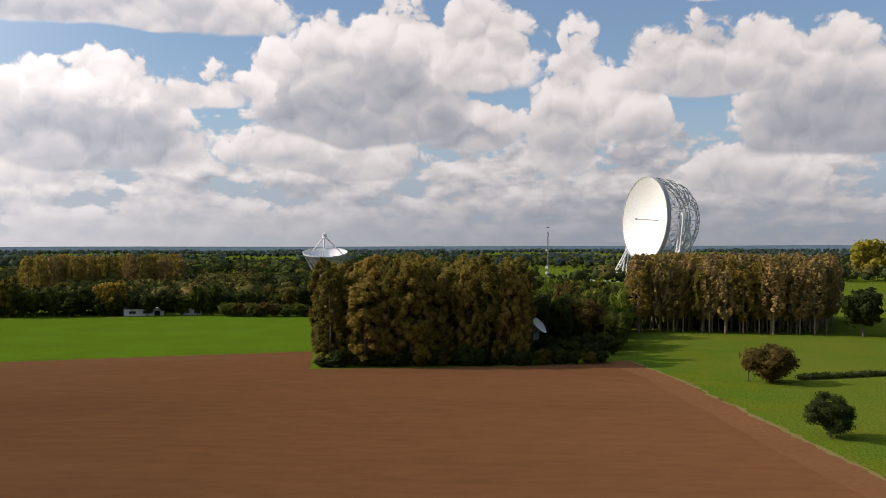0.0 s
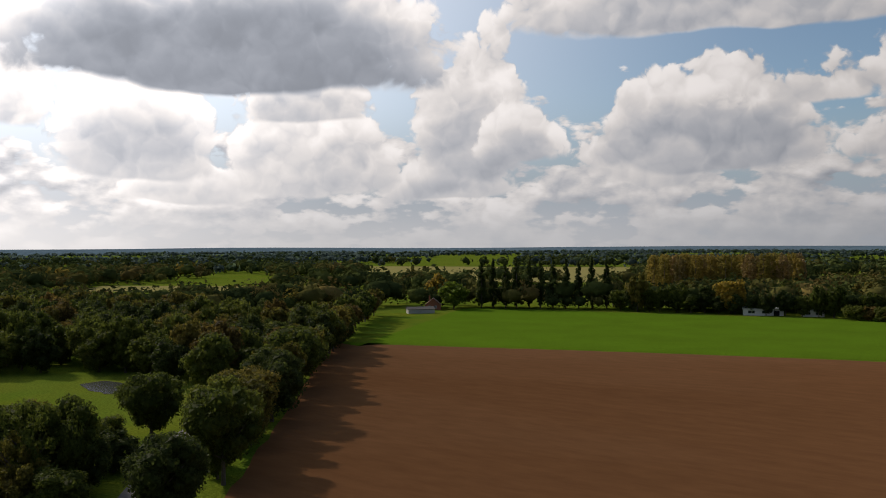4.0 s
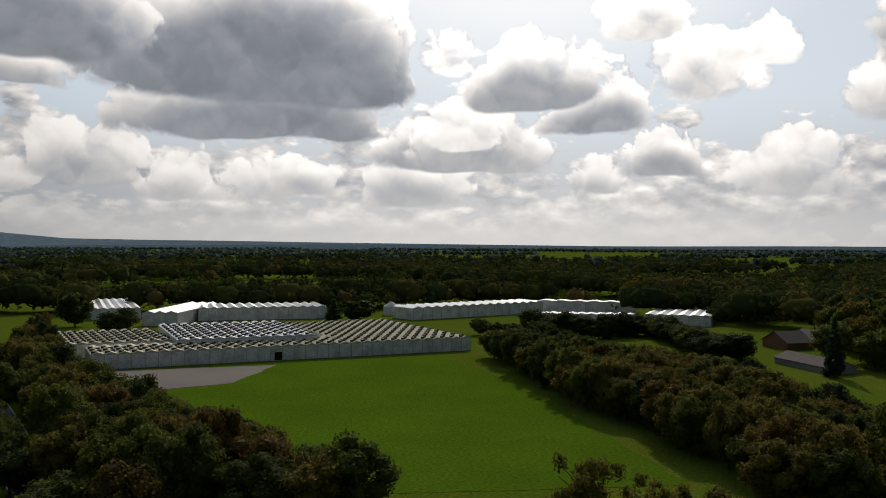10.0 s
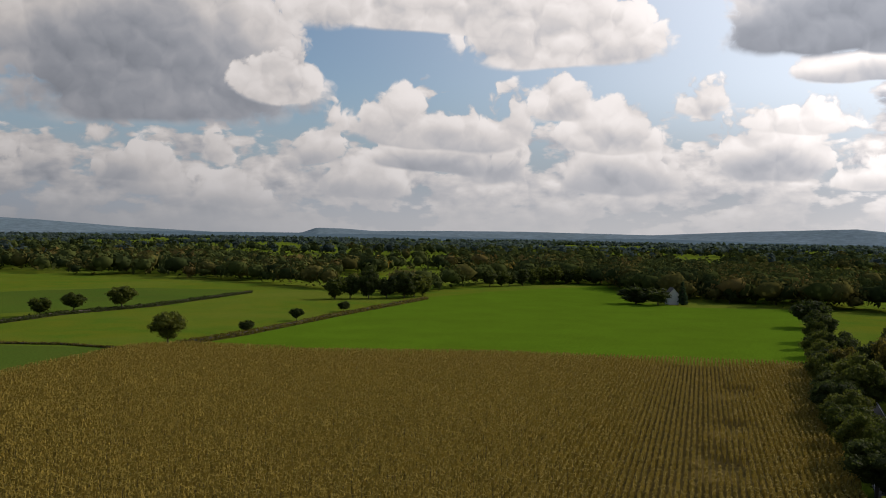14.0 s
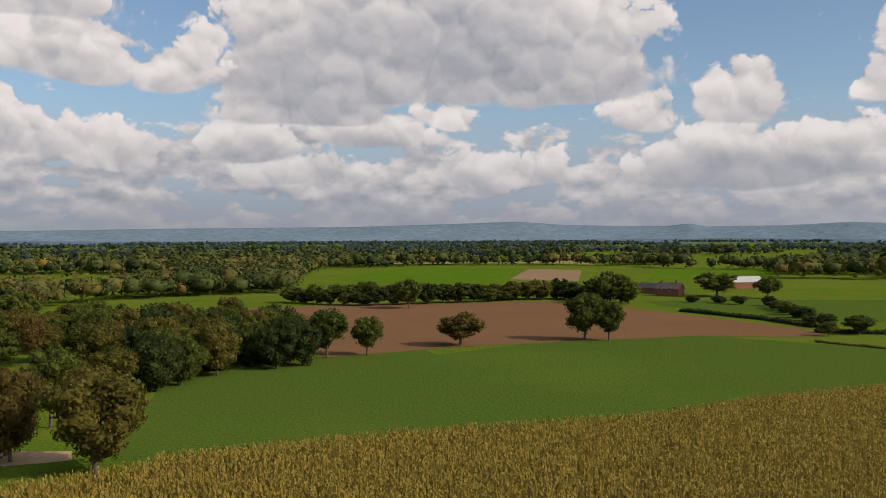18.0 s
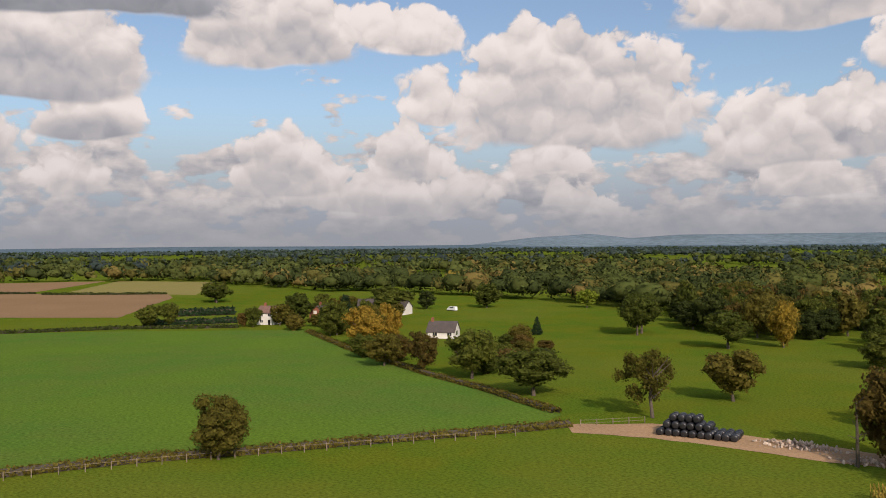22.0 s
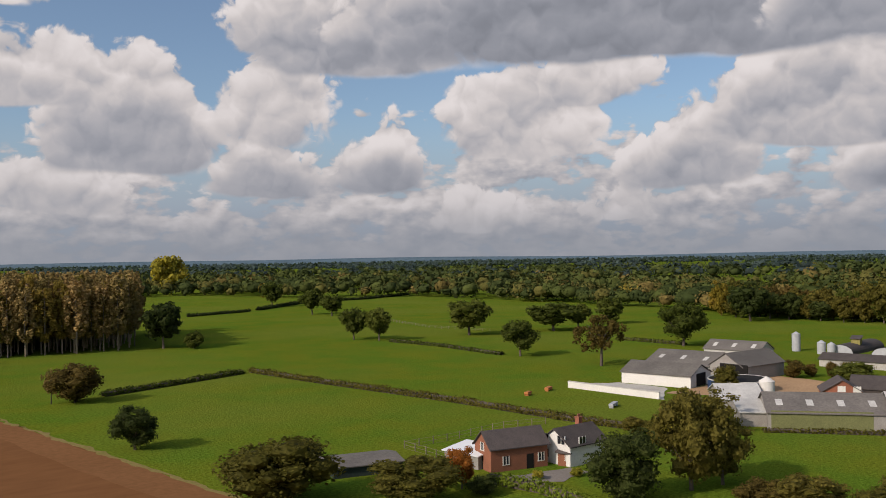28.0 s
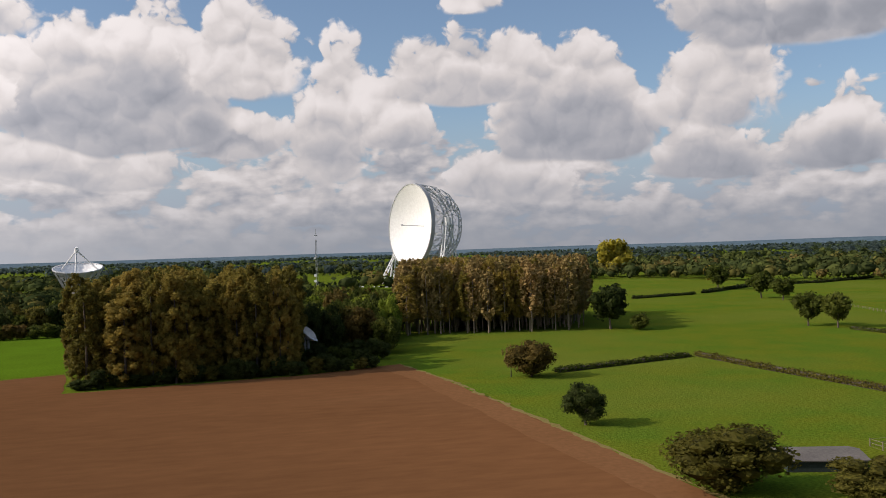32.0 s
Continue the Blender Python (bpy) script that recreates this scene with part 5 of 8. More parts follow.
def small_dish(x, y, z, r, tilt, turn):
    thing = empty("dish_antenna", x, y)
    bm = bmesh.new()
    tube(bm, (0, 0, 0), (0, 0, z), 0.5, 0.35, 8)
    part("mount", bm_mesh("mount", bm, "steel_grey"), thing)
    bm = bmesh.new()
    last = None
    for i in range(5):
        k = max(0.03, i / 4)
        ring = [bm.verts.new((r * k * math.cos(a * 0.3142), r * k * math.sin(a * 0.3142), 0.45 * r * k * k)) for a in range(20)]
        if last:
            for j in range(20):
                bm.faces.new((last[j], last[(j + 1) % 20], ring[(j + 1) % 20], ring[j]))
        last = ring
    tube(bm, (0, 0, 0), (0, 0, r * 0.8), 0.1)
    bmesh.ops.transform(bm, matrix=Matrix.Translation((0, 0, z + 0.4)) @ Euler((tilt, 0, turn)).to_matrix().to_4x4(), verts=bm.verts[:])
    part("bowl", bm_mesh("bowl", bm, "dish_white", True), thing)
    return tagged(thing, "small white dish antenna among trees", "antenna")


def glasshouse(ax, ay, bx, by, depth, eave, span, glass, label, vents=True, rise=0.6, skip=0):
    """A multi-span glasshouse: gables to the front, glazed walls with posts, a sawtooth of roof spans with staggered vents."""
    turn, length = frame_of(ax, ay, bx, by)
    thing = empty("glasshouse", ax, ay, 0, turn)
    sx, sy = -math.sin(turn) * (depth + 6), math.cos(turn) * (depth + 6)
    FIELDS.append([(ax, ay), (bx, by), (bx + sx, by + sy), (ax + sx, ay + sy)])
    n = max(1, round(length / span))
    w = length / n
    for name, x0, y0, x1, y1 in (("front_wall", 0, 0, length, 0.12), ("back_wall", 0, depth - 0.12, length, depth), ("side_wall", 0, 0.12, 0.12, depth - 0.12), ("side_wall", length - 0.12, 0.12, length, depth - 0.12)):
        wall = part(name, box_mesh(name, x0, y0, 0.0, x1, y1, eave, "glass_wall"), thing)
        if name == "front_wall":
            me = box_mesh("post", -0.09, -0.1, 0, 0.09, 0.0, eave + 0.05, "pale_sheet")
            for k in range(n + 1):
                part("post", me, wall, at=Matrix.Translation((k * w, 0, 0)))
            part("gutter", box_mesh("gutter", 0, -0.14, eave - 0.12, length, -0.02, eave + 0.1, "pale_sheet"), wall)
    bm = bmesh.new()
    v = [bm.verts.new(p) for p in ((0, 0, eave), (w / 2, 0, eave + rise), (w, 0, eave), (w, depth, eave), (w / 2, depth, eave + rise), (0, depth, eave))]
    for f in ((0, 1, 4, 5), (1, 2, 3, 4), (0, 2, 1), (5, 4, 3)):
        bm.faces.new([v[i] for i in f])
    roof = bm_mesh("roof_span", bm, glass)
    flaps = []
    for side in (-1, 1):    # an open vent on each slope: a closed wedge, dark for its shade
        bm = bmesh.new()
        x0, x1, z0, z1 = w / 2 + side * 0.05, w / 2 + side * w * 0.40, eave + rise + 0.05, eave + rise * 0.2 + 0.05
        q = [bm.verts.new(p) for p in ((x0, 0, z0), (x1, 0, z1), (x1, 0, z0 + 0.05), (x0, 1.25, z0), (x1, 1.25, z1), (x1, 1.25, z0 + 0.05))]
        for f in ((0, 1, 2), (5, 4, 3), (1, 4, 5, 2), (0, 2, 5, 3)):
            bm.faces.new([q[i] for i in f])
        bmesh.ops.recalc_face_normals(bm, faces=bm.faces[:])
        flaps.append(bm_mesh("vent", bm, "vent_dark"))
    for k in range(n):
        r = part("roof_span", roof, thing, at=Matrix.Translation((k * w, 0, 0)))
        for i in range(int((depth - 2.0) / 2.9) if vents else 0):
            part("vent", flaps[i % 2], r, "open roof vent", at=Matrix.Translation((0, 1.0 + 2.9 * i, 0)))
    return tagged(thing, label, "glasshouse")


def vehicle(name, label, x, y, turn, paint, length=4.3, van=False):
    thing = empty(name, x, y, 0.0, turn)
    h = 2.2 if van else 1.45
    prof = [(-0.5, 0.28), (-0.5, 0.62), (-0.46, 0.68), (-0.36, 0.98), (0.12, 1.0), (0.27, 0.68), (0.48, 0.6), (0.5, 0.3)] if not van else \
        [(-0.5, 0.2), (-0.5, 0.97), (-0.46, 1.0), (0.22, 1.0), (0.36, 0.62), (0.48, 0.55), (0.5, 0.22)]
    bm = bmesh.new()
    rings = [[bm.verts.new((a * length, s, b * h)) for a, b in prof] for s in (-0.88, 0.88)]
    m = len(prof)
    for k in range(m):
        bm.faces.new((rings[0][k], rings[0][(k + 1) % m], rings[1][(k + 1) % m], rings[1][k]))
    bm.faces.new(rings[0][::-1])
    bm.faces.new(rings[1])
    bmesh.ops.recalc_face_normals(bm, faces=bm.faces[:])
    bmesh.ops.bevel(bm, geom=bm.edges[:], offset=0.06, segments=1, affect="EDGES")
    part("body", bm_mesh("body", bm, paint), thing)
    for s in (-0.9, 0.9):
        part("side_window", box_mesh("side_window", -0.3 * length, s - 0.01, 0.68 * h, 0.12 * length, s + 0.01, 0.9 * h, "glass_dark"), thing, "dark side glass")
    for a in (-0.31, 0.31):
        for s in (-0.84, 0.84):
            bm = bmesh.new()
            tube(bm, (0, -0.1, 0), (0, 0.1, 0), 0.32, n=14)
            wheel = part("wheel", bm_mesh("tyre", bm, "rubber"), thing, at=Matrix.Translation((a * length, s, 0.32)))
            bm = bmesh.new()
            tube(bm, (0, -0.11, 0), (0, 0.11, 0), 0.18, n=10)
            part("rim", bm_mesh("rim", bm, "steel_grey"), wheel)
    return tagged(thing, label, "van" if van else "car")


def tank(name, label, x, y, r, h, mat, top="cone", category="tank"):
    thing = empty(name, x, y)
    bm = bmesh.new()
    tube(bm, (0, 0, 0), (0, 0, h), r, n=24)
    part("shell", bm_mesh("shell", bm, mat), thing)
    bm = bmesh.new()
    if top == "cone":
        tube(bm, (0, 0, h + 0.01), (0, 0, h + r * 0.6), r * 1.02, 0.15, 24)
        part("roof", bm_mesh("roof", bm, mat), thing)
    elif top == "open":
        for k in range(24):
            a0, a1 = 2 * math.pi * k / 24, 2 * math.pi * (k + 1) / 24
            tube(bm, (r * math.cos(a0), r * math.sin(a0), h), (r * math.cos(a1), r * math.sin(a1), h), 0.16, n=4)
        part("rim", bm_mesh("rim", bm, "pale_sheet"), thing, "pale rim")
        bm = bmesh.new()
        tube(bm, (0, 0, h + 0.01), (0, 0, h + 0.03), r - 0.2, n=24)
        part("slurry", bm_mesh("slurry", bm, "dark"), thing, "dark slurry")
    return tagged(thing, label, category)


def pole(x, y, h, label="wooden pole beside the road", cross=True):
    thing = empty("utility_pole", x, y)
    bm = bmesh.new()
    tube(bm, (0, 0, -0.1), (0, 0, h), 0.16, 0.11, 8)
    part("shaft", bm_mesh("shaft", bm, "wood"), thing)
    if cross:
        part("crossarm", box_mesh("crossarm", -0.9, -0.06, h - 0.6, 0.9, 0.06, h - 0.45, "wood"), thing)
    return tagged(thing, label, "pole")


def arch_shed(ax, ay, bx, by, depth, label):
    turn, length = frame_of(ax, ay, bx, by)
    thing = empty("arched_shed", ax, ay, 0, turn)
    bm = bmesh.new()
    n = 12
    rings = []
    for y in (0, depth):
        rings.append([bm.verts.new((length / 2 - length / 2 * math.cos(math.pi * k / n), y, length * 0.36 * math.sin(math.pi * k / n) ** 0.8)) for k in range(n + 1)])
    for k in range(n):
        bm.faces.new((rings[0][k], rings[0][k + 1], rings[1][k + 1], rings[1][k]))
    bmesh.ops.recalc_face_normals(bm, faces=bm.faces[:])
    part("roof", bm_mesh("roof", bm, "slate"), thing, "dark curved roof")
    for y in (0.1, depth - 0.1):
        v = [(length / 2 - length / 2 * 0.98 * math.cos(math.pi * k / n), y, length * 0.355 * math.sin(math.pi * k / n) ** 0.8) for k in range(n + 1)]
        part("end_wall", mesh_of("end_wall", v, [tuple(range(n + 1))], "steel_grey"), thing, "pale blue-grey end wall")
    return tagged(thing, label, "shed")


# ---- the place ----
ground_disc()
sheet("field_ploughed", [(-212.8, 216.6), (-116.2, 250.7), (-39.7, 273.1), (-37.0, 256.0), (-35.0, 234.0), (22.0, 239.0), (51.2, 250.0), (55.5, 211.7), (60.4, 109.9), (61.0, 70.0), (-55.0, 36.0), (-92.3, 73.9)], "soil", 0.04, "bare ploughed brown soil field", "field", 6.0)
sheet("field_verge", [(51.2, 250.0), (55.5, 211.7), (60.4, 109.9), (61.0, 70.0), (62.2, 70.0), (61.4, 110.0), (56.6, 212.0), (51.4, 252.0)], "verge", 0.05, "dry grass strip at the edge of the plough", "verge", 2.0)
sheet("field_headland", [(44.5, 246.5), (48.5, 211.0), (53.0, 110.0), (53.5, 68.0), (60.9, 70.0), (60.3, 109.9), (55.4, 211.7), (51.1, 249.5)], "soil_rolled", 0.046, "paler rolled headland along the plough", "field", 5.0)
sheet("field_cereal", [(-215.0, 219.4), (-199.9, 214.6), (-278.9, 380.1), (-167.7, 398.9), (-61.9, 415.3), (-36.0, 300.0), (-40.4, 275.9), (-116.8, 252.0)], "cereal", 0.045, "bright green young cereal field", "field", 6.0)
sheet("field_paddock", [(-237.9, -59.4), (-207.3, -46.5), (-190.7, -59.6), (-115.4, -9.0), (-120.5, 33.8), (-168.8, 25.5), (-216.4, 15.5), (-260.2, 1.3)], "cereal", 0.04, "mown bright green paddock before the glasshouses", "field", 6.0)
sheet("yard", [(-224.0, -89.3), (-234.4, -54.0), (-238.2, -41.9), (-207.3, -46.5), (-196.7, -61.4), (-187.3, -70.7)], "gravel", 0.06, "grey gravel yard beside the glasshouses", "yard", 4.0)
maize_crop([(-211.6, -115.7), (-105.4, -50.3), (-62.0, -55.0), (0.0, -60.0), (30.0, -50.0), (71.2, -81.7), (75.8, -86.1), (82.6, -91.5), (70.1, -109.1), (71.8, -111.6), (44.7, -134.7), (4.5, -159.7), (-14.1, -181.4), (-86.6, -236.8), (-102.0, -234.1), (-121.2, -208.6), (-101.6, -220.1), (-160.2, -175.2)], 125.0, 0.85, [(-162.1, -104.7, 4.2), (-131.0, -85.0, 3.4), (-107.7, -70.9, 3.4), (-112.5, -76.5, 2.0), (-178.3, -131.7, 1.8), (2.2, -134.8, 1.6)])
sheet("field_maize_soil", [(-211.6, -115.7), (-105.4, -50.3), (-62.0, -55.0), (0.0, -60.0), (30.0, -50.0), (71.2, -81.7), (75.8, -86.1), (82.6, -91.5), (70.1, -109.1), (71.8, -111.6), (44.7, -134.7), (4.5, -159.7), (-14.1, -181.4), (-86.6, -236.8), (-102.0, -234.1), (-121.2, -208.6), (-101.6, -220.1), (-160.2, -175.2)], "maize_floor", 0.03, "trodden ground under the maize", "field", 6.0)
sheet("field_green_west", [(-214.5, -117.3), (-161.6, -176.8), (-103.0, -223.1), (-122.3, -210.5), (-103.0, -236.4), (-88.4, -230.7), (-111.8, -241.9), (-171.5, -282.1), (-279.4, -358.6), (-346.4, -379.2), (-454.8, -391.2), (-357.7, -292.8), (-349.6, -252.6), (-386.5, -219.9), (-267.1, -147.5)], "cereal", 0.05, "bright green field of young grass", "field", 6.0)
sheet("field_green_south", [(-91.1, -237.9), (-46.3, -281.3), (-1.9, -301.8), (47.4, -265.0), (64.5, -236.5), (87.5, -262.1), (95.7, -214.9), (110.4, -189.3), (106.0, -165.3), (79.8, -113.2), (72.1, -112.2), (44.9, -135.5), (4.6, -160.7), (-14.2, -182.7), (-87.4, -239.1)], "ley", 0.045, "smooth dark green ley field", "field", 6.0)
sheet("field_ploughed_south", [(-43.2, -322.0), (-39.9, -303.6), (-2.0, -299.0), (62.8, -255.4), (91.3, -224.5), (151.9, -261.7), (211.7, -296.9), (210.9, -353.9), (134.5, -415.9), (58.6, -441.1), (21.9, -406.1)], "soil_pale", 0.05, "ploughed pinkish brown field beyond the ley", "field", 6.0)
sheet("field_beet", [(383.8, 56.5), (362.7, -20.4), (335.0, -85.2), (272.5, -83.5), (212.2, -85.2), (146.6, -85.8), (137.7, -72.9), (142.7, -28.9), (145.3, 18.7), (204.8, 32.1), (335.6, 56.9)], "beet", 0.05, "dense green leafy root crop field", "field", 6.0)
sheet("field_brown_east", [(718.9, 94.0), (474.1, 47.7), (434.0, -24.5), (584.6, -65.1), (642.7, -67.7), (682.7, 10.5)], "soil_tan", 0.05, "pale brown tilled field", "field", 6.0)
sheet("field_brown_far", [(739.6, 101.2), (711.0, 15.2), (897.4, -40.4), (905.6, 79.4)], "soil_tan", 0.05, "pale brown tilled field far off", "field", 6.0)
sheet("field_stubble", [(696.0, -6.1), (606.9, -82.4), (819.6, -126.5), (893.5, -51.0)], "stubble", 0.05, "straw-coloured stubble field", "field", 6.0)
sheet("field_stubble_south", [(389.0, -986.7), (167.8, -1066.6), (96.9, -1007.2), (135.9, -1187.8), (390.3, -1074.7)], "stubble", 0.05, "straw-coloured stubble strip", "field", 6.0)
sheet("field_green_far", [(254.3, -617.3), (280.9, -907.0), (161.2, -885.4), (116.7, -599.9), (162.7, -573.6)], "cereal", 0.05, "far green field", "field", 6.0)
sheet("field_pink_far", [(126.5, -660.9), (147.8, -871.3), (94.2, -845.8), (73.3, -640.5)], "soil_tan", 0.05, "far tilled pinkish field", "field", 6.0)
sheet("field_green_farm", [(27.5, -666.7), (26.1, -899.9), (-79.0, -862.3), (-52.4, -660.6)], "cereal", 0.05, "green field beside a farm", "field", 6.0)
sheet("field_dark_green", [(21.4, -449.1), (-14.6, -472.1), (-176.9, -493.8), (-228.2, -448.7), (-155.0, -374.7), (-59.1, -359.0), (-5.0, -396.0)], "ley", 0.05, "long dark green field between hedges", "field", 6.0)
sheet("field_tan_west", [(-615.3, 352.7), (-565.5, 400.9), (-482.6, 432.7), (-578.3, 488.0), (-695.7, 432.8)], "stubble", 0.05, "straw-coloured strip field among woods", "field", 6.0)
sheet("field_brown_west", [(-770.8, 97.2), (-678.9, 205.5), (-793.8, 250.7), (-934.2, 140.7)], "soil_pale", 0.05, "brown field among woods", "field", 6.0)
sheet("field_green_west_far", [(-583.2, 73.6), (-598.0, 188.9), (-660.0, 208.5), (-687.4, 129.1)], "cereal", 0.05, "green strip field among woods", "field", 6.0)
A_ROAD = [(560.0, 120.0), (440.7, 89.3), (262.0, 55.7), (172.8, 39.0), (116.4, 27.6), (60.0, 14.0), (0.0, 4.0), (-60.0, -20.0), (-153.4, -72.3), (-244.5, -126.3), (-294.5, -159.2)]
road("road_main", A_ROAD, 6.0, "asphalt", 0.07, "grey asphalt country road with a worn centre line")
LANE = [(-220.5, 218.1), (-154.0, 130.3), (-127.7, 93.0), (-99.6, 64.6), (-40.0, -10.0)]
road("road_lane", LANE, 3.6, "asphalt", 0.06, "narrow lane beside a row of trees")
for _x, _y, _a in along(A_ROAD, 9.0):
    if _x > 90:
        _m = mesh_of("dash", [(-2, -0.09, 0), (2, -0.09, 0), (2, 0.09, 0), (-2, 0.09, 0)], [(0, 1, 2, 3)], "paint") if "dash" not in bpy.data.meshes else bpy.data.meshes["dash"]
        _o = part("dash", _m, bpy.data.objects["road_main"], "white centre dash", at=Matrix.LocRotScale((_x, _y, 0.085), Euler((0, 0, _a)), None))
for _side in (-2.75, 2.75):
    _l = []
    for _i, _p in enumerate(A_ROAD):
        _d = (Vector(A_ROAD[min(_i + 1, len(A_ROAD) - 1)]) - Vector(A_ROAD[max(_i - 1, 0)])).normalized()
        _l.append((_p[0] - _d.y * _side, _p[1] + _d.x * _side))
    _o = road("edge_line", _l, 0.12, "paint", 0.085, "white edge line")
    _o.parent = bpy.data.objects["road_main"]
    del _o["category"], _o["kind"]
big_dish(181.1, 818.2, 54.5, (-0.95, -0.31, 0.05), 38.1)
bowl_dish(-79.5, 614.9, 18.8, 30.0, 24.0)
lattice_mast(64.2, 556.3, 43.4)
wood([(-33, 246), (-29, 239), (0, 240), (20, 243), (24, 262), (25, 300), (-22, 312), (-34, 285)], 5.0, [("poplar", "poplar", 7), ("poplar", "olive", 2)], (22.0, 30.0), (7.5, 11.0), "poplar plantation", 3)
wood([(67.5, 332.6), (135.6, 316.0), (165.7, 386.0), (94.3, 436.2)], 5.0, [("stem_poplar", "aspen", 6), ("stem_poplar", "poplar", 1)], (23.0, 29.5), (8.0, 10.5), "bare-stemmed poplar plantation", 4)
wood([(22.0, 279.2), (54.2, 276.7), (72.2, 355.4), (76.2, 458.0), (30.5, 445.6), (20.6, 334.5)], 8.0, [("round", "green", 4), ("round", "olive", 2), ("round", "dark", 3), ("round", "lime", 1), ("oak", "rust", 1)], (10.0, 17.0), (8.0, 12.0), "mixed wood between the plantations", 5)
tree_row([(20.6, 262.5), (51.9, 265.3)], 3.0, [("bush", "dark", 3), ("bush", "green", 1)], (4.0, 6.5), (4.5, 6.5), "shrubs at the edge of the plough", 6)
# dark shrubs added to hide the stems and deepen the wood's shaded foot
tree_row([(-32, 238), (20, 241), (46, 247)], 2.6, [("bush", "dark", 3), ("bush", "olive", 1)], (2.5, 5.5), (4.0, 6.0), "undergrowth along the plantation", 7)
plant("round", "lime", 80.0, 455.3, 15.3, 11.1)
plant("round", "olive", 40.2, 287.0, 14.9, 14.0)
plant("round", "green", 22.4, 264.5, 14.4, 6.4)
plant("round", "dark", 64.0, 149.8, 7.7, 8.4)
plant("bush", "rust", 75.9, 210.1, 9.0, 11.8)
plant("airy", "brown", 71.2, 211.8, 8.0, 4.3)
plant("oak", "dark", 145.2, 313.6, 16.8, 15.6)
plant("bush", "green", 152.5, 304.5, 6.5, 6.8)
plant("round", "yellow", 376.9, 804.2, 36.9, 33.8)
plant("bush", "olive", 64.0, 103.4, 8.9, 15.0)
plant("round", "olive", 75.4, 90.9, 5.8, 12.3)
plant("round", "orange", 85.2, 91.5, 5.9, 4.8)
plant("bush", "dark", 85.0, 87.2, 2.7, 4.5)
plant("oak", "green", 210.4, 286.2, 12.4, 11.3)
plant("oak", "green", 214.2, 275.0, 12.6, 10.7)
plant("oak", "green", 252.3, 265.1, 14.4, 19.0)
plant("oak", "green", 209.5, 196.9, 11.5, 12.5)
plant("oak", "green", 287.1, 250.8, 11.9, 21.6)
plant("oak", "green", 267.5, 175.5, 15.1, 15.5)
plant("oak", "green", 288.0, 411.6, 11.5, 13.9)
plant("oak", "green", 289.2, 432.4, 15.0, 14.1)
plant("oak", "green", 317.9, 522.7, 16.8, 14.7)
plant("oak", "green", 303.4, 250.8, 10.7, 11.9)
plant("airy", "rust", 205.9, 162.1, 14.6, 14.9)
plant("round", "green", 332.5, 255.3, 12.3, 13.1)
plant("bush", "dark", 95.9, 72.1, 9.0, 9.6)
plant("round", "olive", 106.2, 68.8, 13.5, 10.6)
plant("round", "olive", 111.7, 67.4, 9.3, 8.7)
plant("round", "yellow", 123.6, 84.7, 5.8, 3.7)
plant("round", "olive", 102.2, 50.5, 6.0, 9.9)
plant("round", "olive", 104.3, 41.7, 6.5, 9.2)
plant("round", "rust", 99.2, 55.0, 5.1, 6.3)
hedge([(83.9, 214.1), (128.3, 227.1)], 1.7, 2.2, "green", "trimmed green field hedge between pastures", 1)
hedge([(131.4, 227.8), (131.9, 194.7), (134.6, 147.3), (134.5, 115.5), (136.1, 93.7)], 1.8, 2.2, "olive", "long trimmed olive-green field hedge", 2)
hedge([(235.4, 476.5), (281.8, 489.6)], 2.0, 3, "dark", "dark hedge between pastures", 3)
hedge([(291.5, 496.1), (366.8, 553.1), (416.2, 552.3), (484.1, 581.9)], 2.5, 3, "dark", "tall dark field hedge", 4)
hedge([(214.4, 267.9), (214.6, 241.7), (208.1, 204.0)], 1.5, 2.5, "green", "low overgrown hedge across the pasture", 5)
hedge([(273.4, 207.3), (271.0, 177.3)], 1.5, 2.5, "green", "low hedge behind the farm", 6)
building("house_barn", "red brick barn with a slate roof and white windows", 94.3, 94.9, 103.5, 92.0, 5.2, 3.5, 5.6, "brick", "slate", openings=[("window","f",2.0,1.0,1.0,1.2,"glass_dark"),("door","f",6.0,0.0,1.2,2.2,"dark"),("window","f",8.0,1.0,1.0,1.2,"glass_dark"),("window","l",2.2,2.9,1.0,1.1,"glass_dark"),("door","l",2.6,0.0,1.1,2.1,"dark")])
building("farm_house", "white rendered farmhouse with a dark slate roof", 105.1, 88.9, 113.2, 88.5, 6.2, 3.1, 5.3, "white", "slate", openings=[("window","l",1.0,3.2,1.6,1.2,"glass_dark"),("window","l",4.4,3.2,1.6,1.2,"glass_dark"),("window","l",1.0,0.9,1.6,1.2,"glass_dark"),("window","l",4.4,0.9,1.6,1.2,"glass_dark"),("window","f",2.0,3.0,1.4,1.2,"glass_dark")], chimneys=[(6.0, 3.7)], category="house")
building("long_shed", "long farm shed with fibre cement roof and olive doors", 152.0, 82.4, 163.8, 65.8, 14.0, 3.0, 5.6, "grey_board", "fibre", openings=[("door","f",0.5,0.2,17.0,3.2,"olive_sheet")], lights=4, category="shed")
building("green_shed", "tall shed with dark green cladding over pale boards", 163.8, 65.8, 173.5, 48.9, 12.0, 4.5, 6.1, "dark_sheet", "pale_sheet", lower=("grey_board", 2.3), category="shed")
building("white_shed", "low white-walled livestock shed", 182.9, 137.8, 185.2, 119.7, 11.0, 2.8, 5.0, "white", "fibre", openings=[("door","r",3.0,0.1,5.0,3.0,"dark")], category="shed")
building("cattle_barn", "big cattle barn with a fibre cement roof", 203.2, 145.1, 205.0, 126.9, 16.0, 2.7, 5.5, "pale_sheet", "fibre", openings=[("door","r",6.0,0.1,9.0,4.2,"dark")], lights=3, category="barn")
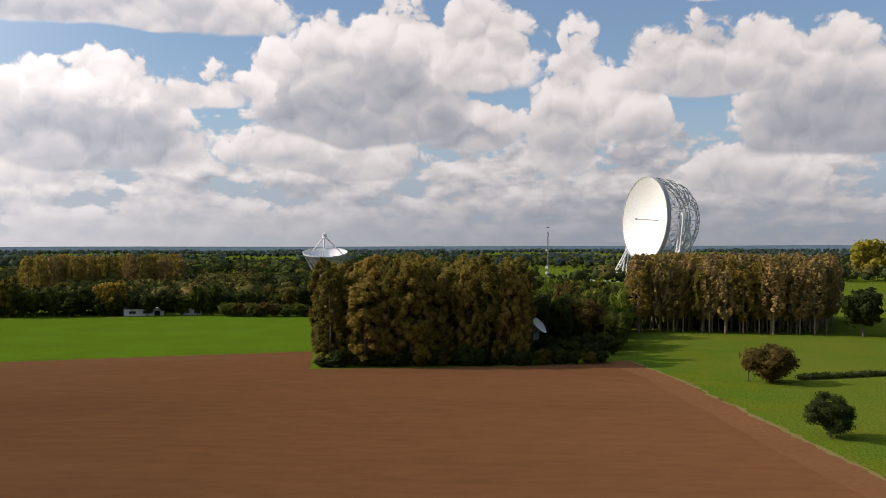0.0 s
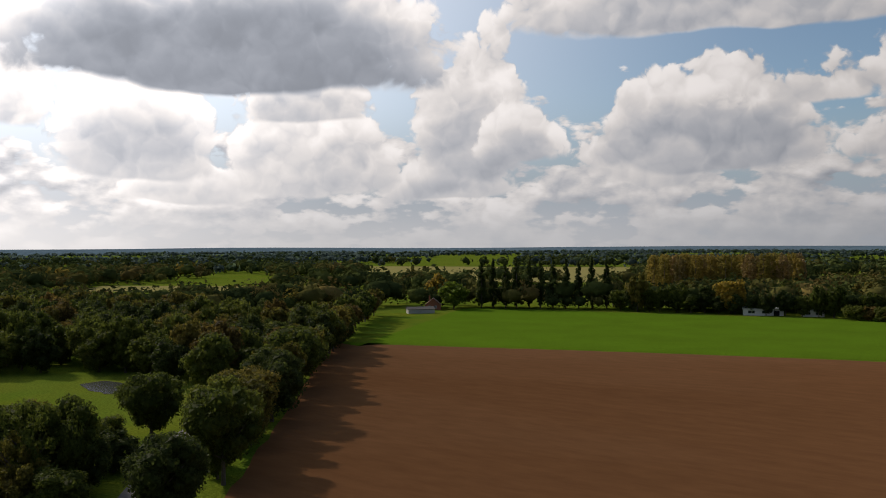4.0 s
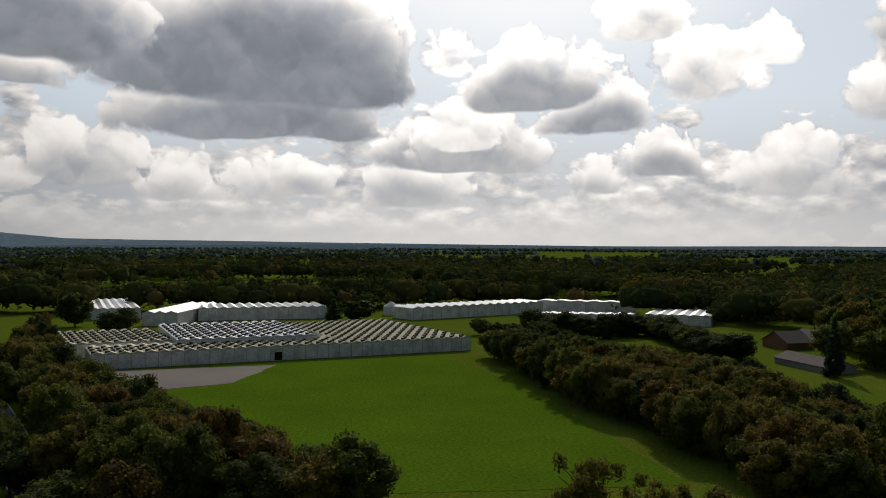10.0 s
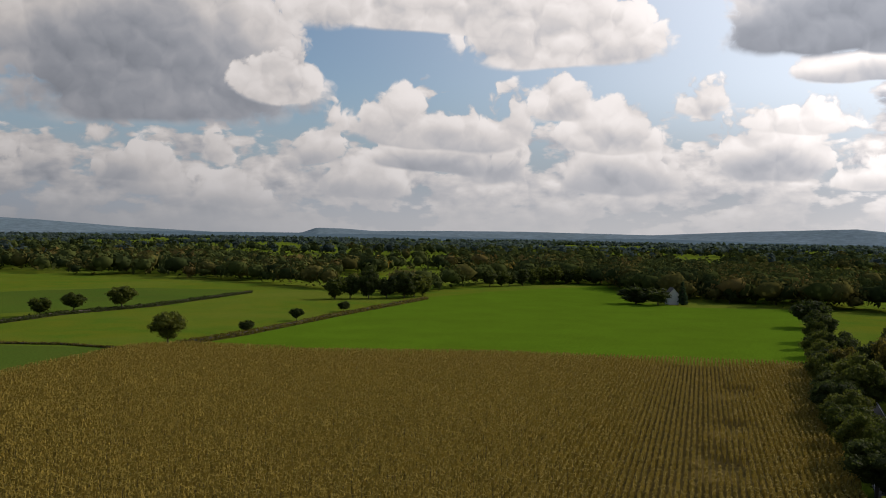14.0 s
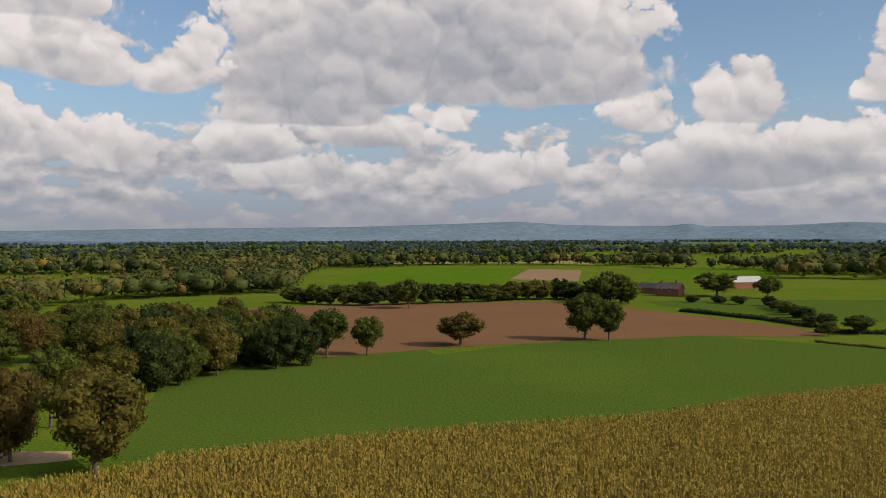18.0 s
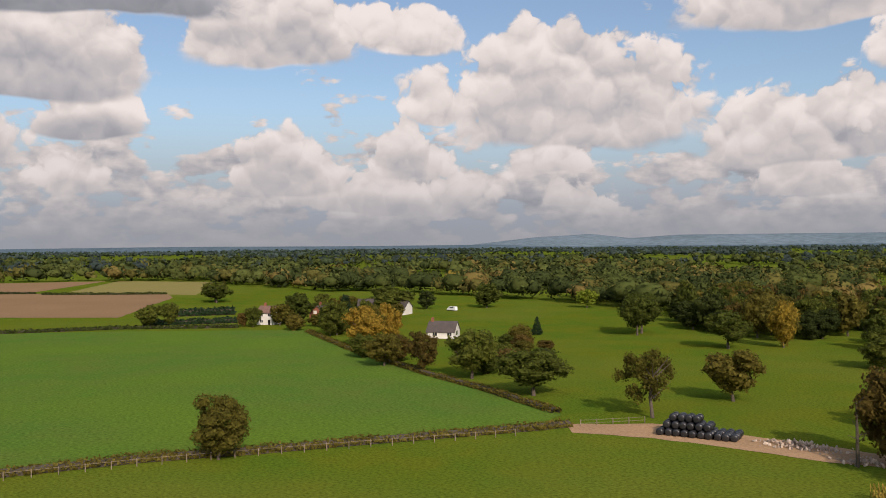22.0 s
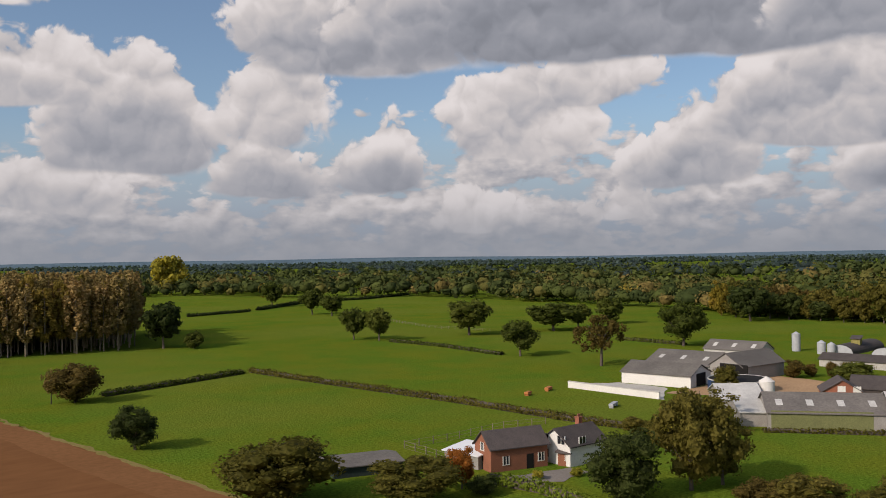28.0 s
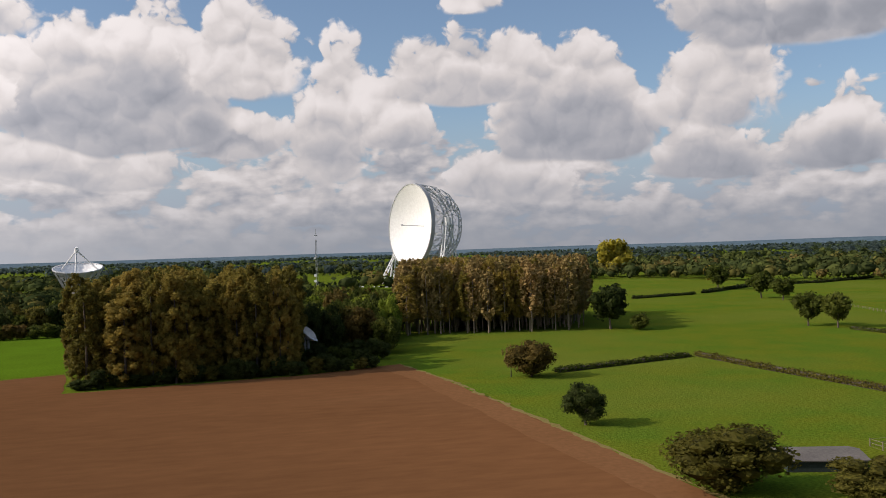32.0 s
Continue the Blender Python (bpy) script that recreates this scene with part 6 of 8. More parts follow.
tank("slurry_tank", "round blue slurry tank with a pale rim", 191.0, 110.6, 7.0, 2.6, "blue", "open")
tank("feed_silo", "white conical-topped feed silo", 178.2, 96.8, 1.6, 4.6, "white")
glasshouse(-227.7, -86.6, -256.8, -24.3, 19.3, 3.8, 3.2, "whitewash", "wide old glasshouse with whitewashed roof and open vents")
glasshouse(-249.3, -102.2, -262.6, -76.0, 38.0, 3.8, 3.2, "whitewash", "old glasshouse with a whitewashed roof and open vents")
glasshouse(-249.9, -71.2, -265.2, -34.9, 49.7, 5.2, 3.2, "pale_glass", "taller glasshouse with pale roof and open vents")
glasshouse(-256.9, -24.0, -273.0, 10.2, 69.1, 3.8, 3.2, "whitewash", "deep old glasshouse with rows of open vents")
glasshouse(-372.7, -97.7, -387.9, -46.9, 24.3, 5.0, 4.0, "pale_glass", "modern wide-span glasshouse with a pale roof", False, 0.8)
glasshouse(-350.1, -113.3, -349.6, -99.8, 56.5, 5.0, 4.0, "pale_glass", "modern wide-span glasshouse with a pale roof", False, 0.8)
glasshouse(-374.4, -142.3, -381.8, -124.1, 67.3, 4.5, 3.2, "pale_glass", "glasshouse with pale roof behind trees", False)
glasshouse(-379.2, -9.7, -423.5, 49.4, 15.0, 5.0, 5.0, "pale_glass", "modern wide-span glasshouse with a grey roof", False, 0.8)
glasshouse(-367.1, 40.9, -358.4, 78.5, 8.0, 4.0, 4.0, "pale_glass", "low glasshouse with a white roof", False, 0.5)
glasshouse(-363.0, 83.0, -354.0, 107.2, 32.6, 4.0, 4.0, "pale_glass", "low glasshouse with a white roof", False, 0.5)
glasshouse(-433.7, 48.2, -419.4, 91.8, 8.0, 5.0, 8.0, "pale_glass", "long polytunnel shed with a white roof", False, 0.6)
wood([(-260.0, 12.0), (-233.3, 18.0), (-186.5, 25.1), (-154.1, 33.5), (-136.1, 37.4), (-117.1, 40.8), (-104.3, 42.1), (-99.3, 52.0), (-115.0, 61.2), (-132.7, 62.6), (-153.9, 62.6), (-185.3, 56.4), (-215.7, 42.5), (-255.9, 25.0)], 5.2, [("round", "olive", 4), ("round", "green", 3), ("airy", "olive", 2), ("round", "dark", 2), ("round", "rust", 1)], (7.5, 11.0), (7.0, 10.0), "tree belt beside the paddock", 11)
wood([(-239.8, 104.7), (-217.2, 121.0), (-198.5, 130.3), (-156.0, 121.0), (-189.6, 183.1), (-238.3, 253.3), (-300.4, 343.2), (-378.5, 360.6), (-412.0, 270.4), (-392.0, 182.7), (-300.8, 127.1)], 9.0, [("round", "dark", 3), ("round", "green", 4), ("round", "olive", 2), ("oak", "rust", 1)], (9.0, 16.0), (9.0, 13.0), "wood behind the pond", 12, 230)
tree_row([(-95.0, 73.9), (-117.2, 99.3), (-148.7, 137.0), (-179.5, 175.6), (-222.2, 230.6), (-257.1, 276.5), (-282.5, 315.0)], 11.0, [("oak", "green", 3), ("oak", "olive", 2), ("round", "rust", 1), ("round", "dark", 2)], (11.0, 14.0), (10.0, 13.0), "tree row along the plough", 13)
plant("lombardy", "dark", -269.4, 381.5, 26.7, 6.2, "row of columnar poplars")
plant("lombardy", "dark", -264.2, 384.9, 25.6, 6.2, "row of columnar poplars")
plant("lombardy", "dark", -259.0, 388.3, 24.5, 6.2, "row of columnar poplars")
plant("lombardy", "dark", -254.2, 391.3, 26.7, 6.2, "row of columnar poplars")
plant("lombardy", "dark", -248.7, 394.6, 25.6, 6.2, "row of columnar poplars")
plant("lombardy", "dark", -243.9, 397.5, 24.5, 6.2, "row of columnar poplars")
plant("lombardy", "dark", -238.3, 400.8, 26.8, 6.2, "row of columnar poplars")
plant("lombardy", "dark", -232.7, 404.0, 25.7, 6.2, "row of columnar poplars")
plant("lombardy", "dark", -227.1, 407.2, 24.6, 6.2, "row of columnar poplars")
plant("lombardy", "dark", -221.2, 410.4, 26.9, 6.2, "row of columnar poplars")
plant("lombardy", "dark", -214.7, 413.8, 25.8, 6.2, "row of columnar poplars")
plant("round", "lime", -276.3, 367.2, 14.2, 15.6)
plant("round", "gold", -310.0, 395.9, 17.0, 12.8)
plant("round", "gold", -151.0, 414.0, 15.9, 14.3)
plant("round", "olive", -192.8, 403.0, 19.1, 10.8)
wood([(-226.5, -104.7), (-176.7, -80.5), (-140.6, -62.1), (-114.5, -46.6), (-101.5, -38.5), (-106.9, -19.8), (-114.3, -27.9), (-130.1, -40.3), (-147.1, -51.5), (-171.8, -64.8), (-210.1, -88.0), (-273.9, -119.5)], 5.8, [("round", "olive", 3), ("round", "green", 3), ("round", "dark", 2), ("round", "rust", 2)], (8.0, 12.0), (7.0, 10.0), "tree belt beside the road", 14)
tree_row([(-240.6, -130.8), (-155.1, -79.6), (-105.1, -48.2)], 12.0, [("round", "green", 2), ("oak", "dark", 1)], (7.0, 9.0), (7.0, 9.0), "trees along the maize", 15)
plant("oak", "green", -98.4, -240.7, 9.6, 9.7)
plant("oak", "dark", -165.2, -286.9, 4.5, 5.0)
plant("oak", "dark", -131.9, -260.1, 4.0, 5.3)
plant("oak", "dark", -200.6, -310.2, 4.2, 5.4)
hedge([(-100.6, -240.0), (-130.3, -255.7), (-184.0, -292.1), (-273.0, -349.1)], 1.8, 2.5, "olive", "long olive-green field hedge with trees", 21)
plant("oak", "rust", 64.0, -257.9, 9.8, 14.1)
plant("oak", "green", 30.3, -279.6, 14.6, 12.6)
plant("oak", "green", 22.9, -280.2, 12.6, 10.2)
plant("oak", "green", 92.2, -224.2, 13.1, 11.8)
plant("oak", "green", 83.4, -231.2, 10.5, 8.6)
plant("oak", "green", 119.3, -385.3, 13.1, 13.4)
wood([(111.1, -154.0), (107.1, -164.7), (103.4, -173.7), (99.7, -194.7), (90.9, -209.2), (108.1, -239.0), (127.1, -252.1), (148.9, -255.6), (155.1, -218.1)], 7.5, [("round", "green", 3), ("round", "olive", 2), ("round", "dark", 2)], (9.0, 14.0), (9.0, 12.0), "copse in the hollow", 22)
wood([(-138.6, 55.3), (-111.4, 51.6), (-101.3, 65.7), (-116.2, 75.3), (-134.8, 77.2), (-150.3, 69.8)], 7.0, [("round", "green", 3), ("round", "dark", 2), ("airy", "olive", 2), ("round", "olive", 2)], (6.0, 9.0), (7.0, 9.0), "trees beside the lane", 24)
plant("oak", "olive", 77.4, -106.2, 14.7, 14.7)
plant("round", "rust", 93.4, -108.9, 14.0, 11.0)
plant("oak", "green", 103.4, -130.1, 13.7, 11.1)
plant("airy", "olive", 137.1, -99.1, 13.2, 11.3)
plant("oak", "olive", 144.4, -123.8, 10.5, 11.9)
plant("oak", "green", 265.8, -187.8, 14.5, 14.7)
plant("oak", "green", 215.7, -183.2, 11.5, 14.5)
plant("oak", "green", 167.9, -91.4, 10.0, 15.1)
plant("oak", "green", 195.1, -89.7, 11.7, 12.4)
plant("round", "gold", 210.5, -199.5, 14.4, 9.6)
plant("round", "green", 163.9, -186.8, 9.8, 11.3)
plant("airy", "rust", 158.0, -191.9, 12.8, 8.3)
plant("oak", "green", 223.8, -264.3, 13.6, 16.7)
hedge([(140.4, 21.7), (141.8, -11.0), (139.9, -28.3), (139.0, -46.3), (136.9, -74.6), (137.1, -81.5)], 1.7, 2.4, "olive", "trimmed hedge along the root crop", 23)
plant("round", "olive", 138.2, -21.7, 10.0, 9.4, label="round lone olive-brown tree standing in the hedge")
plant("oak", "green", 176.6, 32.0, 14.8, 13.1)
plant("round", "green", 142.1, 22.3, 8.5, 8.8)
plant("round", "orange", 132.2, 25.8, 6.9, 8.2)
plant("round", "rust", 122.4, 23.5, 5.5, 6.5)
plant("round", "gold", 109.8, 21.9, 5.0, 7.6)
plant("round", "green", 157.2, 31.0, 8.9, 7.3)
plant("oak", "green", 261.4, 63.2, 19.8, 17.9)
plant("conifer", "blue_pine", 107.3, 36.2, 8.3, 6.3)
plant("round", "green", 112.2, 32.3, 10.7, 6.9)
sheet("field_far_north", [(-567.4, 618.6), (-346.6, 713.6), (-594.4, 1223.9), (-999.2, 1089.5)], "stubble", 0.05, "pale field beyond the columnar poplars", "field", 6.0)
wood([(-219.3, 473.1), (-176.5, 492.9), (-191.6, 535.2), (-238.0, 513.5)], 8.0, [("stem_poplar", "poplar", 3), ("stem_poplar", "aspen", 1)], (25.0, 28.0), (8.0, 10.0), "far poplar plantation", 31)
wood([(-173.6, 494.1), (-146.2, 505.1), (-157.2, 542.7), (-186.5, 530.8)], 8.0, [("stem_poplar", "poplar", 3), ("stem_poplar", "aspen", 1)], (25.0, 28.0), (8.0, 10.0), "far poplar plantation", 32)
tree_row([(-207.0, 404.4), (-155.9, 411.9), (-62.9, 422.0)], 7.0, [("round", "dark", 4), ("round", "green", 3), ("round", "olive", 2), ("bush", "dark", 2)], (9.0, 15.0), (8.0, 12.0), "trees behind the cereal field", 33)
tree_row([(-222.1, 424.2), (-167.0, 441.3), (-68.4, 458.7)], 9.0, [("round", "dark", 3), ("round", "green", 3), ("round", "olive", 3), ("round", "rust", 1)], (11.0, 17.0), (9.0, 13.0), "trees behind the cereal field", 34)
tree_row([(-100.2, 407.2), (-60.5, 405.8)], 4.0, [("bush", "rust", 1), ("bush", "green", 2)], (5.0, 7.0), (6.0, 8.0), "bushes behind the cereal field", 35)
building("low_building", "long low white building with a flat pale roof", -143.7, 409.2, -127.6, 415.6, 8.0, 2.9, 3.4, "white", "pale_sheet", "mono", openings=[("window","f",2.0,1.0,3.0,1.2,"glass_dark"),("window","f",8.0,1.0,3.0,1.2,"glass_dark"),("door","f",13.0,0.0,2.5,2.2,"dark")])
building("low_building", "low white cabin with dark windows", -119.5, 414.9, -110.9, 418.0, 6.0, 2.9, 3.4, "white", "pale_sheet", "mono", openings=[("window","f",1.5,1.0,2.0,1.1,"glass_dark"),("window","f",5.5,1.0,2.0,1.1,"glass_dark")])
building("cottage", "small brick cottage with a tiled roof", -285.6, 355.7, -279.4, 360.2, 8.0, 2.7, 5.7, "brick", "tile_roof", "across", openings=[("window","f",1.5,1.0,1.2,1.2,"glass_dark"),("window","f",4.5,1.0,1.2,1.2,"glass_dark")], chimneys=[(2.0,4.0)], category="house")
building("low_building", "long low pale outbuilding beside a cottage", -276.0, 331.0, -268.2, 341.1, 5.0, 2.0, 3.0, "pale_sheet", "fibre", category="shed")
small_dish(27.0, 269.6, 7.0, 3.2, 0.9, 2.2)
small_dish(27.8, 267.8, 6.5, 2.6, 0.7, 1.2)
plant("round", "dark", -91.1, 65.2, 9.9, 9.4)
plant("oak", "green", -124.5, 85.6, 12.5, 9.4)
plant("round", "green", -101.2, 80.1, 11.8, 7.6)
plant("round", "olive", -114.0, 96.9, 10.2, 6.9)
plant("conifer", "pine", -219.6, 96.6, 15.4, 6.1)
plant("round", "green", -109.6, 62.7, 12.7, 9.3)
plant("airy", "green", -109.1, 57.2, 13.0, 9.2)
plant("conifer", "pine", -136.1, 60.6, 11.5, 8.2)
plant("airy", "rust", -115.9, 43.6, 9.7, 7.6)
plant("airy", "olive", -94.7, 15.7, 10.0, 8.5)
plant("airy", "olive", -88.0, 21.5, 9.5, 8.0)
plant("round", "olive", -84.5, 27.0, 9.0, 8.0)
plant("round", "green", -191.4, 65.4, 5.5, 12.3)
sheet("pond", [(-197.3, 116.3), (-198.0, 123.2), (-188.2, 123.6), (-177.8, 116.1), (-179.5, 111.7), (-186.5, 112.2)], "water", 0.06, "still pond under trees reflecting the sky", "pond", 3.0)
building("farm_range", "low grey farm range with a dark roof", -245.8, 91.8, -223.5, 96.8, 8.0, 1.6, 3.2, "grey_board", "slate", category="shed")
building("farm_range", "brick outbuilding with a dark slate roof", -286.8, 103.2, -274.4, 106.3, 9.0, 2.2, 5.2, "brick", "slate", "across", category="shed")
building("farm_range", "brick stable with a dark slate roof", -295.4, 115.5, -279.3, 120.0, 9.0, 2.1, 4.6, "brick", "slate", category="shed")
tree_row([(-331.4, 31.0), (-307.3, 54.3), (-320.6, 77.2), (-251.8, 77.0), (-247.7, 87.4)], 6.0, [("bush", "dark", 3), ("round", "green", 2), ("round", "dark", 1)], (6.0, 9.0), (9.0, 12.0), "trees behind the paddock belt", 36)
vehicle("car", "silver car parked on the lane", -98.4, 62.9, 2.2, "car_silver")
plant("round", "dark", -308.5, -107.7, 9.9, 13.8)
plant("round", "dark", -346.0, -137.5, 13.4, 13.5)
plant("conifer", "pine", -377.5, -42.8, 9.2, 8.0)
plant("round", "dark", -374.5, -32.2, 8.8, 14.7)
tree_row([(-318.9, 12.2), (-311.8, 34.7), (-322.0, 60.0), (-320.3, 89.4)], 6.0, [("bush", "dark", 3), ("round", "green", 3), ("bush", "rust", 1)], (3.5, 6.5), (6.0, 9.0), "trees beside the glasshouses", 37)
building("arch_porch", "white arched entrance porch of the glasshouse", -247.0, -45.0, -249.3, -40.7, 5.0, 2.1, 3.3, "white", "pale_sheet", "across", openings=[("door","f",1.0,0.1,2.2,2.2,"dark")])
tank("water_tank", "white round water tank beside a glasshouse", -406.3, -20.3, 3.6, 4.0, "white")
plant("round", "dark", -345.3, -278.6, 8.6, 17.4, label="clump of dark trees round a cottage")
plant("round", "dark", -347.7, -267.6, 8.5, 13.2)
plant("conifer", "pine", -362.7, -264.8, 11.6, 6.2)
plant("oak", "dark", -390.0, -256.9, 7.6, 6.7)
plant("oak", "dark", -399.6, -248.7, 7.1, 5.9)
plant("oak", "dark", -403.2, -240.2, 8.5, 7.6)
plant("oak", "dark", -437.6, -298.7, 4.8, 6.4)
plant("oak", "dark", -312.5, -171.9, 10.1, 14.2)
plant("round", "green", -253.8, -138.0, 9.1, 6.5)
plant("round", "green", -178.3, -93.1, 9.2, 6.7)
building("cottage", "white-gabled cottage among dark trees", -357.5, -269.0, -361.4, -265.8, 7.0, 4.9, 7.9, "white", "slate", "across", category="house")
tree_row([(-229.7, -372.5), (-267.5, -361.0), (-289.2, -371.3)], 9.0, [("round", "dark", 3), ("round", "green", 2)], (10.0, 15.0), (9.0, 13.0), "trees beside the green field", 38)
tree_row([(-369.3, -414.3), (-432.6, -420.0), (-470.7, -405.0)], 10.0, [("round", "dark", 3), ("round", "green", 2)], (9.0, 13.0), (9.0, 12.0), "trees beside the green field", 39)
hedge([(-37.0, -289.7), (-75.6, -259.1), (-90.5, -234.3)], 0.8, 1.2, "olive", "low thin hedge and ditch between fields", 40)
hedge([(2.2, -394.0), (-28.4, -359.9), (-42.7, -334.0)], 2.0, 2.5, "dark", "dark hedge beside the plough", 41)
hedge([(-40.6, -317.8), (-64.0, -316.8), (-101.6, -348.2), (-144.8, -368.6), (-219.3, -428.0)], 1.8, 2.5, "dark", "long dark hedge between green fields", 42)
plant("oak", "green", -53.3, -315.2, 6.2, 10.0)
plant("oak", "green", -70.2, -319.4, 5.9, 6.9)
plant("oak", "green", -93.5, -345.4, 6.9, 8.6)
plant("oak", "green", -109.5, -359.3, 7.5, 9.1)
plant("oak", "green", -128.9, -361.9, 9.3, 11.6)
plant("oak", "green", -43.1, -307.7, 4.7, 5.6)
tree_row([(188.4, -407.2), (146.7, -395.8), (117.9, -415.3), (86.1, -442.0), (61.2, -460.5), (24.6, -432.6)], 8.0, [("round", "green", 4), ("round", "dark", 2), ("round", "olive", 1)], (6.0, 11.0), (10.0, 14.0), "hedgerow trees behind the plough", 43)
plant("oak", "green", 35.0, -432.0, 15.0, 19.0)
plant("oak", "green", -15.1, -494.0, 12.7, 23.8)
plant("oak", "green", -39.7, -484.7, 11.3, 13.2)
plant("oak", "green", 152.0, -1005.6, 9.2, 13.5)
building("farm_house", "brick farmhouse with slate roof among trees", 16.1, -493.5, 4.2, -489.3, 9.0, 3.9, 6.9, "brick", "slate", category="house", chimneys=[(2.0,4.5),(10.0,4.5)], openings=[("window","f",2.0,3.2,1.2,1.2,"glass_dark"),("window","f",7.0,3.2,1.2,1.2,"glass_dark")])
building("farm_barn", "long barn with a pale roof", -23.9, -561.7, -45.2, -573.3, 14.0, 4.0, 7.0, "brick", "pale_sheet", category="barn")
building("farm_barn", "dark roofed barn beside a farmhouse", 27.8, -517.1, 16.6, -507.6, 10.0, 3.1, 5.6, "brick", "slate", category="barn")
tree_row([(2.5, -451.9), (-34.2, -433.4), (-45.1, -336.4)], 12.0, [("bush", "dark", 3), ("round", "green", 1)], (3.0, 6.0), (6.0, 9.0), "hedgerow bushes beside the plough", 44)
tree_row([(182.9, -446.4), (152.8, -457.1), (111.6, -448.1), (65.1, -459.4), (28.0, -465.4)], 8.0, [("round", "green", 4), ("round", "dark", 2)], (6.0, 9.0), (10.0, 14.0), "hedgerow trees behind the plough", 45)
sheet("track", [(138.6, -82.5), (132.7, -95.9), (117.7, -103.9), (104.4, -110.7), (89.1, -116.7), (85.4, -111.9), (98.4, -101.8), (109.3, -96.5), (122.9, -88.8), (132.1, -79.2)], "dirt", 0.06, "trodden pale brown farm track", "track", 3.0)


def silage_bale(x, y, z, turn, r=0.62):
    """A wrapped round bale: a bulging drum with creased ends."""
    if "silage_bale" in bpy.data.objects:
        return copy_thing(bpy.data.objects["silage_bale"], Matrix.LocRotScale((x, y, z), Euler((0, 0, turn)), None))
    bm = bmesh.new()
    prof = [(-0.62, 0.0), (-0.63, 0.40), (-0.56, 0.58), (-0.3, 0.64), (0.0, 0.66), (0.3, 0.64), (0.56, 0.58), (0.63, 0.40), (0.62, 0.0)]
    rings = [[bm.verts.new((a, max(b, 0.01) * math.cos(k * 0.4488), max(b, 0.01) * math.sin(k * 0.4488) + 0.64)) for k in range(14)] for a, b in prof]
    for p, q in zip(rings, rings[1:]):
        for k in range(14):
            bm.faces.new((p[k], p[(k + 1) % 14], q[(k + 1) % 14], q[k]))
    bmesh.ops.recalc_face_normals(bm, faces=bm.faces[:])
    ob = new("silage_bale", bm_mesh("silage_bale", bm, "black", True))
    ob.matrix_basis = Matrix.LocRotScale((x, y, z), Euler((0, 0, turn)), None)
    return tagged(ob, "black plastic wrapped silage bale in a stack", "bale", "stack of silage bales")


_a, _b = Vector((125.0, -91.2)), Vector((114.5, -99.2))
_d = (_b - _a).normalized()
_n = Vector((-_d.y, _d.x))
_rng = random.Random(8)
for _layer in range(3):
    for _row in range(4 - _layer):
        _len = (_b - _a).length * (1.0 if _layer == 0 else 0.66 if _layer == 1 else 0.42)
        for _k in range(int(_len / 1.32)):
            _p = _a + _d * (_k * 1.32 + 0.66 + _layer * 0.9) + _n * (_row * 1.32 + _layer * 0.6)
            silage_bale(_p.x + _rng.uniform(-0.1, 0.1), _p.y + _rng.uniform(-0.1, 0.1), _layer * 1.16, math.atan2(_d.y, _d.x) + 1.571 + _rng.uniform(-0.15, 0.15))


def rubble_heap(x, y, spread, n, seed):
    """Broken masonry tipped on the ground."""
    rng = np.random.default_rng(seed)
    bm = bmesh.new()
    for _ in range(n):
        u, v = rng.normal(0, 1, 2)
        px, py = u * spread, v * spread * 0.4
        s = rng.uniform(0.15, 0.6)
        z = max(0.0, 1.1 * math.exp(-(u * u + v * v) / 1.2) * rng.random())
        m = Matrix.LocRotScale((px, py, z + s * 0.25), Euler(tuple(rng.uniform(0, 3, 3))), (s, s * rng.uniform(0.5, 1), s * rng.uniform(0.4, 0.8)))
        got = bmesh.ops.create_icosphere(bm, subdivisions=1, radius=0.7, matrix=m)
        for w_ in got["verts"]:
            w_.co += Vector(rng.normal(0, 0.05, 3))
    ob = new("rubble_heap", bm_mesh("rubble_heap", bm, "rubble"))
    ob.matrix_basis = Matrix.LocRotScale((x, y, 0.05), Euler((0, 0, 0.5)), None)
    return tagged(ob, "heap of broken stone rubble beside the track", "rubble", kind="stuff")


rubble_heap(108.1, -105.2, 3.2, 170, 4)
rubble_heap(95.5, -105.7, 1.8, 60, 5)


def bare_tree(x, y, h):
    rng = random.Random(6)
    bm = bmesh.new()
    tube(bm, (0, 0, -0.1), (0.1, 0, h * 0.55), 0.3, 0.2)
    tube(bm, (0.1, 0, h * 0.55), (0.2, 0.1, h), 0.2, 0.05)
    for k in range(12):
        z = h * rng.uniform(0.35, 0.95)
        a = rng.uniform(0, 6.28)
        r = rng.uniform(0.6, 2.0)
        tube(bm, (0.1, 0, z), (r * math.cos(a), r * math.sin(a), z + rng.uniform(0.3, 1.6)), 0.09, 0.02, 5)
    thing = empty("dead_tree", x, y)
    part("trunk", bm_mesh("trunk", bm, "bark"), thing)
    return tagged(thing, "leafless grey dead tree beside the track", "tree")


bare_tree(95.0, -103.4, 9.6)
fence([(136.1, -83.3), (135.0, -89.0), (133.6, -96.5)], 3.0)
fence([(137.7, 21.3), (139.0, -10.8), (137.3, -36.6), (133.6, -72.9)], 3.5, 1.2, 1, "wire fence with wooden posts along the hedge")
plant("round", "green", 307.8, -87.2, 9.3, 9.6)
plant("round", "gold", 268.1, -86.6, 13.1, 13.6)
plant("oak", "gold", 298.4, -101.4, 10.3, 8.0)
plant("round", "olive", 226.0, -78.6, 8.7, 10.6)
plant("round", "rust", 209.9, -83.1, 10.4, 7.9)
plant("round", "green", 394.8, -142.1, 11.3, 19.0)
plant("round", "dark", 414.7, -166.4, 9.1, 9.4)
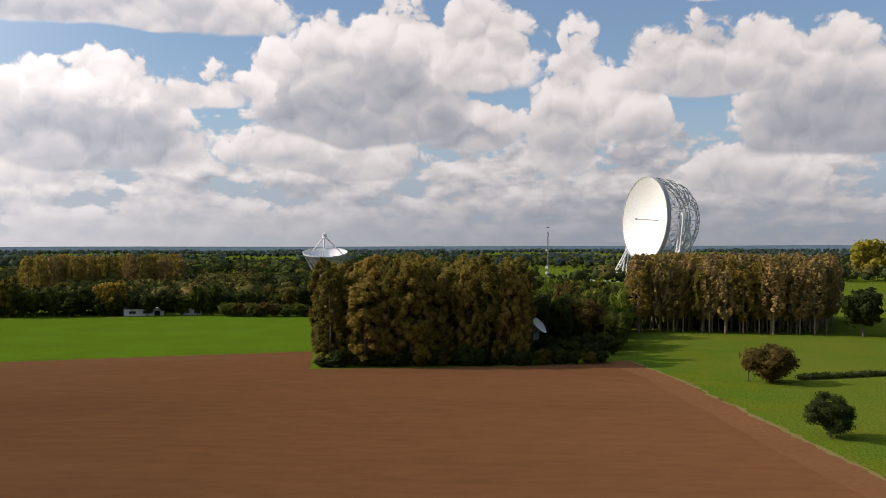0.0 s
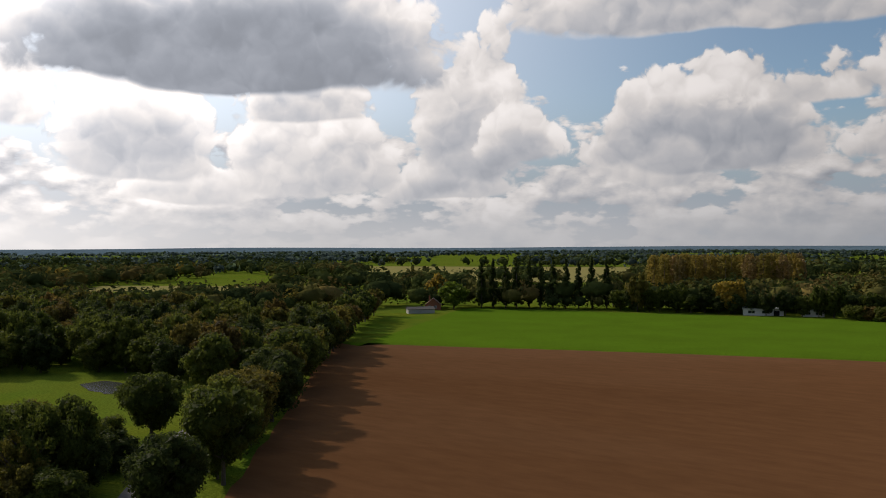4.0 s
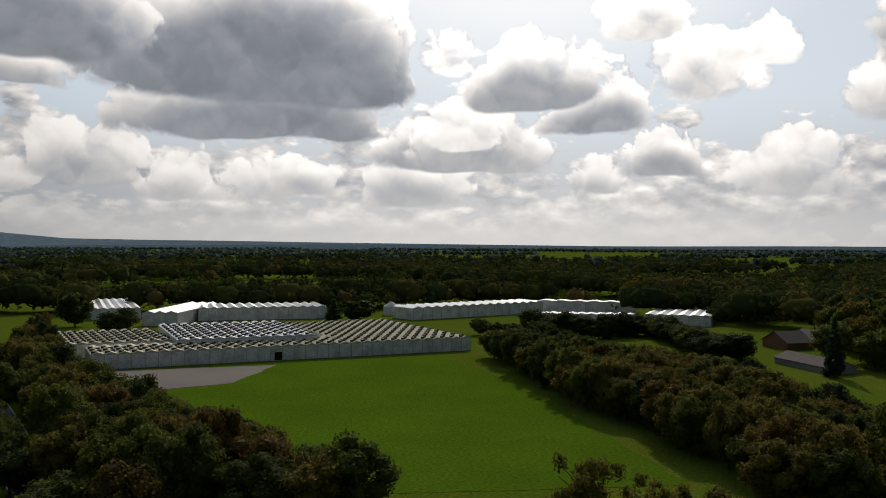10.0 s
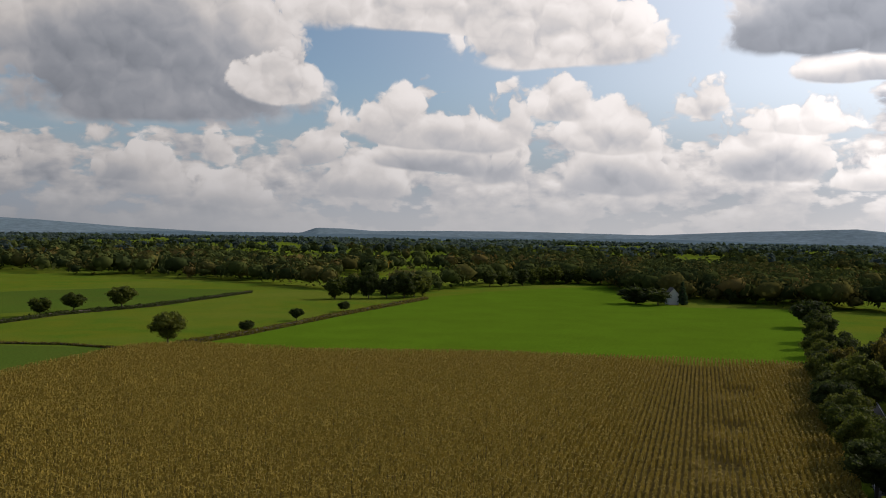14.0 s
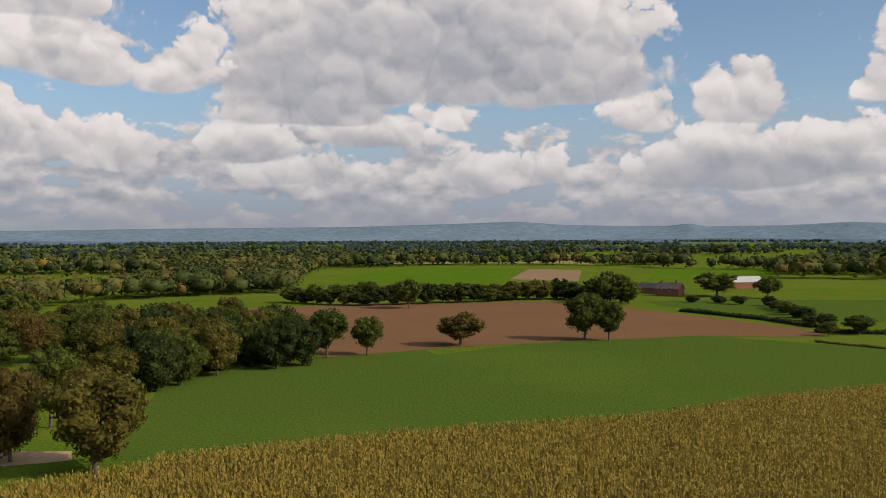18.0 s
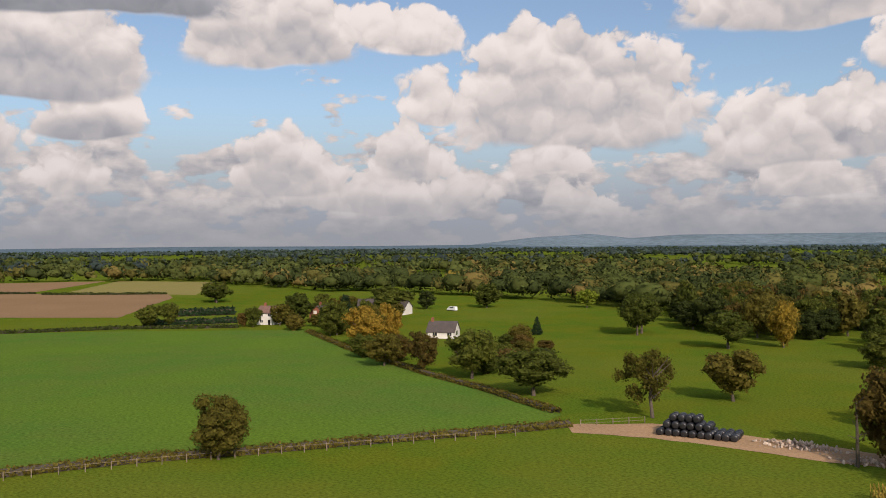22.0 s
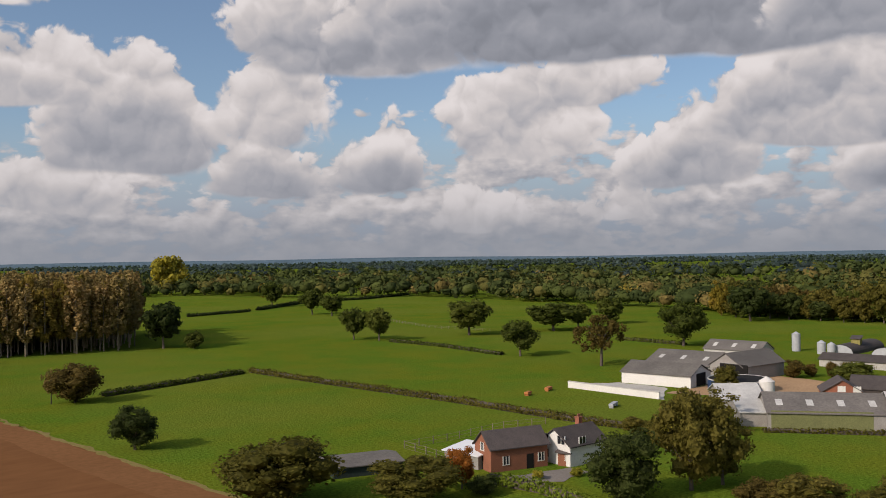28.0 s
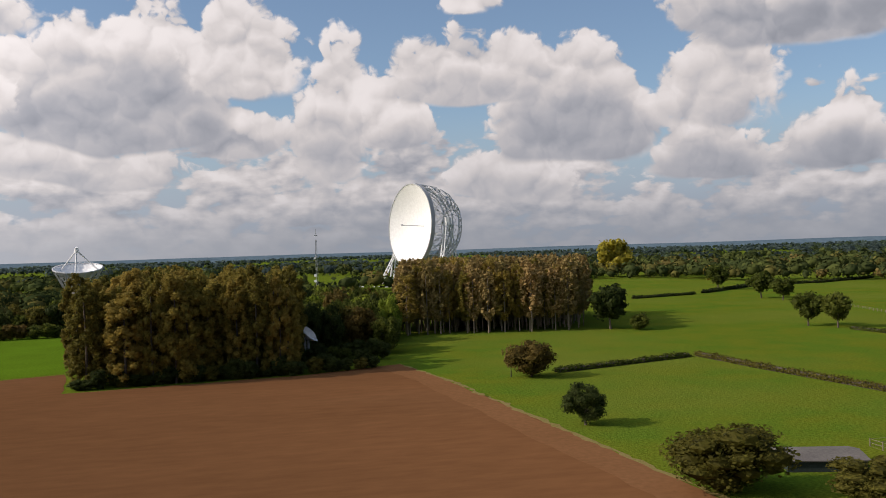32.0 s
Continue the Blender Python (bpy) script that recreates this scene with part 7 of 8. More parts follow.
plant("conifer", "pine", 420.3, -126.0, 8.5, 5.8)
plant("round", "green", 447.0, -109.5, 8.3, 11.9)
plant("oak", "green", 529.8, -82.3, 11.3, 16.1)
plant("oak", "green", 405.8, 42.2, 15.5, 14.8)
plant("round", "olive", 398.3, 61.1, 10.8, 17.2)
plant("round", "rust", 448.1, 61.6, 10.7, 15.1)
plant("conifer", "pine", 278.5, -153.2, 6.6, 4.8)
plant("bush", "olive", 244.8, -128.9, 7.5, 8.4)
plant("bush", "green", 246.3, -125.9, 4.5, 7.6)
plant("oak", "green", 260.5, -182.2, 14.1, 12.9)
plant("bush", "olive", 368.7, -85.6, 6.9, 10.3)
plant("bush", "rust", 361.0, -66.7, 5.6, 4.9)
plant("round", "green", 408.1, -196.1, 12.2, 15.0)
plant("round", "lime", 382.8, -238.5, 9.3, 11.0)
building("house", "white rendered house with a brown roof", 367.1, -73.4, 362.4, -79.3, 8.0, 4.8, 7.3, "white", "tile_roof", category="house", openings=[("window","f",1.5,3.4,1.3,1.1,"glass_dark"),("window","f",5.0,3.4,1.3,1.1,"glass_dark"),("window","f",1.5,0.9,1.3,1.1,"glass_dark"),("door","f",5.0,0.0,1.0,2.0,"dark")], chimneys=[(2.0,4.0)])
building("house", "brick house with a pale gable and dark roof", 373.5, -96.9, 368.7, -101.9, 9.0, 3.3, 6.3, "brick", "slate", "across", category="house", openings=[("window","f",2.0,3.2,1.4,1.2,"white"),("window","f",2.0,0.9,1.4,1.2,"glass_dark")], chimneys=[(2.0,6.0)])
building("house", "white house with dark roof beside gardens", 390.1, -136.7, 383.7, -143.4, 9.0, 3.2, 6.2, "white", "slate", category="house", openings=[("window","f",2.0,3.0,1.3,1.1,"glass_dark"),("window","f",7.0,3.0,1.3,1.1,"glass_dark")], chimneys=[(2.0,4.0)])
building("house", "brick house with slate roof beside gardens", 407.7, -129.0, 404.7, -136.1, 9.0, 3.1, 6.1, "brick", "slate", category="house")
building("bungalow", "bungalow with half-timbered gable and dark roof", 285.2, -114.5, 279.8, -122.2, 10.0, 2.2, 5.4, "white", "slate", "along", category="house", openings=[("window","f",2.0,0.9,1.6,1.2,"glass_dark"),("window","f",7.0,0.9,1.6,1.2,"glass_dark"),("window","r",3.0,0.9,3.0,1.4,"glass_dark")], chimneys=[(1.0,5.0)])
building("house", "roadside brick house with white dormers", 339.9, 57.2, 341.7, 47.2, 8.0, 2.5, 5.5, "brick", "tile_roof", category="house", openings=[("window","f",1.5,2.6,1.6,1.4,"white"),("window","f",5.0,2.6,1.6,1.4,"white"),("window","f",8.5,2.6,1.6,1.4,"white"),("window","f",2.0,0.6,1.4,1.2,"glass_dark"),("window","f",7.0,0.6,1.4,1.2,"glass_dark")], chimneys=[(11.0,4.0)])
vehicle("caravan", "white touring caravan parked on grass", 395.9, -172.0, 0.3, "car_white", 6.0, True)
hedge([(380.4, 46.6), (374.2, 15.1), (372.9, -21.0), (356.7, -63.7)], 1.6, 2.2, "dark", "dark clipped hedge along the lane", 51)
hedge([(384.4, -31.0), (380.1, -67.9)], 3.0, 3.5, "pine", "tall dark evergreen garden hedge", 52)
hedge([(428.1, -47.6), (427.3, -75.1)], 4.5, 5.0, "pine", "tall evergreen garden screen", 53)
plant("round", "green", 375.5, -33.0, 9.1, 10.9)
plant("round", "green", 381.9, -41.2, 9.3, 7.4)
hedge([(326.1, -84.0), (265.3, -81.3), (205.9, -82.7), (179.3, -85.1), (148.5, -85.7)], 1.5, 2.5, "olive", "overgrown hedge bordering the crop", 54)
hedge([(665.7, 10.2), (627.4, -66.1)], 1.8, 2.5, "dark", "thin dark hedge between tilled fields", 55)
hedge([(718.9, 94.0), (683.8, 14.6)], 1.8, 2.5, "dark", "thin dark hedge beyond the tilled field", 56)
plant("oak", "green", 253.1, 68.1, 19.4, 13.4)
plant("oak", "green", 267.0, 61.9, 21.4, 15.4)
plant("oak", "olive", 449.0, 125.6, 13.7, 14.8)
plant("round", "green", 449.5, 84.4, 5.4, 11.2)
plant("round", "green", 110.0, 31.4, 10.8, 7.0)
plant("round", "olive", 113.6, 34.0, 6.8, 5.3)
pole(199.4, 52.2, 8.0)
pole(185.0, 46.4, 8.0)
pole(175.2, 45.1, 8.0)
pole(261.6, 60.9, 8.0)
vehicle("car", "dark car driving on the road", 283.6, 60.4, 0.2, "car_dark")
vehicle("car", "dark blue car on the road", 312.9, 65.6, 0.2, "car_dark")
vehicle("van", "white van on the road", 456.1, 93.6, 0.2, "car_white", 5.5, True)
vehicle("car", "white car beside the road", 243.2, 54.0, 0.2, "car_white")
building("cattle_barn", "second span of the cattle barn with open gable", 204.1, 126.2, 203.3, 116.8, 18.0, 3.5, 6.5, "grey_board", "fibre", "across", openings=[("door","f",3.0,0.1,8.0,4.0,"dark")], category="barn")
building("cattle_barn", "older barn behind with a pale gable and fibre roof", 249.2, 156.1, 250.6, 138.3, 10.0, 2.0, 4.4, "pale_sheet", "fibre", lights=3, category="barn")
building("lean_shed", "open-fronted lean-to with a pale roof", 151.2, 87.3, 154.1, 83.6, 9.0, 2.5, 3.5, "grey_board", "pale_sheet", "mono", openings=[("door","f",4.5,0.1,2.5,2.8,"dark")], category="shed")
building("pale_shed", "shed with a pale domed fibre roof", 165.5, 100.0, 171.2, 93.7, 13.0, 1.9, 4.1, "grey_board", "pale_sheet", category="shed")
building("brick_barn", "small brick barn with a slate roof", 186.3, 88.7, 190.3, 82.0, 8.0, 2.3, 4.7, "brick", "slate", "across", openings=[("window","f",3.0,2.4,1.4,1.1,"white"),("window","f",6.0,2.4,1.4,1.1,"white")], category="barn")
building("dark_shed", "dark low shed with a slate roof", 197.4, 87.9, 199.7, 80.4, 10.0, 1.9, 4.1, "slate", "slate", category="shed")
building("dark_shed", "dark timber shed with a low roof", 204.8, 82.4, 207.4, 76.3, 8.0, 1.6, 3.4, "wood", "slate", category="shed")
building("brick_house", "brick house with a steep slate roof", 207.7, 71.8, 207.0, 66.8, 8.0, 3.9, 7.1, "brick", "slate", "across", openings=[("window","f",1.2,3.4,1.2,1.2,"white"),("window","f",3.6,1.0,1.4,1.3,"white")], chimneys=[(5.5,4.0)], category="house")
building("brick_house", "brick house with a slate roof and end chimney", 208.9, 66.7, 211.8, 62.2, 8.0, 4.3, 7.5, "brick", "slate", "across", openings=[("window","f",2.0,3.2,1.4,1.3,"glass_dark")], chimneys=[(1.5,4.0)], category="house")
building("farm_house", "large brick house with a slate roof and white windows", 263.9, 84.1, 265.9, 73.2, 9.0, 5.0, 8.0, "brick", "slate", openings=[("window","f",2.0,4.6,1.6,1.5,"white"),("window","f",6.5,4.6,1.6,1.5,"white"),("window","f",11.0,4.6,1.6,1.5,"white"),("window","f",2.0,1.2,1.6,1.5,"white"),("window","f",11.0,1.2,1.6,1.5,"white")], chimneys=[(1.0,4.5),(14.0,4.5)], category="house")
building("poultry_shed", "long low concrete shed with a dark roof", 243.9, 116.9, 246.9, 90.7, 8.0, 2.0, 3.4, "concrete", "slate", category="shed")
arch_shed(275.6, 129.6, 276.0, 121.7, 26.0, "arched shed with dark roof and pale end")
arch_shed(275.7, 116.2, 275.8, 108.6, 26.0, "arched shed with dark roof and pale end")
tank("feed_silo", "pale grey steel feed silo", 276.3, 139.8, 1.3, 5.4, "steel_grey")
tank("feed_silo", "pale grey steel feed silo", 273.6, 130.3, 1.3, 3.4, "steel_grey")
tank("feed_silo", "pale grey steel feed silo", 274.4, 127.6, 1.2, 3.0, "steel_grey")
building("brick_tower", "small brown tower beside the sheds", 284.0, 125.8, 284.6, 123.3, 3.5, 4.1, 4.7, "stubble", "slate", "mono", category="tower")
building("road_house", "brick house with a slate roof beside the road", 183.0, 51.6, 186.7, 47.7, 8.0, 2.6, 5.4, "brick", "slate", openings=[("window","f",3.0,1.6,2.4,1.2,"white")], category="house")
sheet("farm_yard", [(175.2, 120.0), (183.9, 99.9), (199.7, 80.4), (206.2, 70.2), (217.4, 106.4), (218.6, 120.3), (195.3, 120.3)], "dirt", 0.05, "bare brown concrete farmyard", "yard", 3.0)
sheet("farm_yard", [(172.1, 145.9), (167.0, 114.5), (182.7, 125.1), (182.6, 138.4)], "concrete", 0.05, "pale concrete yard before the livestock shed", "yard", 3.0)
building("yard_wall", "low white concrete wall round the yard", 167.7, 142.2, 167.2, 116.0, 0.4, 1.4, 1.45, "white", "concrete", "mono", overhang=0.0, category="wall")
hedge([(149.2, 81.8), (161.0, 64.8), (169.5, 47.5)], 1.1, 1.2, "olive", "low hedge in front of the sheds", 57)
plant("airy", "olive", 145.0, 91.3, 7.1, 12.5)
plant("bush", "green", 165.1, 57.3, 0.8, 2.1)
plant("bush", "green", 197.4, 55.4, 5.6, 4.4)
plant("bush", "gold", 206.8, 50.6, 4.5, 5.8)
plant("bush", "dark", 231.6, 99.7, 3.1, 4.6)
plant("bush", "rust", 222.6, 108.9, 3.3, 3.6)
plant("bush", "green", 224.4, 103.1, 3.0, 4.5)
plant("oak", "green", 259.1, 62.6, 16.0, 17.0)
plant("conifer", "blue_pine", 106.7, 35.5, 8.2, 5.9)
plant("round", "green", 114.7, 32.0, 10.1, 7.8)
plant("oak", "green", 287.3, 75.0, 10.7, 9.0)
plant("bush", "olive", 225.3, 100.3, 4.2, 7.4)
plant("bush", "olive", 140.8, 42.2, 3.7, 6.3)
building("garden_shed", "low grey-roofed shed with a dark wall", 75.9, 108.5, 85.9, 105.1, 8.0, 1.5, 2.1, "dark_sheet", "fibre", openings=[], category="shed")
building("lean_shed", "lean-to with a white sheet roof", 93.9, 104.6, 94.3, 97.6, 5.0, 2.0, 2.6, "grey_board", "car_white", "mono", category="shed")
building("garden_room", "small glazed garden room and shed", 108.0, 95.3, 110.4, 94.3, 4.0, 1.8, 3.2, "glass_wall", "slate", category="shed")
building("porch", "brick lean-to porch of the farmhouse", 104.8, 91.1, 105.3, 89.2, 4.0, 2.0, 3.2, "brick", "slate", "mono")
sheet("drive", [(94.9, 91.6), (104.7, 88.8), (104.8, 85.0), (97.8, 83.9), (93.3, 87.3)], "gravel", 0.06, "paved drive before the barn", "yard", 2.0)
hedge([(90.1, 90.9), (91.3, 82.3), (89.0, 71.7)], 2.2, 1.8, "lime", "clipped bright green garden hedge", 58)
plant("bush", "yellow", 96.5, 87.6, 1.3, 2.0, label="clipped yellow-green garden shrub")
plant("bush", "yellow", 101.5, 84.7, 1.3, 2.0, label="clipped yellow-green garden shrub")
fence([(96.5, 117.5), (106.5, 116.7), (120.0, 117.8), (129.7, 114.8)], 3.0, 1.3, 3)
fence([(96.5, 117.5), (96.0, 110.6), (94.9, 104.1)], 3.0, 1.3, 3)
fence([(293.7, 390.1), (266.7, 305.7), (269.7, 267.4)], 4.0, 1.2, 2, "thin wire fence with wooden posts")
_t = empty("feed_trough", 160.9, 142.4, 0, 0.4)
part("tub", box_mesh("tub", -1.5, -0.5, 0.35, 1.5, 0.5, 0.9, "orange_fix", 0.05), _t)
for _sx in (-1, 1):
    part("leg", box_mesh("leg", _sx * 1.2 - 0.08, -0.45, 0, _sx * 1.2 + 0.08, 0.45, 0.35, "orange_fix"), _t)
tagged(_t, "long field feed trough standing on grass", "trough")
_t = empty("feed_trough", 152.3, 141.0, 0, 0.4)
part("tub", box_mesh("tub", -1.2, -0.5, 0.35, 1.2, 0.5, 0.9, "orange_fix", 0.05), _t)
for _sx in (-1, 1):
    part("leg", box_mesh("leg", _sx * 0.8999999999999999 - 0.08, -0.45, 0, _sx * 0.8999999999999999 + 0.08, 0.45, 0.35, "orange_fix"), _t)
tagged(_t, "long field feed trough standing on grass", "trough")
_t = empty("feed_trough", 152.7, 117.3, 0, 0.4)
part("tub", box_mesh("tub", -2.0, -0.5, 0.35, 2.0, 0.5, 0.9, "steel_grey", 0.05), _t)
for _sx in (-1, 1):
    part("leg", box_mesh("leg", _sx * 1.7 - 0.08, -0.45, 0, _sx * 1.7 + 0.08, 0.45, 0.35, "steel_grey"), _t)
tagged(_t, "long field feed trough standing on grass", "trough")
tree_row([(132.2, 97.7), (127.4, 87.1)], 4.0, [("bush", "olive", 1)], (3.0, 4.5), (4.0, 5.0), "garden shrubs", 59)

# ---- far country ----
# bearing and distance at which the continuous woods begin
FRONT = [(2.3, 605), (9.3, 556), (12.5, 438), (26.3, 454), (39.3, 467), (39.5, 505), (43.6, 443), (64.1, 345), (74.5, 387), (81.0, 440), (87.2, 470), (94.1, 430), (101.0, 430), (111.3, 440), (120.3, 455), (127.2, 480), (132.4, 615), (137.6, 600), (142.9, 469), (144.5, 460), (153.4, 586), (166.8, 721), (173.8, 700), (184.1, 980)]
FRONT += [(194.5, 1000), (202.5, 900), (204.8, 528), (214.7, 490), (221.6, 431), (225.1, 359), (232.0, 403), (238.9, 483), (245.8, 555), (250.7, 617), (254.2, 621), (261.2, 767), (268.1, 892), (275.0, 924), (278.4, 715), (287.7, 431), (292.2, 431), (293.2, 466), (300.2, 490), (307.2, 554), (314.0, 639), (320.9, 729), (327.8, 744), (334.7, 845)]
HILLS = [(60.0, -0.3), (88.5, -0.03), (96.7, 0.05), (103.4, 0.14), (106.9, 0.16), (112.2, 0.24), (116.5, 0.65), (122.5, 0.42), (128.0, 0.13), (136.0, 0.23), (141.0, 0.2), (145.2, 0.12), (147.2, 0.25), (148.9, 0.28), (149.7, -0.01), (150.9, -0.17), (155.1, -0.08), (160.1, 0.14), (165.0, 0.48)]
HILLS += [(170.7, 0.74), (174.3, 0.57), (178.8, 0.54), (179.8, 0.72), (181.2, 0.58), (184.5, 0.61), (187.5, 0.68), (190.4, 0.91), (194.6, 0.77), (200.9, 0.61), (212.3, 0.53), (219.4, 0.42), (232.4, 0.43), (235.4, 0.25), (237.8, 0.53), (241.4, 0.34), (243.8, 0.08), (245.9, -0.15), (258.0, -0.3)]


def hill_ring(name, profile, radius, low, mat, label):
    """A far range of hills along the horizon: a ridge with a rising slope in front of it."""
    bm = bmesh.new()
    last = None
    az = profile[0][0]
    while az <= profile[-1][0]:
        el = np.interp(az, [p[0] for p in profile], [p[1] for p in profile])
        a = radians(az)
        top = HEIGHT + radius * math.tan(radians(el)) + 1.2 * noise.noise((az * 4.0, 7.0, 0.0))
        cut = []
        for k, (rr, zz) in enumerate(((radius - 520, -2.0), (radius - 330, 0.35), (radius - 180, 0.7), (radius - 60, 0.93), (radius, 1.0), (radius + 60, 0.8))):
            wob = 5 * noise.noise((az * 1.3, k * 5.0, 2.0))
            cut.append(bm.verts.new((-math.sin(a) * (rr + wob), math.cos(a) * (rr + wob), zz if zz < 0 else low + (top - low) * zz)))
        if last:
            for p in range(5):
                bm.faces.new((last[p], last[p + 1], cut[p + 1], cut[p]))
        last = cut
        az += 0.25
    bmesh.ops.recalc_face_normals(bm, faces=bm.faces[:])
    return tagged(new(name, bm_mesh(name, bm, mat, True)), label, "hills", kind="structure")


# base colours of hills and plain hold the blue haze of distance
M["hill"] = material("hazy_hill", (0.150, 0.200, 0.240), 1.0, second=(0.120, 0.165, 0.190), scale=0.004, fine=0.03, contrast=1.1, spec=0.0)
M["hazy_plain"] = material("hazy_plain", (0.100, 0.145, 0.175), 1.0, second=(0.080, 0.120, 0.150), scale=0.006, fine=0.04, contrast=1.2, spec=0.0)
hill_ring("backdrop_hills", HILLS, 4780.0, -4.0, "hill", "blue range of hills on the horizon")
hill_ring("backdrop_plain", [(float(a), -0.08 + 0.10 * noise.noise((a * 0.07, 1.0, 1.0))) for a in range(0, 361, 3)], 4600.0, -4.0, "hazy_plain", "blue-green distant plain on the horizon")


def woodland(r0, r1, gap, h, seed, mask):
    """Spots for trees beyond the woods' front, none in a field and thinned by clearings."""
    rng = random.Random(seed)
    az_f, r_f = [p[0] for p in FRONT], [p[1] for p in FRONT]
    az_f, r_f = [az_f[-1] - 360] + az_f + [az_f[0] + 360], [r_f[-1]] + r_f + [r_f[0]]
    spots = []
    r = r0
    while r < r1:
        az = 0.0
        while az < 360:
            start = np.interp(az, az_f, r_f)
            if r > start:
                a = radians(az)
                rr = r + rng.uniform(-0.45, 0.45) * gap
                x, y = -math.sin(a) * rr, math.cos(a) * rr
                open_land = noise.noise((x * 0.0045, y * 0.0045, seed * 0.0 + 4.0)) + 0.4 * noise.noise((x * 0.013, y * 0.013, 8.0))
                if open_land < mask or r < start + 2.2 * gap:
                    if not any(inside(x, y, f) for f in FIELDS):
                        hh = rng.uniform(*h)
                        spots.append((x, y, hh, hh * rng.uniform(1.0, 1.5)))
            az += math.degrees(gap / r) * rng.uniform(0.65, 1.35)
        r += gap
    return spots


_rng = random.Random(77)
for _r0, _r1, _gap, _h, _cards, _size, _mask in ((300, 640, 9.5, (7.0, 17.0), 90, 0.76, 0.0), (640, 1050, 15, (7, 17), 30, 1.5, -0.03), (1050, 1750, 23, (7, 16), 14, 2.4, -0.03)):
    # beyond 1 km some lots take the leaf colours tinted with haze
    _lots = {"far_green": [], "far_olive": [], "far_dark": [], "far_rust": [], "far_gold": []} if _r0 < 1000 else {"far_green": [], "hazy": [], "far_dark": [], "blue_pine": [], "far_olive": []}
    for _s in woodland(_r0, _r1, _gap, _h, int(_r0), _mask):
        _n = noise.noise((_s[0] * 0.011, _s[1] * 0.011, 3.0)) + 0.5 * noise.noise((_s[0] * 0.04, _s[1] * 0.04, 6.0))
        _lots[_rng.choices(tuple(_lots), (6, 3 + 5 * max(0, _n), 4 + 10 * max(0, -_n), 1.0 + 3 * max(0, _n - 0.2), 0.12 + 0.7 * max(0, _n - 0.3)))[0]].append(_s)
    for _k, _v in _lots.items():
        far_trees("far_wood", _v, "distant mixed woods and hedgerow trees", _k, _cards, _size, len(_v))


def belt(radius, rows, gap, h, seed, open_share):
    """Spots for the trees of a far ring of woods, broken by gaps."""
    rng = random.Random(seed)
    spots = []
    for row in range(rows):
        az = 0.0
        while az < 360:
            r = radius * (1 + 0.07 * noise.noise((az * 0.09, seed, 0.3))) + row * gap * 1.1 + rng.uniform(-0.4, 0.4) * gap
            if noise.noise((az * 0.11, seed * 3.1, 1.7)) > open_share:
                a = radians(az)
                hh = rng.uniform(*h)
                spots.append((-math.sin(a) * r, math.cos(a) * r, hh, hh * rng.uniform(1.2, 1.8)))
            az += math.degrees(gap / r) * rng.uniform(0.6, 1.4)
    return spots


# the farthest belts: haze is painted into both leaf colours
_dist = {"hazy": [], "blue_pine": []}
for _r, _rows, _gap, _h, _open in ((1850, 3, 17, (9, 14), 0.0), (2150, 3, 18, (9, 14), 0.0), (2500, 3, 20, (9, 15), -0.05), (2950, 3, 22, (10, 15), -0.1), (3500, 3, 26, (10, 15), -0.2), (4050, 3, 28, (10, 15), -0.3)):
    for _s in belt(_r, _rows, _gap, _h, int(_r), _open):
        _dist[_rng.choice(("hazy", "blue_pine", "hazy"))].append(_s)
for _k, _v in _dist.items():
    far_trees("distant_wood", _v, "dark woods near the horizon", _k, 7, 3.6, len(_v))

wood([(-148.6, -53.4), (-162.8, -51.2), (-142.9, -40.2), (-123.1, -26.7), (-110.7, -8.0), (-101.4, -7.4), (-96.1, -36.0)], 6.5, [("round", "olive", 3), ("round", "green", 3), ("round", "dark", 2), ("round", "rust", 1)], (8.0, 11.0), (7.0, 10.0), "tree belt beside the road", 61)
wood([(333.6, -89.1), (305.5, -93.6), (351.2, -131.2), (418.6, -157.9), (434.7, -140.4), (421.7, -112.7)], 9.0, [("bush", "green", 3), ("bush", "olive", 2), ("round", "green", 2), ("bush", "rust", 1)], (3.0, 7.5), (5.0, 8.0), "garden trees round the houses", 62)
wood([(253.5, -110.8), (229.8, -114.0), (255.7, -140.6), (233.1, -135.8), (192.4, -95.5), (224.1, -98.0)], 9.0, [("bush", "green", 3), ("bush", "olive", 2), ("bush", "rust", 1)], (3.0, 6.0), (5.0, 8.0), "shrubs behind the bungalow", 63)
tree_row([(-417.1, -171.6), (-504.1, -162.5), (-511.3, -115.2), (-518.6, -59.0), (-513.9, -18.0), (-468.0, 54.5)], 8.0, [("round", "dark", 3), ("round", "green", 3), ("round", "olive", 1)], (9.0, 13.0), (10.0, 13.0), "trees behind the glasshouses", 64)
plant("round", "green", 370.0, -91.8, 11.3, 12.8)
plant("round", "olive", 359.5, -81.1, 8.8, 8.3)
plant("round", "green", 357.2, -70.0, 8.0, 7.3)
plant("round", "green", 310.5, -90.4, 12.5, 12.0)
plant("oak", "olive", 274.0, -90.1, 12.8, 11.3)
plant("round", "gold", 279.3, -98.7, 13.1, 9.0)
plant("bush", "rust", 233.3, -84.8, 7.4, 9.4)
plant("conifer", "pine", 377.2, -114.7, 10.5, 6.8)
plant("oak", "green", 519.7, -81.4, 10.0, 15.9)
plant("oak", "green", 474.4, -166.1, 8.9, 15.7)
plant("bush", "green", 245.5, -79.1, 6.9, 8.9)
plant("round", "green", 465.9, -127.7, 6.6, 8.9)
plant("bush", "olive", 335.0, -81.0, 6.2, 8.4)
plant("round", "green", 399.6, 42.8, 16.2, 14.5)
plant("round", "dark", 440.1, 57.9, 10.7, 12.6)
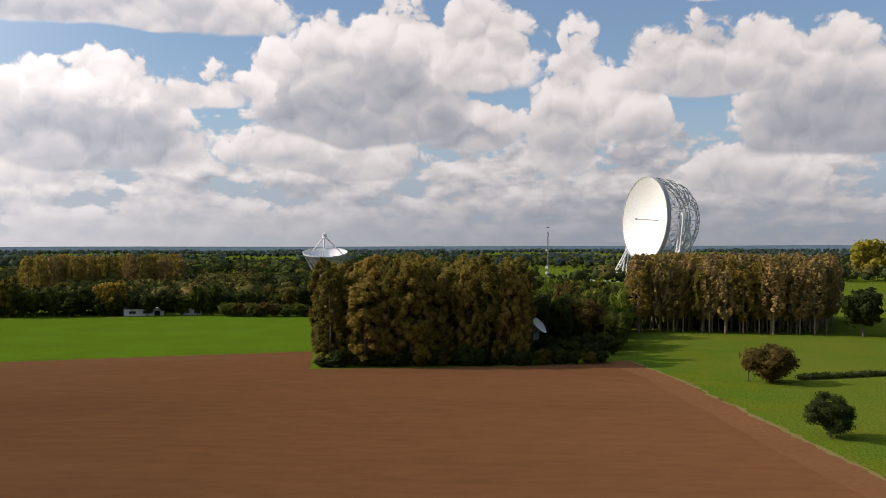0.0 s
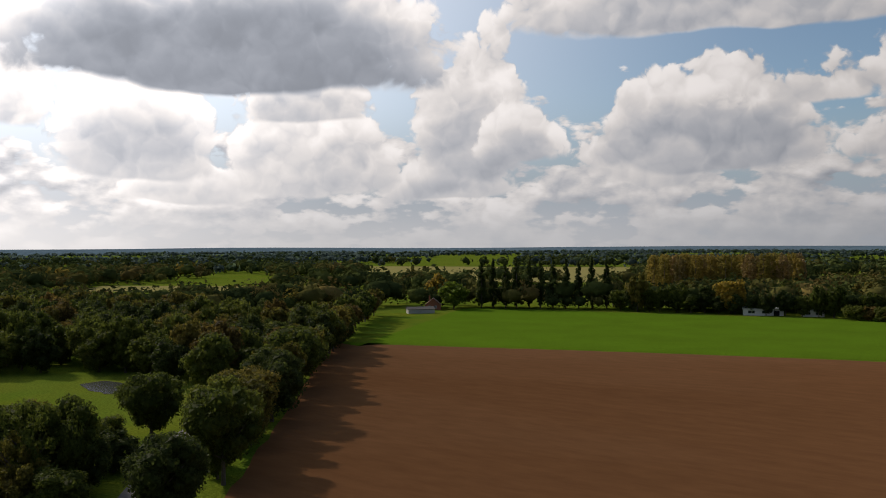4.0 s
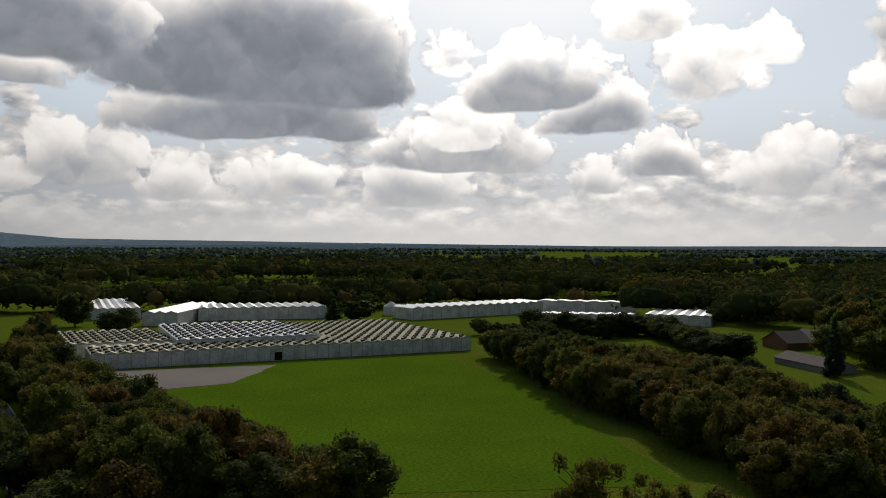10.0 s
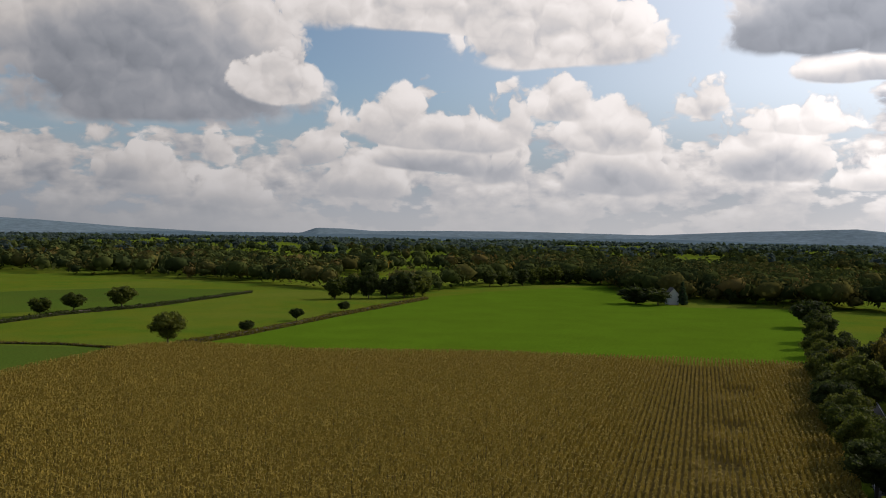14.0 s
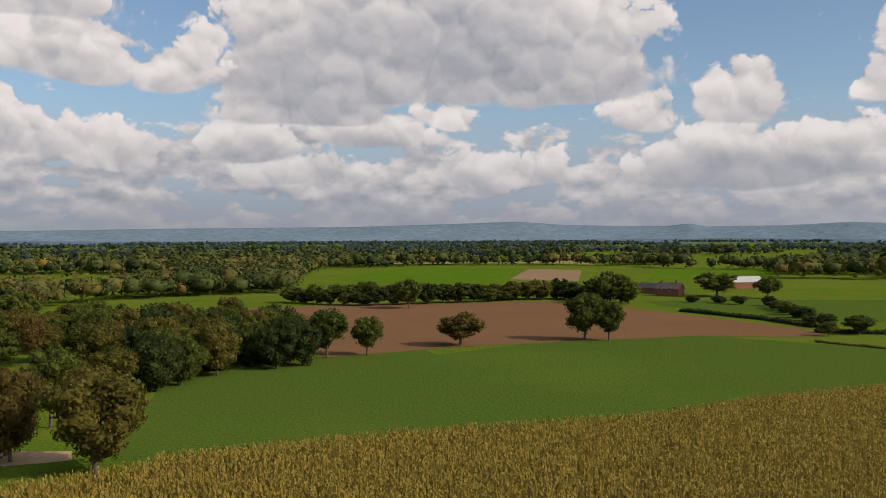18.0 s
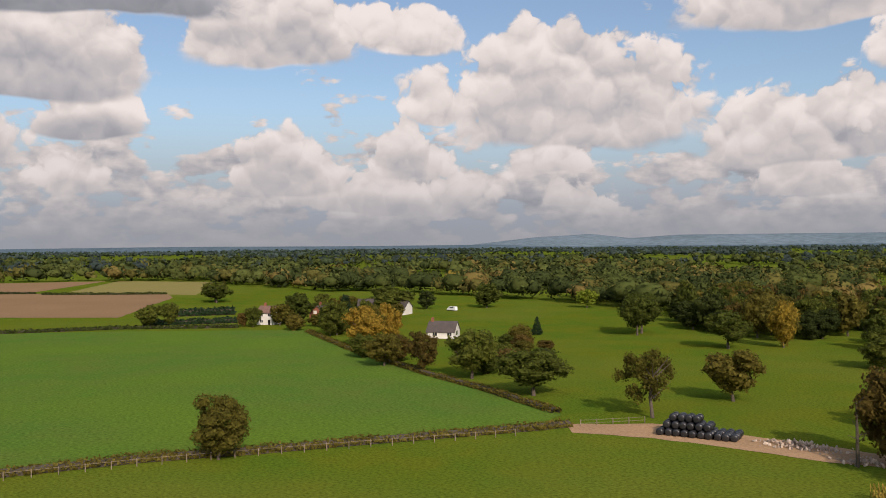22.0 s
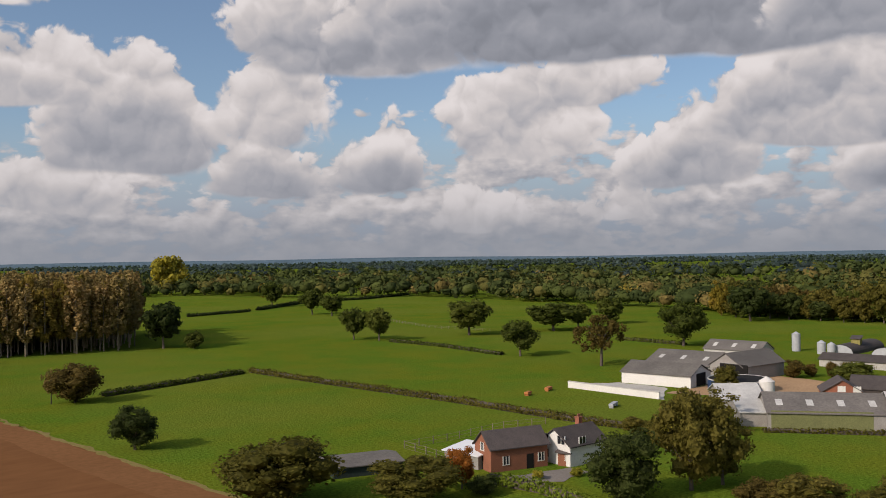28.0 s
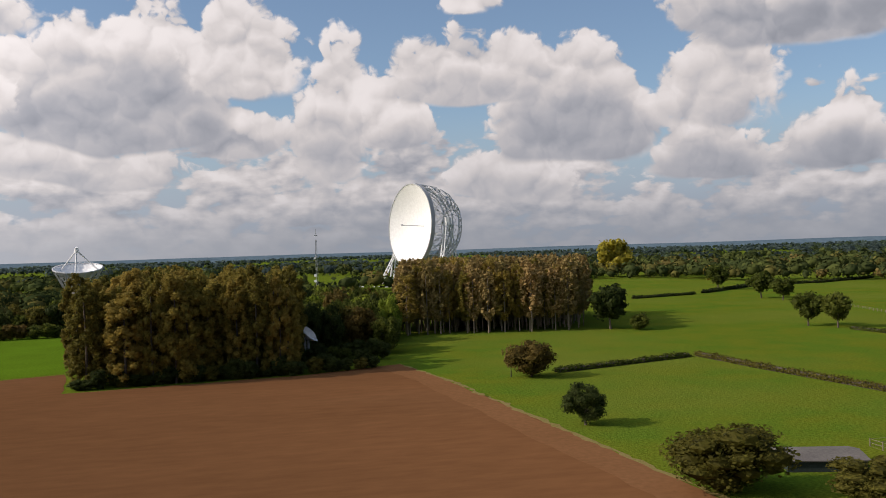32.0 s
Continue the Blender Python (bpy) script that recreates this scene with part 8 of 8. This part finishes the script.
plant("round", "green", 329.2, 59.7, 14.1, 9.7)
plant("round", "olive", 391.1, 63.5, 14.3, 11.9)
plant("round", "dark", 440.7, 82.5, 14.8, 10.8)
plant("round", "gold", 440.6, 92.1, 16.8, 14.1)
plant("round", "olive", 440.4, 104.6, 16.3, 16.3)
plant("round", "dark", 350.4, 87.8, 15.2, 13.1)
plant("round", "gold", 443.5, 221.3, 14.1, 11.5)
plant("round", "yellow", 397.4, 126.7, 15.0, 12.3)
plant("oak", "olive", 389.5, 108.8, 18.2, 15.8)
plant("round", "dark", 395.5, 143.4, 18.1, 15.2)
plant("oak", "olive", 399.7, 161.5, 19.2, 15.7)
plant("oak", "dark", 381.0, 214.4, 16.0, 19.1)
plant("bush", "lime", 203.6, 51.3, 5.8, 5.6)
plant("bush", "rust", 217.4, 110.9, 4.7, 5.3)
plant("bush", "rust", 224.0, 104.0, 4.2, 3.3)
plant("bush", "green", 217.3, 95.3, 5.4, 9.3)
plant("bush", "dark", 224.7, 81.9, 2.6, 4.4)
plant("round", "green", 325.5, 107.1, 8.2, 7.0)
plant("round", "green", 308.6, 73.5, 7.7, 8.6)
plant("bush", "green", 208.6, 44.6, 6.5, 5.2)
plant("round", "green", 175.0, 46.0, 3.9, 6.0)
plant("bush", "olive", 184.4, 110.1, 6.4, 6.8)
wood([(395.4, 241.3), (397.1, 176.6), (391.0, 127.7), (381.3, 99.6), (504.9, 123.6), (526.2, 214.9), (507.9, 309.6)], 9.0, [("round", "green", 4), ("round", "olive", 4), ("round", "dark", 3), ("oak", "rust", 2), ("round", "gold", 1)], (9.0, 16.0), (9.0, 13.0), "wood behind the pasture", 71)
wood([(329.1, 63.6), (333.5, 57.3), (419.3, 64.7), (439.7, 49.0), (418.2, 36.4), (501.7, 43.6), (590.1, 109.1)], 9.0, [("round", "green", 4), ("round", "olive", 2), ("round", "dark", 3)], (6.0, 11.0), (8.0, 12.0), "trees along the road", 72)
wood([(278.6, -214.3), (241.9, -205.6), (214.7, -211.3), (217.0, -227.0), (225.5, -260.1), (241.6, -296.3), (279.7, -334.9), (334.3, -321.8), (346.0, -266.4)], 9.5, [("round", "green", 3), ("round", "olive", 3), ("oak", "rust", 2), ("round", "dark", 2)], (9.0, 15.0), (9.0, 13.0), "wood beyond the pasture", 73)
wood([(154.7, -189.3), (135.8, -188.4), (150.9, -220.5), (190.3, -264.3), (210.4, -264.4), (202.0, -224.5)], 11.0, [("oak", "green", 3), ("oak", "olive", 2)], (8.0, 12.0), (9.0, 12.0), "trees in the hollow", 74)
plant("round", "dark", -90.5, 63.9, 10.6, 9.6)
plant("oak", "green", -133.4, 91.7, 10.7, 11.0)
plant("oak", "green", -107.8, 84.3, 10.2, 8.2)
plant("round", "rust", -121.3, 100.3, 8.0, 8.8)
plant("oak", "green", -153.5, 144.0, 14.0, 15.3)
plant("round", "olive", -132.9, 113.2, 10.7, 9.8)
plant("round", "dark", -164.5, 126.8, 10.4, 8.4)
plant("oak", "green", -187.5, 185.6, 14.3, 11.6)
plant("airy", "green", -111.4, 64.8, 12.3, 7.4)
plant("oak", "green", -117.8, 60.4, 11.7, 10.7)
plant("round", "dark", -144.2, 62.7, 10.4, 9.2)
plant("round", "olive", -105.7, 51.3, 6.7, 8.0)
plant("round", "green", -99.8, 56.3, 6.6, 8.5)
plant("round", "olive", -110.4, 41.5, 6.7, 8.8)
plant("round", "green", -114.8, -52.6, 7.7, 7.2)
plant("oak", "green", -101.1, -39.8, 6.3, 12.6)
plant("round", "green", -119.5, -49.5, 4.7, 4.4)
plant("round", "green", -161.2, -79.2, 11.7, 11.2)
plant("round", "olive", -179.8, -92.0, 10.4, 7.4)
plant("round", "dark", -222.1, -114.3, 9.0, 9.1)
plant("oak", "dark", -271.1, -145.7, 10.1, 10.3)
plant("oak", "dark", -206.4, -96.9, 9.6, 9.7)
plant("round", "dark", -179.4, -73.9, 11.8, 10.6)
